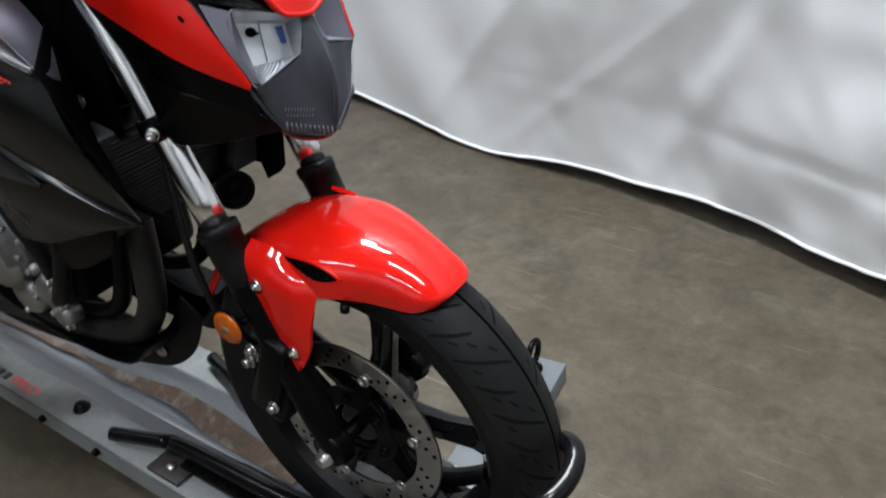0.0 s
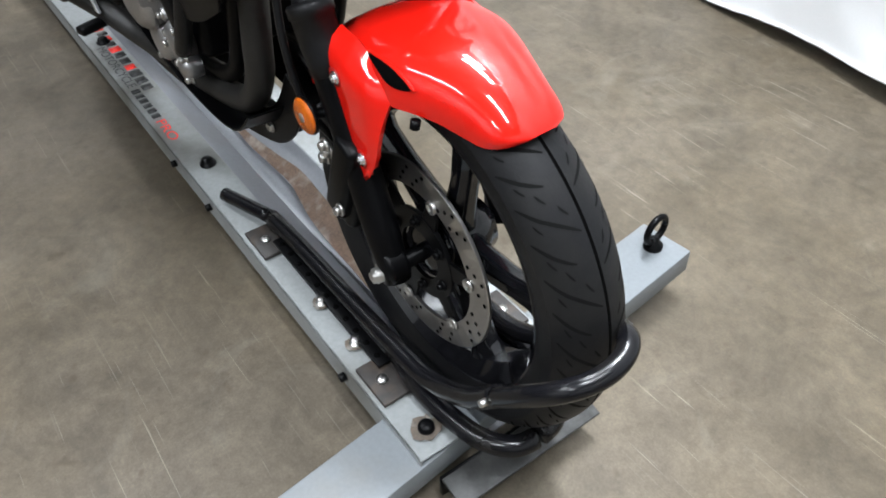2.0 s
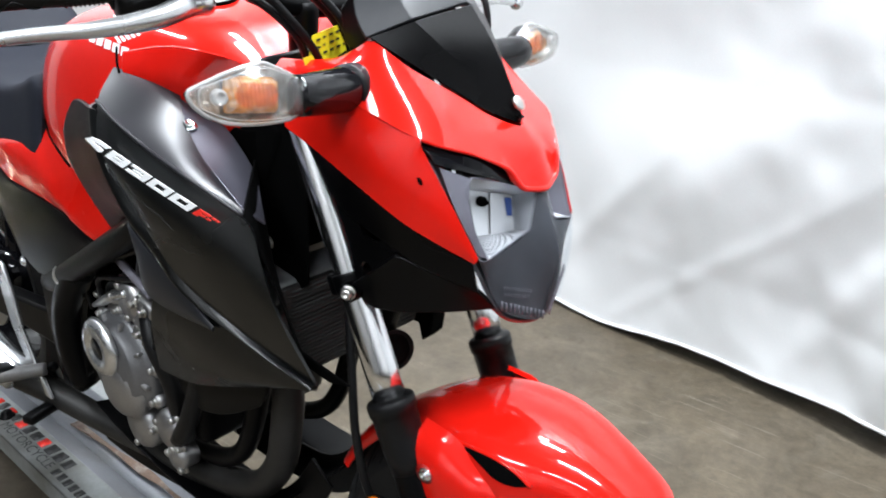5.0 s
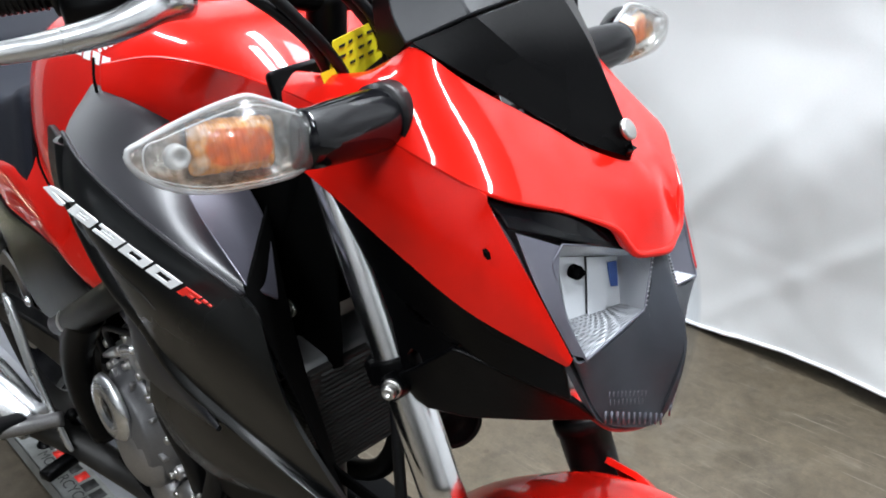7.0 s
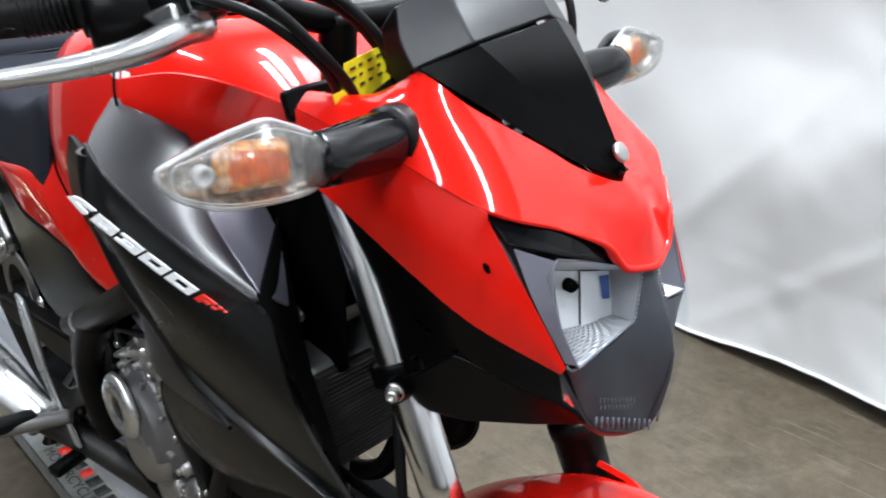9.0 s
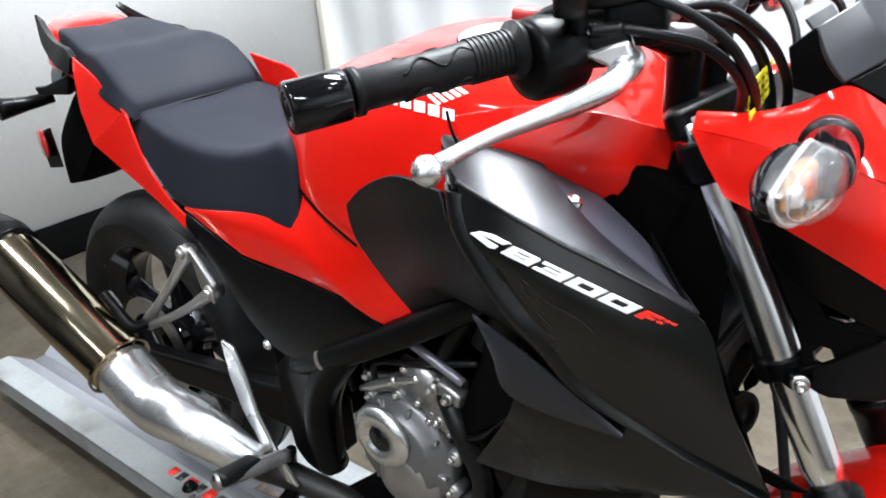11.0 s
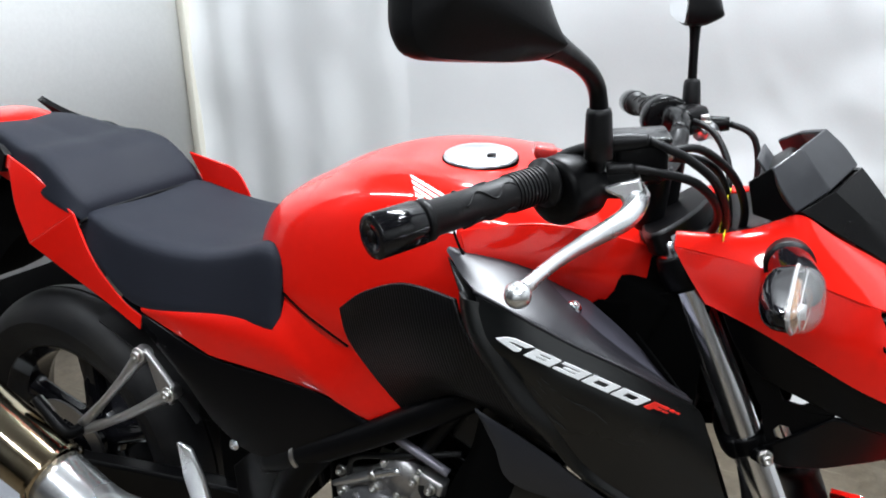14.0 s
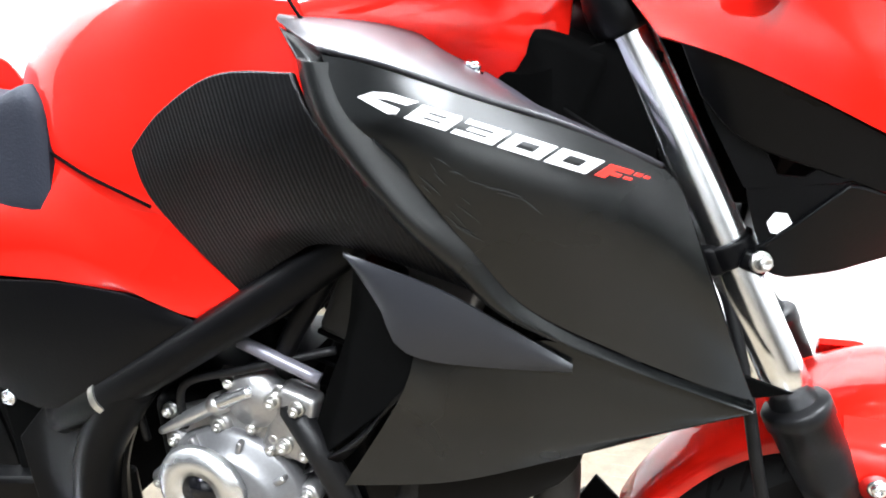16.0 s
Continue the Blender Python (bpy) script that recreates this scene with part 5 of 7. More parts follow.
    both_sides("brow_trim", [slot_a, slot_b, slot_c], GLOSS, "gloss black strip between cowl and lamp", 0.004, out=(0.7, -0.5, 0.4), nv=11)


nose()


def headlight():
    edge = [V(p) for p in ((1.300, -0.0915, 0.944), (1.317, -0.0885, 0.926), (1.347, -0.0725, 0.846), (1.356, -0.047, 0.786))]
    half = [V(p) for p in ((1.336, -0.040, 0.921), (1.351, -0.038, 0.898), (1.371, -0.032, 0.836), (1.366, -0.024, 0.768))]
    mid = [centre(1.355, 0.894), centre(1.369, 0.872), centre(1.384, 0.825), centre(1.372, 0.757)]
    lines = [edge, half, mid, [across(p) for p in half], [across(p) for p in edge]]

    def inside(line, d):
        return [p - V((0.93, 0.0, 0.2)) * k for p, k in zip(line, d)]

    deep = (0.055, 0.060, 0.050, 0.010)
    back = [inside(edge, (0.012, 0.010, 0.006, 0.004)), inside(half, deep), inside(mid, deep), inside(lines[3], deep), inside(lines[4], (0.012, 0.010, 0.006, 0.004))]
    lamp = part("headlight", band(back, 0.004, (1, 0, 0), nu=20, nv=25), TRIM, BIKE, "faceted headlight with clear lens and smoked trim")
    cover = part("lens", band(lines, 0.002, (1, 0, 0), nu=24, nv=33), CLEAR, lamp, "clear headlight lens", sharp=60)
    cover.visible_shadow = False
    for s in (-1, 1):
        def at(p):
            return V(p) if s < 0 else across(p)

        # the bright chamber: white mirrors at the back, a ribbed floor and a ribbed inner wall
        corners = [at(p) for p in ((1.3290, -0.0630, 0.9200), (1.3420, -0.0200, 0.9080), (1.3540, 0.0090, 0.8970), (1.3600, -0.0060, 0.8600), (1.3530, -0.0640, 0.8420), (1.3400, -0.0700, 0.8690), (1.3280, -0.0715, 0.9090))]
        rear = [at(p) for p in ((1.3116, -0.0471, 0.9004), (1.3170, -0.0213, 0.8932), (1.3212, 0.0006, 0.8875), (1.3221, 0.0143, 0.8827), (1.3279, 0.0139, 0.8458), (1.3255, -0.0060, 0.8480), (1.3225, -0.0240, 0.8500), (1.3198, -0.0419, 0.8522))]
        into = V((-0.95, 0.12 * (1 if s < 0 else -1), -0.15))
        for name, mat, a, b in (
                ("upper_mirror", LAMPSILVER, corners[0:3], [rear[0], rear[2], rear[3]]),
                ("ribbed_wall", FLUTED, corners[2:4], rear[3:5]),
                ("ribbed_floor", FLUTED, corners[3:5], [rear[4], rear[7]]),
                ("outer_mirror", SILVERGREY, [corners[4], corners[5], corners[6], corners[0]], [rear[7], rear[7].lerp(rear[0], 0.3), rear[7].lerp(rear[0], 0.8), rear[0]])):
            part(name, band([a, b], 0.0008, -into, nu=12, nv=4, straight=True), mat, lamp)
            if mat is FLUTED:
                for k in range(1, 12):
                    f = k / 12
                    lift = -into * 0.0012
                    line = [a[0].lerp(a[1], f) + lift, b[0].lerp(b[1], f) + lift] if name == "ribbed_wall" else [a[0].lerp(b[0], f) + lift, a[1].lerp(b[1], f) + lift]
                    part("reflector_rib", tube(line, 0.0007, 4, 6, True), FLUTED, lamp)
        for k, d in ((0, 0.0), (1, 0.003), (2, 0.0)):
            step = [p + into * -d for p in (rear[k], rear[k + 1], rear[6 - k], rear[7 - k])]
            part("mirror_panel", plate(step, 0.0008, -into), MIRROR, lamp)
        cap = at((1.3189, -0.0362, 0.8881))
        part("chamber_edge", tube(corners, 0.0008, 84, 6, True, closed=True), SILVERGREY, lamp)
        wing_a = [at(p) for p in ((1.309, -0.086, 0.930), (1.326, -0.083, 0.893), (1.346, -0.071, 0.847))]
        wing_b = [at(p) for p in ((1.328, -0.0640, 0.919), (1.336, -0.0720, 0.885), (1.3515, -0.0650, 0.8440))]
        part("side_reflector_strip", band([wing_a, wing_b], 0.002, (1, -0.4 * (1 if s < 0 else -1), 0.2), nu=14, nv=5), SILVERGREY, lamp, "grey strip beside the chamber")
        trim_a = [at(p) for p in ((1.3460, -0.0705, 0.8455), (1.3525, -0.0645, 0.8415), (1.3595, -0.0065, 0.8590), (1.3540, 0.0090, 0.8970))]
        trim_b = [at(p) for p in ((1.3455, -0.0700, 0.8430), (1.3530, -0.0455, 0.7880), (1.3625, -0.0235, 0.7700))] + [centre(1.3695, 0.7590), centre(1.3820, 0.8250), centre(1.3675, 0.8720), centre(1.3550, 0.8940)]
        part("smoked_trim", band([trim_a, trim_b], 0.002, (1, 0, 0), nu=30, nv=10), TRIM, lamp, "smoked grey lamp trim", sharp=60)
        part("bulb_cap", lathe([(0, 0.0052), (0.006, 0.0052), (0.008, 0.004), (0.0085, 0.0002)], cap, (1, 0.25 * s, 0.1), 18), VOID, lamp)
        part("bulb_tab", box((0.003, 0.006, 0.003), pose(*(cap + V((0.004, -0.006 * s, -0.003))))), VOID, lamp, bevel=0.0008)
        if s < 0:
            # A blue plate painted in as the glint inside this lamp.
            part("blue_tint", plate([(1.3262, -0.0054, 0.8860), (1.3278, 0.0040, 0.8846), (1.3305, 0.0039, 0.8653), (1.3290, -0.0030, 0.8668)], 0.0008, (1, 0, 0)), GLINTBLUE, lamp, "blue plate painted as a glint in the lamp")
        for k in range(11):
            f = k / 10
            p = at((1.3580 + 0.0135 * f, -0.044 + 0.056 * f, 0.7875 - 0.025 * f))
            part("lens_rib", box((0.0012, 0.0016, 0.010), pose(*p)), SILVERGREY, lamp)
    for row, (z, n) in enumerate(((0.8080, 10), (0.8005, 9))):
        for k in range(n):
            p = V((1.3600 + k * 0.0011, -0.044 + k * 0.0036 + row * 0.002, z - 0.0012 * k))
            part("lens_marking", box((0.0004, 0.0024, 0.0034), pose(*p, 0, 0, 28)), SILVERGREY, lamp)
    foot = [V((1.345, -0.044, 0.781)), V((1.354, -0.023, 0.763)), centre(1.360, 0.7525)]
    part("lens_foot", tube(foot + [across(p) for p in foot[-2::-1]], [0.001, 0.002, 0.0024, 0.002, 0.001], 30, 10), REDDEEP, lamp, "red moulding under the lens")


headlight()


def indicator(base, neck, tip, label):
    """A turn signal: black stalk and housing, clear fluted lens, amber inside."""
    base, neck, tip = V(base), V(neck), V(tip)
    way = (tip - neck).normalized()
    stalk = part("turn_signal", tube([base, base.lerp(neck, 0.5), neck, neck + way * 0.014], [0.0225, 0.0212, 0.0200, 0.018], 16, 28), GLOSS, BIKE, label)
    part("stalk_rubber", tube([base - (neck - base) * 0.12, base + (neck - base) * 0.20], [0.0255, 0.0240], 6, 28), SOFTRUBBER, stalk)
    front = V((1, 0, 0.10))
    front = (front - way * front.dot(way)).normalized()
    up = way.cross(front)
    up = up if up.z > 0 else -up
    length = (tip - neck).length
    # stations from the stalk to the point: place, height above and below the axis, bulge
    rows = [(-0.04, 0.006, 0.007, 0.006), (0.02, 0.011, 0.0135, 0.010), (0.13, 0.0175, 0.0200, 0.0135), (0.28, 0.0235, 0.0228, 0.0165), (0.40, 0.0265, 0.0238, 0.0175), (0.56, 0.0222, 0.0242, 0.0175), (0.72, 0.0160, 0.0224, 0.0155), (0.86, 0.0095, 0.0172, 0.0115), (0.95, 0.0050, 0.0105, 0.008), (1.0, 0.0022, 0.0035, 0.004)]
    rows = [(neck + way * length * f, a, b, d) for f, a, b, d in rows]

    def arc(a0, a1, n, scale=1.0, shift=0.0, flat=1.0):
        lines = []
        for k in range(n):
            a = a0 + (a1 - a0) * k / (n - 1)
            ca, sa = math.copysign(abs(math.cos(a)) ** 0.7, math.cos(a)), math.copysign(abs(math.sin(a)) ** 0.8, math.sin(a))
            lines.append([c + up * scale * sa * (top if sa > 0 else low) + front * (ca * d * scale * flat + shift) for c, top, low, d in rows])
        return lines

    half = math.pi / 2
    part("signal_housing", band(arc(half, 3 * half, 9, 1.0, -0.0005, 1.6), 0.0015, -front, nu=28, nv=15), GLOSS, stalk, "black signal housing")
    lens = part("signal_lens", band(arc(-half, half, 13, 1.0, 0.0, 1.3), 0.0015, front, nu=28, nv=21), SIGNAL, stalk, "clear fluted turn signal lens")
    lens.visible_shadow = False
    rim = arc(half, half, 2)[0] + arc(-half, -half, 2)[0][::-1]
    part("lens_rim", tube(rim, 0.0019, 90, 8, closed=True), LENSRIM, stalk, "ribbed clear lens rim")
    inner = arc(half, half, 2, 0.84, 0.008)[0][1:-1] + arc(-half, -half, 2, 0.84, 0.008)[0][1:-1][::-1]
    part("lens_rib", tube(inner, 0.0005, 90, 6, closed=True), LENSRIM, stalk)
    part("signal_reflector", band(arc(half, 3 * half, 7, 0.93, 0.001, 0.7), 0.001, front, nu=22, nv=11), SIGNALBACK, stalk, "chrome and amber signal reflector")
    at = neck + way * length * 0.24
    m = Matrix.Translation(at + way * length * 0.22 - front * 0.002) @ Matrix((way, up, front)).transposed().to_4x4()
    part("amber_cell", box((length * 0.50, 0.034, 0.010), m, taper=(0.8, 0.7)), AMBERCELL, stalk, "amber inner lens", bevel=0.004, segments=3)
    part("bulb", lathe([(0, 0.006), (0.004, 0.0095), (0.030, 0.0100), (0.036, 0.007), (0.038, 0.0002)], neck + way * length * 0.30 + front * 0.003, way, 18), AMBERGLASS, stalk, "amber bulb")
    part("lens_screw", lathe([(0, 0.0032), (0.002, 0.003), (0.0022, 0.0002)], neck + way * length * 0.06 + front * 0.011, front, 10), STEEL, stalk)
    part("lens_boss", lathe([(0, 0.0070), (0.006, 0.0062), (0.0062, 0.003), (0.003, 0.0028), (0.003, 0.0002)], neck + way * length * 0.80 - up * 0.002 + front * 0.005, front, 16), LENSRIM, stalk, "clear round boss in the lens")
    return stalk


indicator((1.207, -0.098, 0.9925), (1.226, -0.176, 0.9985), (1.222, -0.288, 1.0135), "turn signal with clear lens and amber bulb")
indicator((1.196, 0.110, 0.996), (1.203, 0.170, 1.002), (1.190, 0.276, 1.012), "turn signal with clear lens and amber bulb")


def controls():
    r_in, r_end = V((1.020, -0.185, 1.083)), V((0.915, -0.398, 1.066))
    bar = part("handlebar", tube([(1.055, -0.10, 1.075), (1.060, -0.06, 1.060), (1.062, 0, 1.055), (1.060, 0.06, 1.060), (1.055, 0.10, 1.075)], 0.0125, 24, 16), SATIN, BIKE, "black tapered handlebar")
    for s in (-1, 1):
        k = V((1, -s, 1))

        def at(x, y, z):
            return V((x, y * -s, z))

        part("bar_end_section", tube([at(1.055, -0.10, 1.075), at(1.048, -0.14, 1.086), at(1.020, -0.185, 1.086), at(0.995, -0.235, 1.081)], 0.0115, 16, 14), SATIN, bar)
        grip_in, grip_end = at(1.000, -0.225, 1.082), at(0.937, -0.352, 1.071)
        way = (grip_end - grip_in).normalized()
        long = (grip_end - grip_in).length
        g = part("grip", lathe([(-0.002, 0.0215), (0.0, 0.0235), (0.004, 0.0235), (0.006, 0.0165), (0.04, 0.0170), (0.07, 0.0160), (long - 0.008, 0.0160), (long - 0.007, 0.0188), (long - 0.001, 0.0188), (long, 0.0170)], grip_in, way, 32), SOFTRUBBER, BIKE, "black rubber grip", sharp=28)
        u = way.orthogonal().normalized()
        w = way.cross(u)
        for j in range(9):
            c = grip_in + way * (0.010 + j * 0.0042)
            part("grip_rib", ring([(-0.001, 0.0162), (-0.001, 0.0182), (0.001, 0.0182), (0.001, 0.0162)], c, way, 28), SOFTRUBBER, g)
        for j in range(4):
            a0 = j * math.pi / 2
            wave = [grip_in + way * (0.045 + 0.058 * k / 12) + (u * math.cos(a0 + 0.35 * math.sin(k * 0.9)) + w * math.sin(a0 + 0.35 * math.sin(k * 0.9))) * 0.0164 for k in range(13)]
            part("grip_line", tube(wave, 0.0012, 40, 6), SOFTRUBBER, g)
        part("bar_weight", lathe([(0.0005, 0.0150), (0.003, 0.0150), (0.003, 0.0190), (0.0042, 0.0197), (0.046, 0.0197), (0.048, 0.0185), (0.048, 0.0100), (0.0465, 0.0095), (0.0465, 0.0002)], grip_end, way, 40), GLOSS, bar, "gloss black bar end weight", sharp=25)
        part("bar_weight_screw", lathe([(0, 0.006), (0.001, 0.006), (0.0012, 0.0002)], grip_end + way * 0.0467, way, 12), BLACK, bar)
        # switch housing, lever perch and lever
        part("switch_housing", lathe([(-0.030, 0.020), (-0.028, 0.030), (-0.022, 0.033), (0.014, 0.034), (0.020, 0.031), (0.021, 0.024)], V((1.016, -0.200 * -s, 1.074)), (0.36, 0.92 * -s, 0.05), 28), SATIN, bar, "black switch housing", bevel=0.003)
        perch = part("lever_perch", box((0.050, 0.060, 0.034), pose(1.048, -0.170 * -s, 1.082, 6, 0, 24 * -s), taper=(0.85, 0.85)), SATIN, BIKE, bevel=0.010, segments=3)
        lever = [at(1.068, -0.165, 1.066), at(1.078, -0.190, 1.066), at(1.077, -0.225, 1.056), at(1.059, -0.275, 1.048), at(1.050, -0.335, 1.046), at(1.044, -0.385, 1.041)]
        lv = part("lever", tube(lever, [0.012, 0.011, 0.009, 0.0068, 0.0056, 0.0060], 36, 12), BRIGHT, BIKE, "bright aluminium lever with a ball end")
        bl = lathe([(-0.0108, 0.001), (-0.0092, 0.0055), (-0.0055, 0.0092), (0, 0.0108), (0.0055, 0.0092), (0.0092, 0.0055), (0.0108, 0.001)], at(1.043, -0.394, 1.039), (0, 1, 0), 22)
        part("lever_ball", bl, BRIGHT, lv)
        bolt(perch, at(1.072, -0.168, 1.080), (0, 0, 1), 0.008, 0.010, STEEL)
        # mirror
        if s < 0:
            base, foot = V((1.040, -0.200, 1.095)), V((1.050, -0.229, 1.128))
            bend = [foot, V((1.050, -0.232, 1.155)), V((1.048, -0.239, 1.176)), V((1.044, -0.268, 1.195)), V((1.033, -0.322, 1.217))]
            c, way_m, size = V((1.009, -0.385, 1.251)), V((0.92, -0.39, -0.03)).normalized(), 0.895
        else:
            base, foot = V((1.043, 0.208, 1.060)), V((1.045, 0.218, 1.092))
            bend = [foot, V((1.043, 0.221, 1.128)), V((1.040, 0.228, 1.195)), V((1.037, 0.236, 1.215))]
            c, way_m, size = V((1.026, 0.268, 1.250)), V((0.93, 0.37, -0.02)).normalized(), 1.0
        stem = part("mirror", tube([base, base.lerp(foot, 0.6)] + bend, [0.009, 0.0095, 0.0090, 0.0080, 0.0080, 0.0082, 0.0100, 0.0135] if s < 0 else [0.010, 0.010, 0.009, 0.0062, 0.0062, 0.0062, 0.0075, 0.0160], 48, 16), SATIN, BIKE, "black rear-view mirror on a bent stem")
        part("mirror_boot", lathe([(-0.018, 0.0128), (0.0, 0.0124), (0.022, 0.0114), (0.026, 0.0104), (0.0275, 0.008)] if s < 0 else [(-0.012, 0.0128), (0.010, 0.0122), (0.032, 0.0112), (0.036, 0.0095), (0.037, 0.006)], foot, bend[1] - foot, 24), SOFTRUBBER, stem)
        # housing: a creased shell over the glass
        ux = V((-way_m.y, way_m.x, 0)).normalized()
        uz = V((0.02, 0, 1))
        outline = [(-0.0757, -0.003), (-0.0751, 0.018), (-0.0698, 0.030), (-0.0562, 0.0383), (-0.033, 0.0415), (0.007, 0.0428), (0.029, 0.0419), (0.041, 0.0384), (0.0525, 0.025), (0.063, 0.004), (0.0690, -0.024), (0.0680, -0.0400), (0.058, -0.0468), (0.0235, -0.0466), (-0.020, -0.0437), (-0.058, -0.0394), (-0.0707, -0.0308), (-0.0758, -0.0181)]
        if s > 0:
            outline = [(-x, z) for x, z in outline]
        loop = [V((p.x, 0, p.z * 1.11)) * size for p in curve_points([V((x, 0, z)) for x, z in outline + outline[:1]], 73)[:-1]]
        r0, r1 = V((-0.046 * -s, 0, 0.013)) * size, V((0.062 * -s, 0, -0.037)) * size
        rows = []
        for depth, f in ((-0.016, 0.95), (-0.014, 0.985), (-0.008, 1.0), (0.004, 0.985), (0.010, 0.94), (0.023, 0.50), (0.030, 0.20), (0.0315, 0.05)):
            row = []
            for p in loop:
                u = min(max((p - r0).dot(r1 - r0) / (r1 - r0).length_squared, 0), 1)
                near = r0.lerp(r1, u)
                q = near + (p - near) * f
                row.append(c + ux * q.x + uz * q.z + way_m * depth)
            rows.append(row)
        part("mirror_housing", loft(rows), HOUSING, stem, "black angular mirror housing with a diagonal crease", sharp=30)
        gl = [c + ux * p.x * 0.93 + uz * p.z * 0.93 - way_m * 0.0185 for p in loop]
        part("mirror_glass", plate(gl, 0.002, way_m), CHROME, stem, "mirror glass")
    master = part("brake_reservoir", box((0.050, 0.044, 0.038), pose(1.070, -0.160, 1.098, 4, -3, 22), taper=(0.96, 0.94)), SATIN, BIKE, "black brake fluid reservoir", bevel=0.006, segments=3)
    part("reservoir_lid", box((0.053, 0.047, 0.007), pose(1.070, -0.160, 1.119, 4, -3, 22)), SHROUD, master, bevel=0.003)
    part("kill_switch", box((0.022, 0.030, 0.012), pose(0.984, -0.186, 1.103, 0, 8, 26)), TAILRED, bar, "red engine stop switch", bevel=0.003)
    for s in (-1, 1):
        part("bar_riser", tube([(1.055, 0.035 * s, 0.99), (1.060, 0.035 * s, 1.062)], [0.016, 0.018], 8, 18, True), SATIN, bar)
    body = part("master_cylinder", tube([(1.000, -0.196, 1.088), (1.030, -0.176, 1.094), (1.078, -0.150, 1.098)], [0.015, 0.017, 0.013], 14, 16), SATIN, BIKE, "black brake master cylinder")
    bolt(body, (1.086, -0.146, 1.099), (0.8, 0.5, 0.1), 0.008, 0.012, STEEL, label="bright hose fitting")
    part("lever_bracket", box((0.046, 0.012, 0.020), pose(1.056, -0.186, 1.084, 0, -8, 30)), BRIGHT, body, "bright lever pivot", bevel=0.004)
    part("clutch_perch", tube([(1.020, 0.190, 1.080), (1.060, 0.195, 1.072), (1.100, 0.200, 1.074)], [0.016, 0.014, 0.009], 14, 14), SATIN, BIKE, "black clutch lever perch")
    # throttle cables: a ribbed sleeve and a bright elbow leave the housing, and run down behind the cowl
    part("cable_sleeve", tube([(1.006, -0.204, 1.100), (1.020, -0.199, 1.108), (1.050, -0.190, 1.116), (1.083, -0.180, 1.1195)], [0.0070, 0.0058, 0.0058, 0.0085, 0.0085, 0.0060], 30, 14), SOFTRUBBER, bar, "black throttle cable sleeve")
    part("cable_elbow", tube([(1.012, -0.206, 1.073), (1.014, -0.207, 1.082), (1.024, -0.203, 1.088), (1.050, -0.193, 1.0925)], [0.0068, 0.0052, 0.0050, 0.0050], 24, 12), STEEL, bar, "bright cable elbow")
    part("cable_boot", tube([(1.048, -0.194, 1.092), (1.072, -0.186, 1.094)], [0.0068, 0.0050], 8, 12), SOFTRUBBER, bar)
    part("lever_knuckle", plate([(1.040, -0.196, 1.074), (1.078, -0.186, 1.086), (1.086, -0.186, 1.058), (1.066, -0.190, 1.054), (1.062, -0.192, 1.066)], 0.010, (0.3, -1, 0.2)), BRIGHT, BIKE, "bright lever knuckle", bevel=0.003)
    cables = (
        [(1.086, -0.146, 1.100), (1.118, -0.110, 1.100), (1.150, -0.070, 1.060), (1.156, -0.045, 1.005), (1.120, -0.03, 0.95)],
        [(1.083, -0.180, 1.1195), (1.118, -0.166, 1.101), (1.142, -0.135, 1.068), (1.142, -0.085, 1.01), (1.09, -0.05, 0.95)],
        [(1.070, -0.187, 1.094), (1.096, -0.174, 1.088), (1.126, -0.150, 1.074), (1.140, -0.110, 1.035), (1.115, -0.07, 0.98)],
        [(1.100, 0.200, 1.074), (1.132, 0.200, 1.058), (1.142, 0.195, 1.005), (1.130, 0.175, 0.955), (1.08, 0.10, 0.91)],
        [(1.03, 0.17, 1.085), (1.09, 0.13, 1.075), (1.12, 0.10, 1.02), (1.10, 0.07, 0.95), (1.06, 0.05, 0.92)],
    )
    for c in cables:
        part("control_cable", tube(c, 0.0044, 40, 8), SOFTRUBBER, bar, "black control cable")


controls()


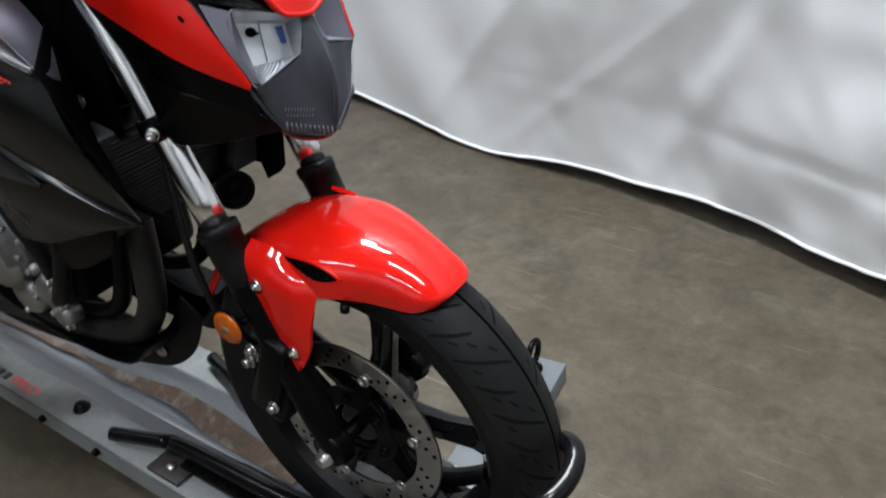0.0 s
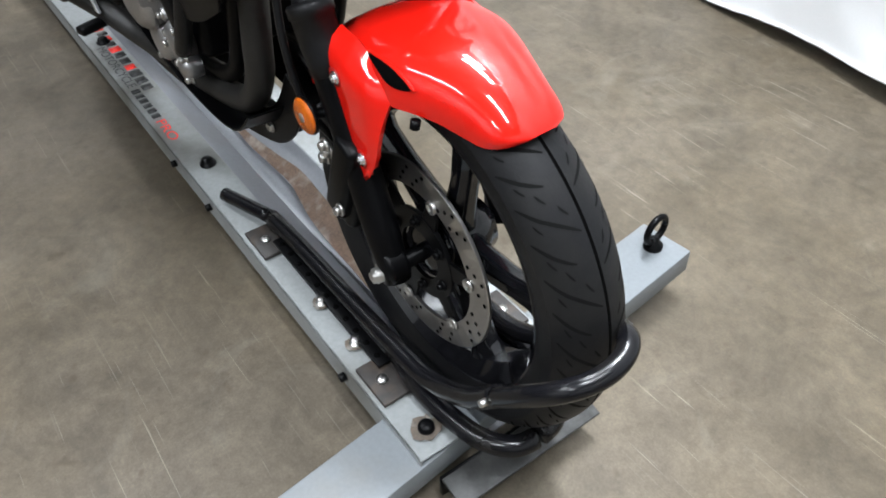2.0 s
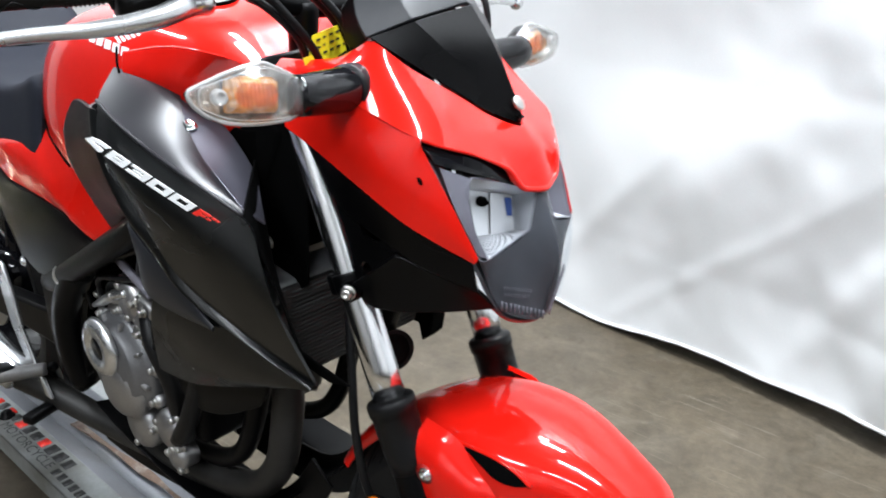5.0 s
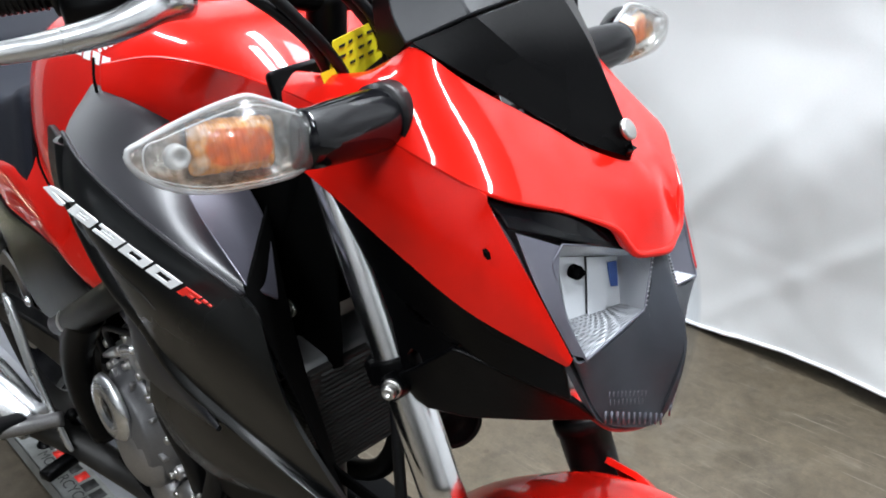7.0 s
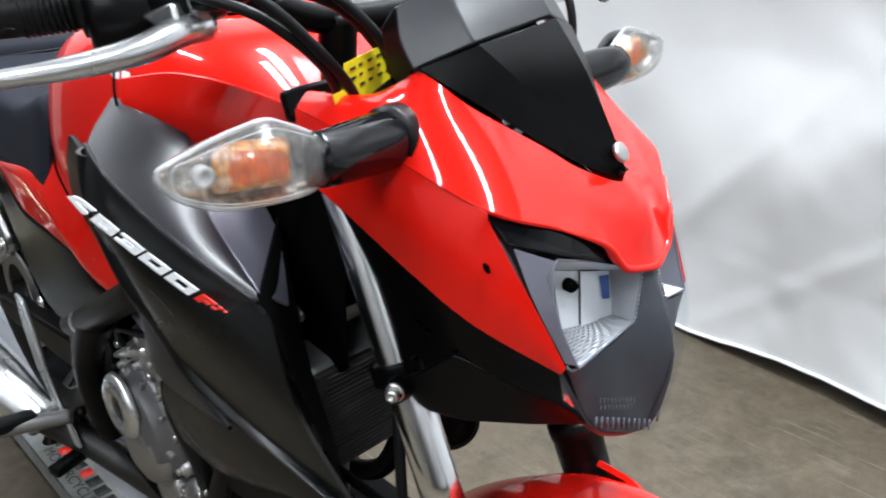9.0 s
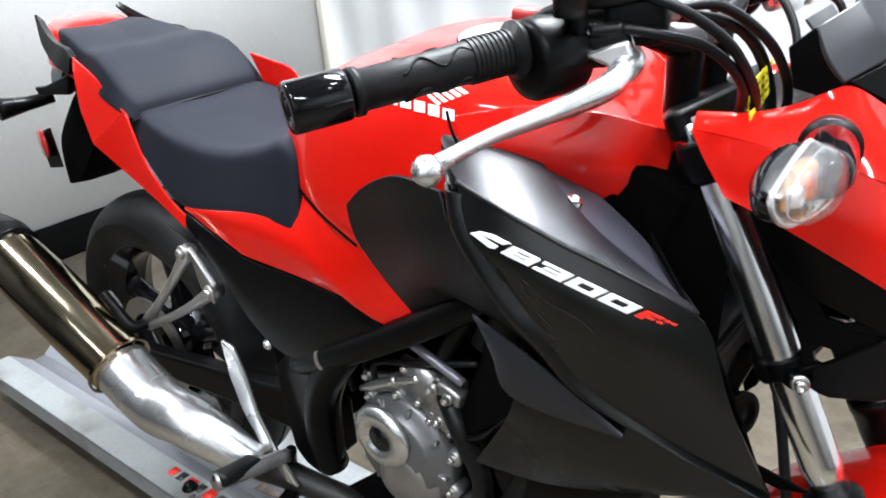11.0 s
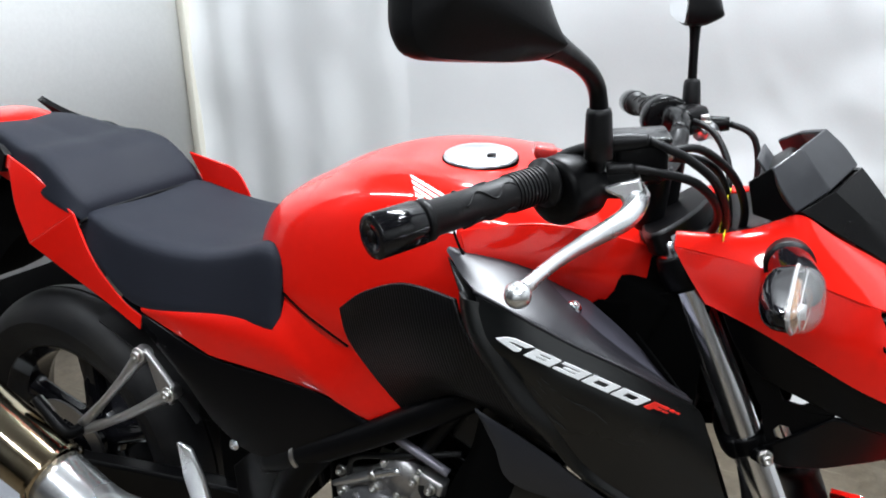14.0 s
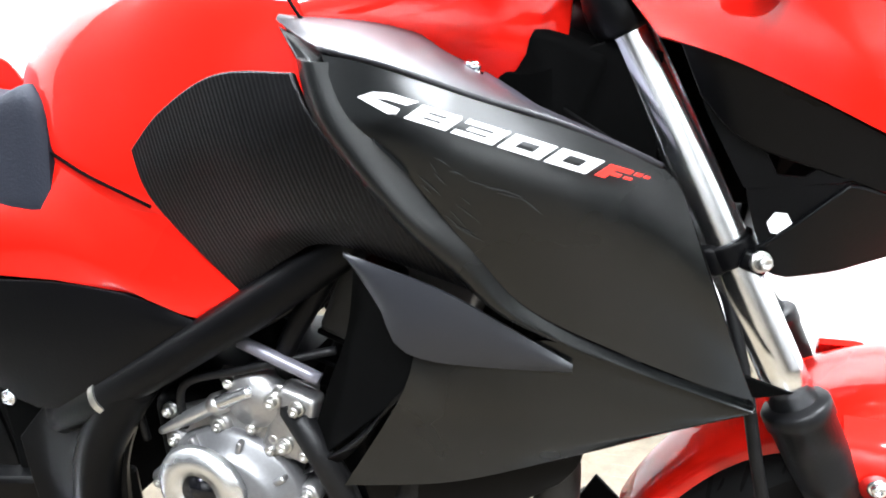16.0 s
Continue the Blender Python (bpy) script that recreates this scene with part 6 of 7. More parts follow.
def engine():
    block = part("engine", box((0.26, 0.24, 0.20), pose(0.76, 0, 0.52, 0, 0, 0)), BLACK, BIKE, "black and silver single-cylinder engine", bevel=0.02, segments=3)
    part("cylinder", box((0.13, 0.17, 0.24), pose(0.885, 0, 0.645, 0, 22, 0), taper=(0.95, 0.95)), BLACK, block, bevel=0.012)
    for k in range(6):
        part("cooling_fin", box((0.15, 0.19, 0.006), pose(0.860 + k * 0.011, 0, 0.585 + k * 0.026, 0, 22, 0)), BLACK, block, bevel=0.002)
    part("cylinder_head", box((0.12, 0.18, 0.09), pose(0.925, 0, 0.735, 0, 22, 0)), ALU, block, bevel=0.012)
    c = V((0.736, -0.118, 0.524))
    cover = part("clutch_cover", lathe([(0, 0.083), (0.026, 0.083), (0.034, 0.079), (0.036, 0.070), (0.047, 0.064), (0.050, 0.060), (0.050, 0.045), (0.053, 0.040), (0.054, 0.002)], c, (0, -1, 0), 48), CASTGREY, BIKE, "cast aluminium clutch cover")
    part("cover_dome", lathe([(0.036, 0.050), (0.044, 0.048), (0.053, 0.040), (0.058, 0.025), (0.059, 0.0002)], c + V((0.010, 0.0, -0.034)), (0.1, -1, -0.06), 40), ALU, cover, "bright cast dome")
    boss = V((0.722, -0.170, 0.553))
    part("cover_boss", lathe([(0, 0.048), (0.006, 0.046), (0.012, 0.038), (0.012, 0.022), (0.004, 0.019), (0.004, 0.0002)], boss, (0, -1, 0), 32), BRIGHT, cover)
    part("oil_window", lathe([(0, 0.018), (0.009, 0.018), (0.010, 0.0002)], boss, (0, -1, 0), 24), GLOSS, cover, "dark round cap in the cover")
    for k in range(9):
        a = 2 * math.pi * k / 9 + 0.2
        p = c + V((math.cos(a) * 0.085, -0.020, math.sin(a) * 0.085))
        part("cover_rib", box((0.020, 0.010, 0.006), pose(c.x + math.cos(a + 0.35) * 0.070, c.y - 0.036, c.z + math.sin(a + 0.35) * 0.070, 0, -math.degrees(a + 0.35), 0)), ALU, cover, bevel=0.002)
        part("cover_lug", lathe([(-0.02, 0.012), (0.006, 0.012), (0.008, 0.009)], p, (0, -1, 0), 16), ALU, cover)
        bolt(cover, p + V((0, -0.008, 0)), (0, -1, 0), 0.0055, 0.007)
    for dx, dz, r in ((0.020, -0.105, 0.040), (0.105, -0.075, 0.032), (0.120, -0.115, 0.022), (0.040, 0.115, 0.030)):
        lob = part("pump_cover", lathe([(0, r), (0.022, r), (0.030, r * 0.85), (0.033, 0.002)], c + V((dx, -0.002, dz)), (0, -1, 0), 28), ALU, BIKE, "small aluminium cover")
        for k in range(3):
            a = 2 * math.pi * k / 3 + dx * 9
            bolt(lob, c + V((dx + math.cos(a) * r * 0.95, -0.024, dz + math.sin(a) * r * 0.95)), (0, -1, 0), 0.006, 0.010)
    hoses = ([(0.80, -0.13, 0.64), (0.84, -0.15, 0.60), (0.86, -0.14, 0.53), (0.85, -0.13, 0.47)], [(0.90, -0.11, 0.70), (0.93, -0.13, 0.60), (0.90, -0.14, 0.50), (0.86, -0.14, 0.44)])
    for h in hoses:
        part("coolant_hose", tube(h, 0.014, 24, 12), SOFTRUBBER, block, "black coolant hose")
    part("throttle_body", lathe([(0, 0.03), (0.06, 0.034), (0.07, 0.026)], (0.79, -0.04, 0.70), (-0.5, -0.2, 0.5), 20), ALU, block)
    part("starter_rod", tube([(0.74, -0.135, 0.660), (0.83, -0.120, 0.640)], 0.008, 8, 10), STEEL, block)
    # frame
    for s in (-1, 1):
        y = 0.165 * s
        part("frame_tube", tube([(0.935, 0.150 * s, 0.835), (0.894, 0.158 * s, 0.798), (0.77, y, 0.722), (0.646, y, 0.652), (0.56, 0.16 * s, 0.61)], 0.019, 30, 16), BLACK, BIKE, "satin black frame tube")
        part("frame_down_tube", tube([(0.66, 0.158 * s, 0.660), (0.60, 0.16 * s, 0.58), (0.575, 0.155 * s, 0.50), (0.57, 0.14 * s, 0.42)], 0.024, 24, 16), BLACK, BIKE)
        part("frame_brace", tube([(0.885, 0.15 * s, 0.79), (0.82, 0.14 * s, 0.70), (0.80, 0.12 * s, 0.66)], 0.010, 12, 12), BLACK, BIKE)
        part("frame_front_tube", tube([(1.05, 0.05 * s, 0.86), (1.03, 0.08 * s, 0.72), (0.99, 0.085 * s, 0.55), (0.93, 0.085 * s, 0.42), (0.80, 0.085 * s, 0.365), (0.62, 0.09 * s, 0.365)], 0.015, 36, 12), BLACK, BIKE)
    # Two added black sheets that keep the pale background out of the gaps.
    part("steering_shield", plate([(1.075, -0.020, 1.000), (1.205, -0.020, 1.000), (1.240, -0.020, 0.900), (1.225, -0.020, 0.800), (1.120, -0.020, 0.800)], 0.006, (0, 1, 0)), VOID, BIKE, "added black sheet closing the gap behind the headlight", bevel=0.002)
    part("side_shield", plate([(1.040, 0.096, 0.800), (1.175, 0.096, 0.800), (1.168, 0.096, 0.690), (1.060, 0.096, 0.665)], 0.006, (0, 1, 0)), VOID, BIKE, "added black sheet closing the gap beside the radiator", bevel=0.002)
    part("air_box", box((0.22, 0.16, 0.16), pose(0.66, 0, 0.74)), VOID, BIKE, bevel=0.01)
    # Steering head, widened into a black block to keep the interior dark.
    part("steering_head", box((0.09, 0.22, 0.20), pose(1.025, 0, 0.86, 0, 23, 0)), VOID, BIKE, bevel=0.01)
    # belly strap, header pipe, radiator, horn
    part("header_pipe", tube([(0.955, -0.02, 0.70), (1.01, -0.045, 0.68), (1.045, -0.075, 0.61), (1.045, -0.085, 0.52), (1.02, -0.085, 0.44), (0.95, -0.085, 0.372), (0.82, -0.10, 0.350), (0.60, -0.13, 0.345), (0.47, -0.18, 0.39), (0.42, -0.215, 0.425)], [0.021, 0.021, 0.022, 0.022, 0.022, 0.022, 0.021, 0.021, 0.022, 0.03], 70, 18), HEADER, BIKE, "dark exhaust header pipe")
    guard_a = [(1.045, -0.125, 0.40), (0.98, -0.130, 0.345), (0.85, -0.135, 0.335), (0.70, -0.14, 0.355), (0.60, -0.145, 0.39)]
    guard_b = [(1.030, -0.02, 0.385), (0.965, -0.02, 0.322), (0.85, -0.02, 0.310), (0.70, -0.02, 0.325), (0.60, -0.02, 0.36)]
    panel("belly_guard", [guard_a, guard_b], BLACK, BIKE, "black belly guard", 0.004, out=(0, -0.3, -1))
    strap_a = [(1.100, -0.058, 0.430), (1.056, -0.058, 0.352), (0.990, -0.058, 0.295), (0.914, -0.062, 0.268), (0.80, -0.082, 0.262), (0.66, -0.112, 0.278), (0.58, -0.128, 0.300)]
    strap_b = [(1.065, -0.062, 0.465), (1.020, -0.062, 0.400), (0.960, -0.062, 0.352), (0.88, -0.067, 0.336), (0.78, -0.087, 0.330), (0.66, -0.117, 0.342), (0.58, -0.131, 0.362)]
    for strap in panel("belly_strap", [strap_a, strap_b], BLACK, BIKE, "wide black belly strap", 0.005, nu=30, nv=5):
        bolt(strap, (0.965, strap.data.vertices[0].co.y * 1.08, 0.318), (0, strap.data.vertices[0].co.y, 0), 0.008, 0.006)
    head_side = part("chain_tensioner", box((0.046, 0.030, 0.070), pose(0.812, -0.135, 0.618, 0, 20, 0), taper=(0.85, 0.8)), ALU, BIKE, "silver cast engine fitting", bevel=0.006, segments=3)
    for dx, dz in ((-0.012, 0.026), (0.012, 0.020), (-0.006, -0.020), (0.016, -0.026)):
        bolt(head_side, (0.812 + dx, -0.151, 0.618 + dz), (0, -1, 0), 0.006, 0.008)
    arm = part("clutch_arm", tube([(0.667, -0.148, 0.597), (0.714, -0.150, 0.622), (0.737, -0.150, 0.634), (0.780, -0.150, 0.653)], [0.004, 0.0075, 0.0075, 0.0065], 20, 10), BRIGHT, BIKE, "bright clutch release arm")
    part("arm_pivot", lathe([(-0.012, 0.011), (0.004, 0.011), (0.006, 0.008), (0.012, 0.006)], (0.737, -0.146, 0.633), (0, -1, 0.3), 16), STEEL, arm)
    part("grey_stay", tube([(0.775, -0.150, 0.702), (0.850, -0.148, 0.669)], 0.0062, 8, 12), SILVERGREY, BIKE, "grey stay rod")
    part("cam_cover", box((0.070, 0.030, 0.085), pose(0.885, -0.105, 0.730, 0, 22, 0), taper=(0.8, 0.85)), HEADER, BIKE, "silver cylinder head side", bevel=0.008, segments=3)
    crest = part("crankcase_cover", box((0.135, 0.030, 0.080), pose(0.735, -0.128, 0.592, 0, -18, 0), taper=(0.92, 0.8)), ALU, BIKE, "cast aluminium crankcase cover", bevel=0.012, segments=3)
    for dx, dz in ((-0.058, 0.026), (0.0, 0.040), (0.058, 0.010)):
        bolt(crest, (0.735 + dx, -0.142, 0.592 + dz), (0, -1, 0), 0.006, 0.008)
    part("tube_clip", ring([(-0.004, 0.0190), (-0.004, 0.0206), (0.004, 0.0206), (0.004, 0.0190)], (0.628, -0.1645, 0.642), (0.86, -0.02, 0.5), 28), STEEL, BIKE, "bright band on the frame tube")
    bolt(BIKE, (0.524, -0.186, 0.640), (0, -1, 0), 0.006, 0.004, CHROME, label="bright side cover screw")
    for wire in ([(0.66, -0.14, 0.64), (0.70, -0.15, 0.68), (0.76, -0.15, 0.70), (0.84, -0.14, 0.74)], [(0.69, -0.14, 0.60), (0.71, -0.155, 0.655), (0.78, -0.15, 0.675), (0.86, -0.13, 0.69)], [(0.64, -0.14, 0.58), (0.65, -0.15, 0.63), (0.69, -0.15, 0.665), (0.72, -0.14, 0.69)]):
        part("wiring", tube(wire, 0.0042, 24, 8), SOFTRUBBER, BIKE, "black wiring")
    # Added black sheet standing in for the shaded space below the shroud.
    infill_a = [(0.875, -0.140, 0.580), (0.960, -0.142, 0.605), (1.040, -0.140, 0.625), (1.085, -0.135, 0.640)]
    infill_m = [(0.880, -0.142, 0.550), (0.955, -0.146, 0.565), (1.030, -0.143, 0.588), (1.078, -0.138, 0.605)]
    infill_b = [(0.890, -0.138, 0.515), (0.945, -0.142, 0.525), (1.000, -0.140, 0.545), (1.060, -0.134, 0.580)]
    panel("radiator_cowl", [infill_a, infill_m, infill_b], BLACK, BIKE, "black infill for the dark space below the shroud", 0.006, both=False, nu=16, nv=10)
    rad = part("radiator", box((0.034, 0.26, 0.150), pose(1.083, 0, 0.688, 0, 14, 0)), RADIATOR, BIKE, "dark finned radiator core", bevel=0.003)
    for k in range(22):
        part("radiator_fin", box((0.038, 0.235, 0.0022), pose(1.0835 + 0.0016 * (k - 10.5), 0, 0.688 + 0.0064 * (k - 10.5), 0, 14, 0)), RADIATOR, rad)
    part("radiator_tank", box((0.046, 0.27, 0.030), pose(1.088, 0, 0.752, 0, 14, 0)), RADTANK, rad, "grey upper radiator tank", bevel=0.008, segments=3)
    horn = part("horn", lathe([(-0.025, 0.010), (-0.018, 0.018), (-0.008, 0.027), (0, 0.029), (0.005, 0.028), (0.007, 0.021), (0.004, 0.018), (0.006, 0.009), (0.008, 0.0002)], (1.105, 0.055, 0.602), (1, -0.45, 0.1), 36), BLACK, BIKE, "round black horn")
    part("horn_ring", ring([(0.002, 0.025), (0.002, 0.0305), (0.007, 0.0305), (0.007, 0.025)], (1.105, 0.055, 0.602), (1, -0.45, 0.1), 36), SOFTRUBBER, horn)
    part("horn_bracket", box((0.05, 0.02, 0.09), pose(1.085, 0.06, 0.655, 0, 20, 0)), BLACK, horn, bevel=0.003)
    part("wiring_bracket", plate([(1.030, 0.090, 0.680), (1.115, 0.140, 0.680), (1.100, 0.140, 0.590), (1.086, 0.138, 0.575), (1.082, 0.134, 0.605), (1.055, 0.110, 0.620)], 0.03, (0, 1, 0)), VOID, BIKE, "black bracket beside the radiator", bevel=0.002)


engine()


def rear_end():
    rim = part("rear_wheel", ring(rim_profile(0.216, 0.055), REAR, (0, 1, 0), 96), GLOSS, BIKE, "gloss black cast rear wheel")
    tyre("tyre", REAR, 0.314, 0.142, 0.216, rim, False)
    part("hub", lathe([(-0.06, 0.04), (-0.05, 0.06), (0.05, 0.06), (0.06, 0.04)], REAR, (0, 1, 0), 32), GLOSS, rim)
    for k in range(5):
        spoke(REAR, 0.2 + k * 2 * math.pi / 5, 0.045, 0.198, GLOSS, rim)
    part("brake_disc", ring([(-0.0025, 0.075), (-0.0025, 0.110), (0.0025, 0.110), (0.0025, 0.075)], REAR + V((0, -0.075, 0)), (0, 1, 0), 72), DISC, rim, "steel rear brake disc")
    part("swingarm", band([[(0.56, -0.11, 0.50), (0.3, -0.115, 0.47), (0.0, -0.115, 0.425), (-0.07, -0.115, 0.41)], [(0.56, -0.11, 0.41), (0.3, -0.115, 0.405), (0.0, -0.115, 0.375), (-0.07, -0.115, 0.38)]], 0.035, (0, -1, 0), nu=16, nv=5), BLACK, BIKE, "black box-section swingarm", bevel=0.006)
    part("swingarm_left", band([[(0.56, 0.11, 0.50), (0.3, 0.115, 0.47), (0.0, 0.115, 0.425), (-0.07, 0.115, 0.41)], [(0.56, 0.11, 0.41), (0.3, 0.115, 0.405), (0.0, 0.115, 0.375), (-0.07, 0.115, 0.38)]], 0.035, (0, 1, 0), nu=16, nv=5), BLACK, BIKE, bevel=0.006)
    hug_a = [(0.33, -0.075, 0.56), (0.24, -0.078, 0.66), (0.13, -0.078, 0.715)]
    hug_m = [(0.35, 0.0, 0.60), (0.25, 0.0, 0.70), (0.13, 0.0, 0.745)]
    part("rear_hugger", band([hug_a, hug_m, [(x, -y, z) for x, y, z in hug_a]], 0.004, (0.5, 0, 1), nu=12, nv=9), BLACK, BIKE, "black inner mudguard")
    # Far-side sprocket disc, added to darken the view through the spokes.
    part("sprocket_cover", lathe([(0, 0.125), (0.006, 0.125), (0.010, 0.05), (0.012, 0.002)], REAR + V((0, 0.078, 0)), (0, 1, 0), 40), BLACK, rim, "dark sprocket carrier")
    shock = part("rear_shock", tube([(0.44, 0, 0.76), (0.40, 0, 0.60), (0.37, 0, 0.46)], 0.022, 10, 18), BLACK, BIKE, "black rear shock absorber")
    # Black band added on the far side to block bright floor.
    guard = [[(0.50, 0.118, 0.545), (0.30, 0.120, 0.560), (0.10, 0.120, 0.560), (-0.08, 0.120, 0.530)], [(0.50, 0.118, 0.470), (0.30, 0.120, 0.455), (0.10, 0.120, 0.440), (-0.08, 0.120, 0.430)]]
    part("chain_guard", band(guard, 0.006, (0, 1, 0), nu=14, nv=5), SATIN, BIKE, "added black band hiding the floor behind the rear wheel", bevel=0.002)
    coil = [(0.44 - 0.07 * k / 70 + 0.040 * math.cos(k * 0.62), 0.040 * math.sin(k * 0.62), 0.75 - 0.28 * k / 70) for k in range(71)]
    part("spring", tube(coil, 0.006, 220, 8), BLACK, shock, "black coil spring")
    # Two added black blocks that hide the bright floor around the shock.
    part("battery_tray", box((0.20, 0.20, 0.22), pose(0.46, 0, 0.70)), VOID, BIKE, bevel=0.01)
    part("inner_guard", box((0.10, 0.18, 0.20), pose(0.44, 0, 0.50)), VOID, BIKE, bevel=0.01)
    # exhaust silencer
    tail, head = V((-0.165, -0.275, 0.725)), V((0.205, -0.258, 0.535))
    way = (head - tail).normalized()
    can = part("silencer", tube([tail + way * 0.09, tail + way * 0.095, head - way * 0.004, head], [0.050, 0.0545, 0.0545, 0.050], 30, 36, True), POLISHED, BIKE, "polished steel exhaust silencer with golden tint")
    part("silencer_end", tube([tail, tail + way * 0.012, tail + way * 0.05, tail + way * 0.095], [0.030, 0.046, 0.055, 0.0565], 20, 36), BLACK, can, "black silencer end cap")
    part("silencer_outlet", tube([tail - way * 0.010, tail + way * 0.01], 0.022, 6, 24, True), VOID, can)
    part("silencer_weld", ring([(-0.003, 0.053), (-0.003, 0.0565), (0.003, 0.0565), (0.003, 0.053)], head - way * 0.004, way, 36), POLISHED, can)
    part("silencer_cone", tube([head, head + way * 0.10, head + V((0.16, 0.012, -0.055)), head + V((0.26, 0.05, -0.12))], [0.047, 0.046, 0.040, 0.028], 24, 32), BRIGHT, can, "bright exhaust heat shield")
    part("silencer_strap", box((0.040, 0.010, 0.018), pose(0.150, -0.215, 0.622, 0, 35, 0)), STEEL, can, bevel=0.003)
    # footrest hangers
    for s in (-1, 1):
        def q(x, y, z):
            return (x, y * -s, z)
        hang = part("footrest_hanger", tube([q(0.352, -0.172, 0.746), q(0.290, -0.178, 0.68), q(0.232, -0.184, 0.622), q(0.195, -0.186, 0.588)], [0.013, 0.008, 0.007, 0.010], 14, 12), ALU, BIKE, "cast aluminium pillion footrest hanger")
        part("hanger_arm", tube([q(0.404, -0.172, 0.692), q(0.32, -0.178, 0.640), q(0.25, -0.182, 0.602), q(0.192, -0.186, 0.576)], [0.013, 0.008, 0.007, 0.010], 14, 12), ALU, hang)
        part("hanger_web", plate([q(0.360, -0.172, 0.756), q(0.410, -0.172, 0.702), q(0.400, -0.172, 0.668), q(0.375, -0.172, 0.690), q(0.366, -0.172, 0.725)], 0.010, (0, s, 0)), ALU, hang, bevel=0.003)
        bolt(hang, q(0.354, -0.187, 0.746), (0, s, 0), 0.009, 0.008)
        bolt(hang, q(0.404, -0.187, 0.692), (0, s, 0), 0.009, 0.008)
        part("pillion_footrest", tube([q(0.195, -0.188, 0.582), q(0.190, -0.215, 0.585), q(0.16, -0.222, 0.62), q(0.14, -0.224, 0.640)], [0.010, 0.011, 0.009, 0.008], 18, 12), BLACK, hang, "black pillion footrest")
        foot = part("rider_peg_plate", plate([q(0.413, -0.185, 0.617), q(0.440, -0.185, 0.611), q(0.458, -0.185, 0.566), q(0.470, -0.185, 0.505), q(0.500, -0.182, 0.43), q(0.530, -0.180, 0.385), q(0.505, -0.180, 0.385), q(0.462, -0.182, 0.43), q(0.432, -0.185, 0.498), q(0.417, -0.185, 0.556)], 0.008, (0, s, 0)), BRIGHT, BIKE, "bright heel guard", bevel=0.003)
        peg = part("footpeg", tube([q(0.512, -0.180, 0.436), q(0.506, -0.215, 0.442), q(0.498, -0.300, 0.462)], [0.011, 0.013, 0.013], 14, 14), ALU, foot)
        part("peg_rubber", box((0.030, 0.075, 0.020), pose(0.499, -0.262 * -s, 0.458, -13 * -s, 0, 6 * -s)), SOFTRUBBER, foot, "black peg rubber", bevel=0.006)
        part("pedal_lever", tube([q(0.50, -0.165, 0.43), q(0.475, -0.150, 0.385), q(0.492, -0.168, 0.365), q(0.514, -0.185, 0.360)], [0.009, 0.008, 0.008, 0.008], 16, 10), BLACK, foot)
        part("pedal_pad", box((0.024, 0.064, 0.016), pose(0.512, -0.199 * -s, 0.360, 0, 0, 18 * -s)), BLACK, foot, "black foot pedal", bevel=0.004)
    # tail
    holder = part("plate_holder", loft(hump([(-0.30, 0.03, 0.80, 0.73), (-0.26, 0.055, 0.85, 0.72), (-0.18, 0.06, 0.93, 0.74), (-0.08, 0.06, 0.96, 0.84), (0.02, 0.055, 0.95, 0.86)], 16)), VOID, BIKE, "black tail underside and plate holder")
    part("tail_light", loft(hump([(-0.225, 0.035, 0.962, 0.925), (-0.215, 0.055, 0.972, 0.92), (-0.13, 0.075, 0.978, 0.925)], 8)), TRIM, BIKE, "dark smoked tail light")
    for s in (-1, 1):
        part("rear_signal", tube([(-0.235, 0.05 * s, 0.905), (-0.25, 0.10 * s, 0.90), (-0.255, 0.15 * s, 0.90)], [0.012, 0.014, 0.022], 14, 16), SATIN, BIKE, "black rear turn signal")
        part("tail_bracket", plate([(-0.08, 0.07 * s, 0.965), (-0.19, 0.07 * s, 0.935), (-0.235, 0.07 * s, 0.93), (-0.225, 0.07 * s, 0.915), (-0.10, 0.07 * s, 0.925)], 0.012, (0, s, 0)), SATIN, BIKE, bevel=0.003)
        part("rear_reflector", lathe([(0, 0.030), (0.005, 0.029), (0.007, 0.0002)], (-0.255, 0.085 * s, 0.815), (-0.2, s, 0), 28), TAILRED, BIKE, "round red side reflector")
        part("reflector_tab", plate([(-0.22, 0.082 * s, 0.85), (-0.28, 0.082 * s, 0.835), (-0.27, 0.082 * s, 0.76), (-0.21, 0.082 * s, 0.77)], 0.003, (0, -s, 0)), SATIN, BIKE, bevel=0.001)


rear_end()


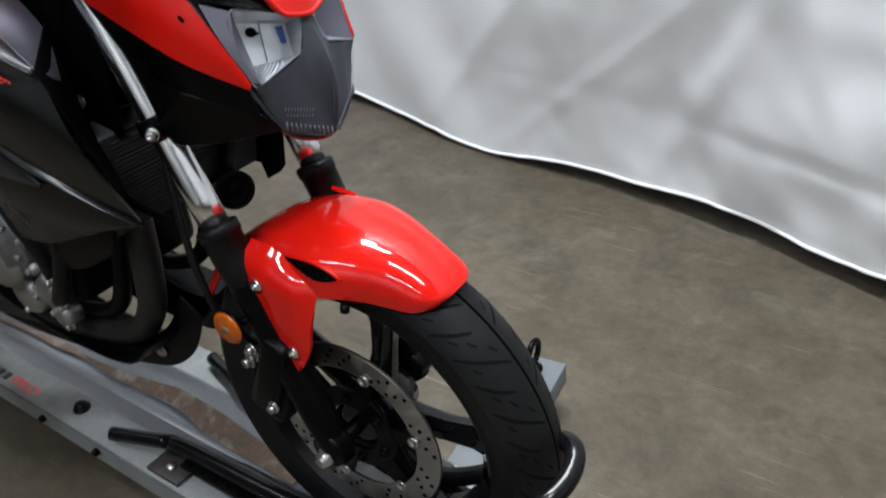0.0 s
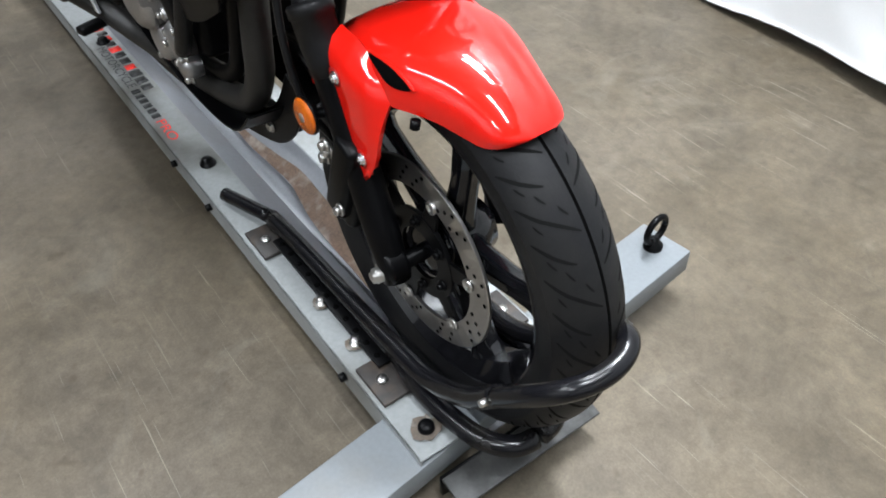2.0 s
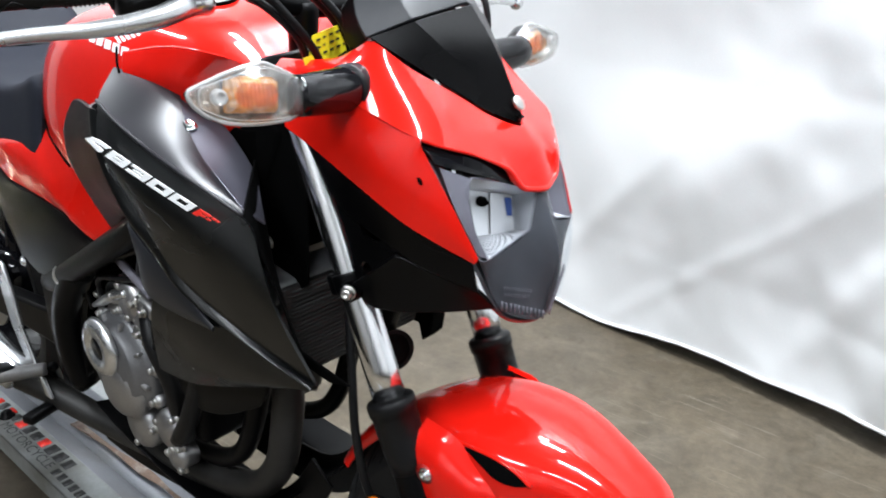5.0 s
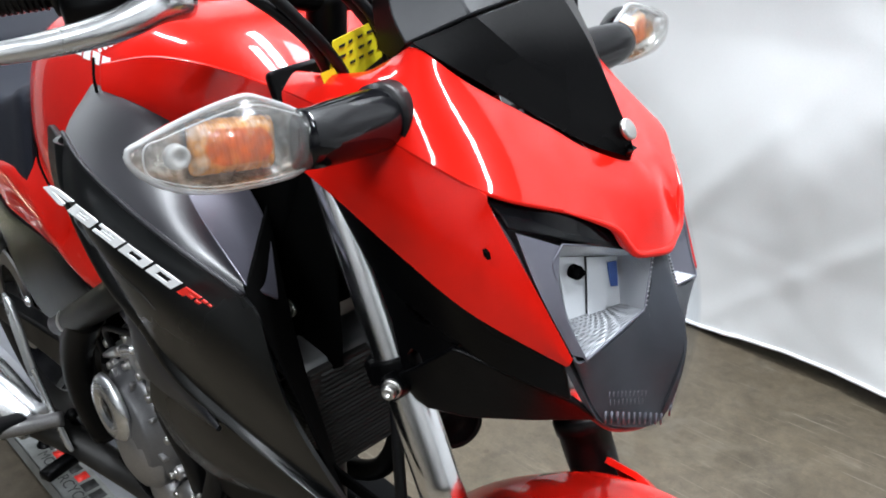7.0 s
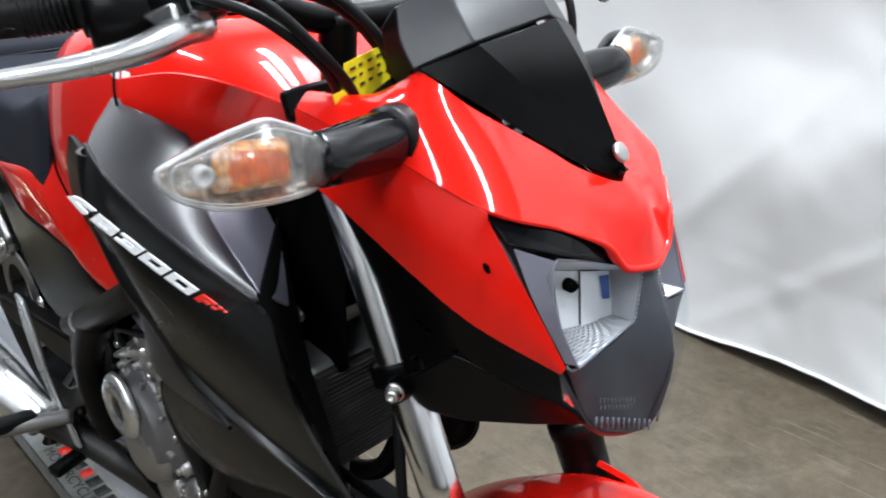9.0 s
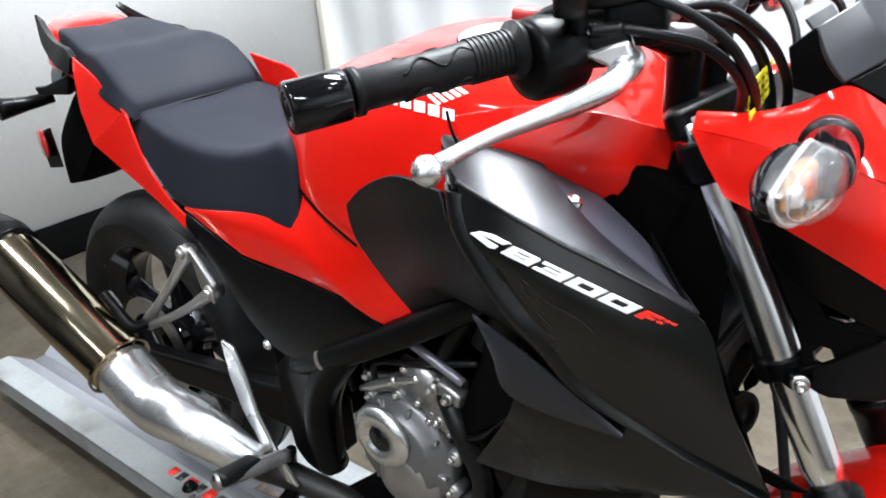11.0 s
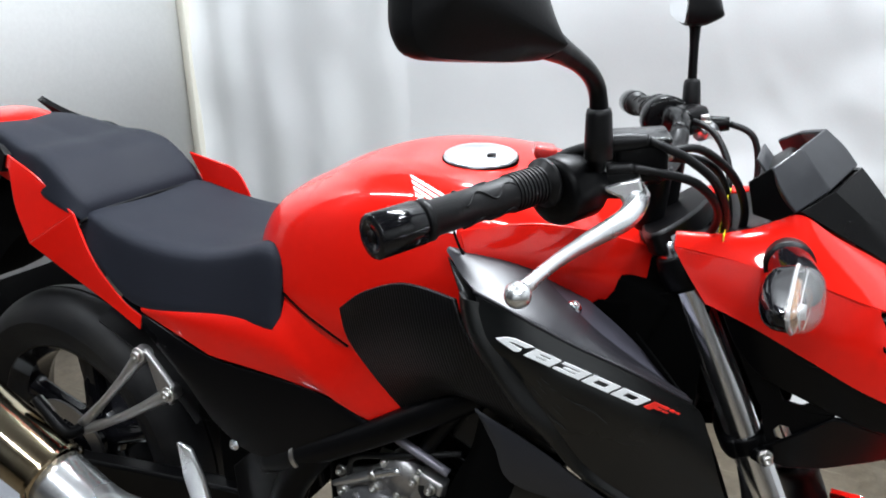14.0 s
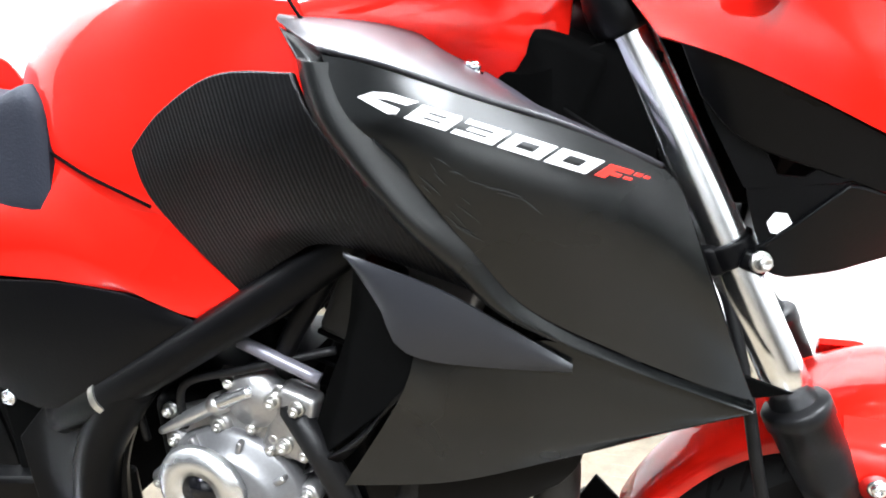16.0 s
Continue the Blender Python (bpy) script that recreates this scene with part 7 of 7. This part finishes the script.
# ---- the wheel chock trolley ----
def trolley():
    top = 0.082
    deck = thing("wheel_dolly", "low grey steel motorcycle dolly with a black wheel chock", "motorcycle dolly", (0.5, 0, FLOOR))

    def put(name, bm, mat, label="", bevel=0.0, parent=None, **more):
        ob = part(name, bm, mat, None, label, bevel, **more)
        ob.parent = parent or deck
        ob.location -= deck.location if parent is None else V((0, 0, 0))
        return ob

    for s in (-1, 1):
        y0, y1, y2, y3 = -0.150 * -s, -0.075 * -s, -0.018 * -s, 0.0
        rows = [[(-0.95, y0, top - 0.05), (1.508, y0, top - 0.05)], [(-0.95, y0, top), (1.508, y0, top)], [(-0.95, y1, top), (1.508, y1, top)], [(-0.95, y2, top - 0.045), (1.508, y2, top - 0.045)]]
        for a, b, nm in ((0, 1, "rail_flange"), (1, 2, "rail_plate"), (2, 3, "trough_side")):
            put(nm, band([rows[a], rows[b]], 0.004, ((0, 0, 1) if a else (0, s, 0)), nu=3, nv=3, straight=True), TROUGH if a == 2 else DECK, "grey painted steel plate" if a == 1 else "", 0.0015)
    put("trough_floor", box((2.45, 0.05, 0.005), pose(0.28, 0, top - 0.0475)), TROUGH)
    torn = random.Random(8)
    left = [(x, y + torn.uniform(-0.004, 0.004), 0.046) for x, y in ((0.10, -0.004), (0.25, 0.004), (0.38, 0.010), (0.474, 0.014), (0.60, 0.012), (0.70, 0.015), (0.794, 0.012), (0.90, 0.000), (0.981, -0.010), (1.08, -0.010), (1.15, -0.012))]
    right = [(x, y + torn.uniform(-0.006, 0.006), 0.044 + 0.79 * max(y - 0.018, 0)) for x, y in ((0.10, 0.016), (0.25, 0.020), (0.40, 0.024), (0.50, 0.026), (0.60, 0.030), (0.70, 0.040), (0.786, 0.047), (0.86, 0.044), (0.931, 0.036), (1.05, 0.030), (1.15, 0.022))]
    put("rust_strip", band([left, right], 0.003, (0, 0, 1), nu=90, nv=6), RUST, "torn rusty strip in the trough")
    put("cross_plate", box((0.105, 1.24, 0.006), pose(1.457, -0.13, top - 0.016, 0, 0, 6.3)), CROSS, "grey painted cross plate", 0.002)
    put("cross_flange", box((0.006, 1.24, 0.045), pose(1.5062, -0.1246, top - 0.0385, 0, 0, 6.3)), CROSS, "", 0.002)
    put("front_flange", box((0.052, 0.270, 0.006), pose(1.548, 0.010, top - 0.058, 0, 12, 0)), WORNPLATE, "scuffed dark steel front plate", 0.002)
    put("front_web", box((0.006, 0.270, 0.045), pose(1.520, 0.010, top - 0.075)), BLACK)
    eye = thing("eye_bolt", "black lifting eye bolt screwed to the dolly's cross plate", "eye bolt", (1.391, 0.446, top - 0.013))
    part("shank", lathe([(0, 0.018), (0.006, 0.018), (0.010, 0.010), (0.022, 0.008)], (0, 0, 0), (0, 0, 1), 20), BLACK, eye)
    loop = [(0, math.cos(a) * 0.026, 0.042 + math.sin(a) * 0.026) for a in [2 * math.pi * k / 16 for k in range(16)]]
    ob = part("eye", tube(loop, 0.0062, 40, 12, closed=True), BLACK, eye)
    ob.rotation_euler = (0, 0, 0.1)
    for x, y in ((0.670, -0.105), (1.469, -0.112), (0.02, -0.11), (1.469, 0.112), (0.67, 0.105)):
        b = put("deck_bolt", lathe([(0, 0.017), (0.003, 0.017), (0.004, 0.013), (0.012, 0.012), (0.015, 0.009), (0.016, 0.002)], (x, y, top), (0, 0, 1), 22), BLACK, "black domed deck bolt")
    for x, y, r in ((1.469, -0.112, 0.024), (1.27, -0.114, 0.017), (1.16, -0.114, 0.015)):
        rim = [(x + math.cos(a) * r * torn.uniform(0.75, 1.15), y + math.sin(a) * r * torn.uniform(0.75, 1.1), top + 0.0042) for a in [2 * math.pi * k / 18 for k in range(18)]]
        put("rust_stain", plate(rim, 0.0006, (0, 0, 1)), STAIN, "brown rust stain")
    for x in (0.60, 0.78, 1.30):
        put("edge_bolt", lathe([(0, 0.008), (0.010, 0.007), (0.011, 0.002)], (x, -0.152, top - 0.018), (0, -1, 0), 12), BLACK)
    # the maker's line as plain bars, and the words below it
    rng = random.Random(4)
    x = -0.07
    while x < 0.31:
        w = rng.uniform(0.020, 0.030)
        put("lettering_bar", box((w, 0.030 * rng.uniform(0.75, 0.95), 0.0006), pose(x + w / 2, -0.098, top + 0.0006, 0, 0, rng.uniform(-4, 4))), REDDECAL if rng.random() < 0.3 else BLACKINK)
        x += w + 0.010
    words = (("MOTORCYCLE", 0.045, 0.235, BLACKINK), ("PRO", 0.455, 0.090, REDDECAL))
    for text, x0, wide, mat in words:
        put("lettering", written(text, wide, 0.021, pose(x0, -0.136, top + 0.0007)), mat)
    x = 0.295
    for k in range(6):
        put("lettering_bar", box((0.017, 0.019, 0.0006), pose(x + 0.009, -0.1265, top + 0.0006)), BLACKINK)
        x += 0.0255
    # chock: two long arms, feet with slotted plates, and a hoop round the tyre
    chock = thing("wheel_chock", "black tubular steel wheel chock bolted to the dolly", "wheel chock", (1.2, 0, top))

    def cput(name, bm, mat, label="", bevel=0.0):
        ob = part(name, bm, mat, chock, label, bevel)
        ob.location = -chock.location
        return ob

    for s in (-1, 1):
        def c(x, y, z):
            return (x, y * -s, z)
        cput("chock_handle", tube([c(0.805, -0.124, top + 0.016), c(0.93, -0.088, top + 0.026)], 0.0135, 10, 18, True), CHOCK, "gloss black tube handle")
        cput("chock_arm", tube([c(0.93, -0.086, top + 0.024), c(1.02, -0.084, top + 0.030), c(1.20, -0.082, top + 0.036), c(1.36, -0.080, top + 0.045), c(1.44, -0.080, top + 0.06), c(1.53, -0.082, 0.205), c(1.592, -0.080, 0.275)], 0.015, 44, 18), CHOCK, "black bent chock tube")
        cput("chock_lower_arm", tube([c(1.34, -0.075, top + 0.02), c(1.43, -0.085, top + 0.022), c(1.53, -0.070, top + 0.022), c(1.575, -0.04, top + 0.022), c(1.585, -0.005, top + 0.022)], 0.016, 30, 18), CHOCK)
        cput("chock_strip", box((0.36, 0.022, 0.006), pose(1.16, -0.100 * -s, top + 0.012, 0, 0, 0)), BLACK, "black perforated strip", 0.001)
        # The holes' dark insides are near-black discs laid on the strip.
        for k in range(11):
            cput("strip_hole", lathe([(0, 0.005), (0.0005, 0.005)], c(1.00 + k * 0.032, -0.101, top + 0.0152), (0, 0, 1), 10), VOID)
        for x in (1.16, 1.27):
            cput("chock_bolt", lathe([(0, 0.011), (0.003, 0.011), (0.003, 0.008), (0.011, 0.008), (0.012, 0.003)], c(x, -0.112, top + 0.004), (0, 0, 1), 6), STEEL, "worn steel bolt")
        for x in (0.965, 1.36):
            cput("chock_foot", box((0.085, 0.058, 0.008), pose(x, -0.112 * -s, top + 0.005)), FOOTPLATE, "worn brown-black foot plate", 0.002)
            cput("foot_bolt", lathe([(0, 0.010), (0.004, 0.009), (0.005, 0.002)], c(x, -0.118, top + 0.009), (0, 0, 1), 8), STEEL)
    hoop = [(1.592, -0.084, 0.275), (1.640, -0.080, 0.328), (1.676, -0.060, 0.360), (1.690, -0.026, 0.368), (1.690, 0.008, 0.374), (1.676, 0.034, 0.376), (1.640, 0.060, 0.345), (1.592, 0.076, 0.275)]
    cput("chock_hoop", tube(hoop, 0.0135, 46, 18), CHOCK, "black hoop in front of the tyre")
    cput("hoop_pin", lathe([(0, 0.005), (0.012, 0.005), (0.013, 0.001)], (1.585, -0.093, 0.268), (0, -1, 0.2), 10), STEEL)


trolley()


# ---- small things ----
def decals():
    """The slanted blocks of the model lettering on the shroud, and the tank badges."""
    start, end = V((0.968, -0.2515, 0.924)), V((1.140, -0.2125, 0.858))
    along = (end - start).normalized()
    up = V((0.28, 0.15, 0.92))
    up = (up - along * up.dot(along)).normalized()
    out = along.cross(up)
    out = out if out.y < 0 else -out
    size = (end - start).length
    strokes = {
        0: [((-0.155, 0.35), (-0.01, 0.87), (0.31, 1.08), (0.99, 1.08), (0.87, 0.70), (0.39, 0.68), (0.15, 0.55)), ((-0.155, 0.35), (0.15, 0.55), (0.845, 0.40), (0.89, 0.10), (0.747, -0.05))],
        1: [((0.0, 0.0), (0.3, 1.0)), ((0.0, 0.0), (1.0, 0.28)), ((0.0, 0.4), (0.95, 0.6)), ((0.0, 0.75), (0.95, 1.0)), ((0.72, 0.0), (1.0, 0.9))],
        2: [((0.0, 0.0), (1.0, 0.28)), ((0.2, 0.4), (1.0, 0.6)), ((0.0, 0.75), (1.0, 1.0)), ((0.72, 0.0), (1.0, 1.0))],
        3: [((0.0, 0.0), (0.28, 1.0)), ((0.72, 0.0), (1.0, 1.0)), ((0.0, 0.0), (1.0, 0.28)), ((0.0, 0.75), (1.0, 1.0))],
        4: [((0.0, 0.0), (0.28, 1.0)), ((0.72, 0.0), (1.0, 1.0)), ((0.0, 0.0), (1.0, 0.28)), ((0.0, 0.75), (1.0, 1.0))],
        5: [((0.06, 0.10), (0.30, 0.95)), ((0.06, 0.70), (0.62, 0.95)), ((0.70, 0.72), (0.86, 0.92)), ((0.92, 0.74), (1.04, 0.90)), ((0.06, 0.36), (0.52, 0.56)), ((0.60, 0.38), (0.78, 0.54))],
    }
    high = 0.0112
    for side in (-1, 1):
        for g, bars in strokes.items():
            w = size / 6 * 0.84
            for bar in bars:
                (a0, b0), (a1, b1) = bar[:2]
                pts = []
                for a, b in bar if len(bar) > 2 else ((a0, b0), (a1, b0), (a1, b1), (a0, b1)):
                    f = (g / 6 + a * 0.150) * 0.965
                    bow = 0.0018 * math.sin(math.pi * min(f, 1))
                    p = start + along * (f * size + (b - 0.6) * 0.009) + up * ((b - 0.55) * high + 0.004) + out * (0.0035 + bow)
                    pts.append((p.x, p.y if side < 0 else -p.y, p.z))
                part("lettering", plate(pts, 0.0012, out if side < 0 else (out.x, -out.y, out.z)), REDDECAL if g == 5 else WHITEPAINT, BIKE)


def tank_marks():
    """White badge on the tank: a fan of slanting stripes over a row of plain bars."""
    ob = bpy.data.objects["fuel_tank"]
    tree = BVHTree.FromPolygons([v.co for v in ob.data.vertices], [tuple(f.vertices) for f in ob.data.polygons])
    way = V((-0.43, 0.79, -0.27)).normalized()

    def lay(x, z, side):
        at = V((x, -0.13, z))
        hit, normal, _, _ = tree.ray_cast(at - way * 0.3, way)
        hit = (hit or at) - way * 0.0012
        return V((hit.x, hit.y if side < 0 else -hit.y, hit.z))

    def ribbon(a, b, side):
        bm = bmesh.new()
        n = 10
        rows = []
        for k in range(n + 1):
            f = k / n
            p, q = V(a[0]).lerp(V(a[1]), f), V(b[0]).lerp(V(b[1]), f)
            rows.append([bm.verts.new(lay(p.x, p.y, side)), bm.verts.new(lay(q.x, q.y, side))])
        for r, t in zip(rows, rows[1:]):
            bm.faces.new((r[0], r[1], t[1], t[0]))
        part("tank_stripe", bm, WHITEPAINT, ob, "white badge stripe")

    for side in (-1,):
        tip, foot = V((0.797, 1.052)), V((0.808, 1.014))
        end, low = V((0.874, 1.016)), V((0.832, 0.998))
        for k in range(5):
            f, g = k / 5, (k + 0.62) / 5
            ribbon((tip.lerp(foot, f), end.lerp(low, f)), (tip.lerp(foot, g), end.lerp(low, g)), side)
        for k in range(5):
            x = 0.766 + k * 0.0190
            z = 1.001 - k * 0.0024
            ribbon(((x, z - 0.006), (x, z + 0.006)), ((x + 0.015, z - 0.007), (x + 0.015, z + 0.005)), side)


def tag():
    card = thing("paper_tag", "yellow handwritten paper tag hanging by the instruments", "paper tag", (1.140, -0.070, 1.028))
    rows = [(-0.022, 0.008), (0.027, 0.020), (0.023, -0.010), (-0.002, -0.021), (-0.027, -0.014)]
    part("card", plate([(0.010 * (y + 0.02), y, z) for y, z in rows], 0.0008, (1, -0.05, 0)), YELLOW, card)
    flap = [(-0.028, -0.012), (-0.016, -0.010), (-0.010, -0.020), (-0.022, -0.030)]
    part("flap", plate([(0.006, y - 0.012, z) for y, z in flap], 0.0008, (1, -0.05, 0)), YELLOW, card)
    rng = random.Random(6)
    for k in range(5):
        y = -0.018 + k * 0.009
        for j in range(3):
            z = 0.004 + k * 0.0022 - j * 0.0075
            w = rng.uniform(0.003, 0.006)
            part("writing_bar", plate([(0.0018, y, z), (0.0018, y + w, z + 0.0012), (0.0018, y + w, z - 0.0008), (0.0018, y, z - 0.0020)], 0.0004, (1, 0, 0)), BLACKINK, card)


def scratches():
    """Fine pale scuffs fanning out over the satin shroud."""
    ob = next(o for o in bpy.data.objects if o.name.startswith("shroud_face") and sum(v.co.y for v in o.data.vertices) < 0)
    tree = BVHTree.FromPolygons([v.co for v in ob.data.vertices], [tuple(f.vertices) for f in ob.data.polygons])
    rng = random.Random(14)
    for k in range(20):
        x, z, a = rng.uniform(0.985, 1.060), rng.uniform(0.835, 0.890), rng.uniform(0.2, 1.1)
        size, wide = rng.uniform(0.006, 0.020), rng.uniform(0.0003, 0.0008)
        pts = []
        for u, w in ((0, 0), (0.5, 1), (1, 0), (0.5, -1)):
            hit = tree.ray_cast(V((x + size * u * math.cos(a) - wide * w * math.sin(a), -0.5, z - size * u * math.sin(a) - wide * w * math.cos(a))), V((0, 1, 0)))[0]
            if hit:
                pts.append(hit + V((0, -0.0006, 0)))
        if len(pts) == 4:
            part("scratch", plate(pts, 0.0004, (0, -1, 0)), SCUFF, ob)


decals()
scratches()
tag()
tank_marks()
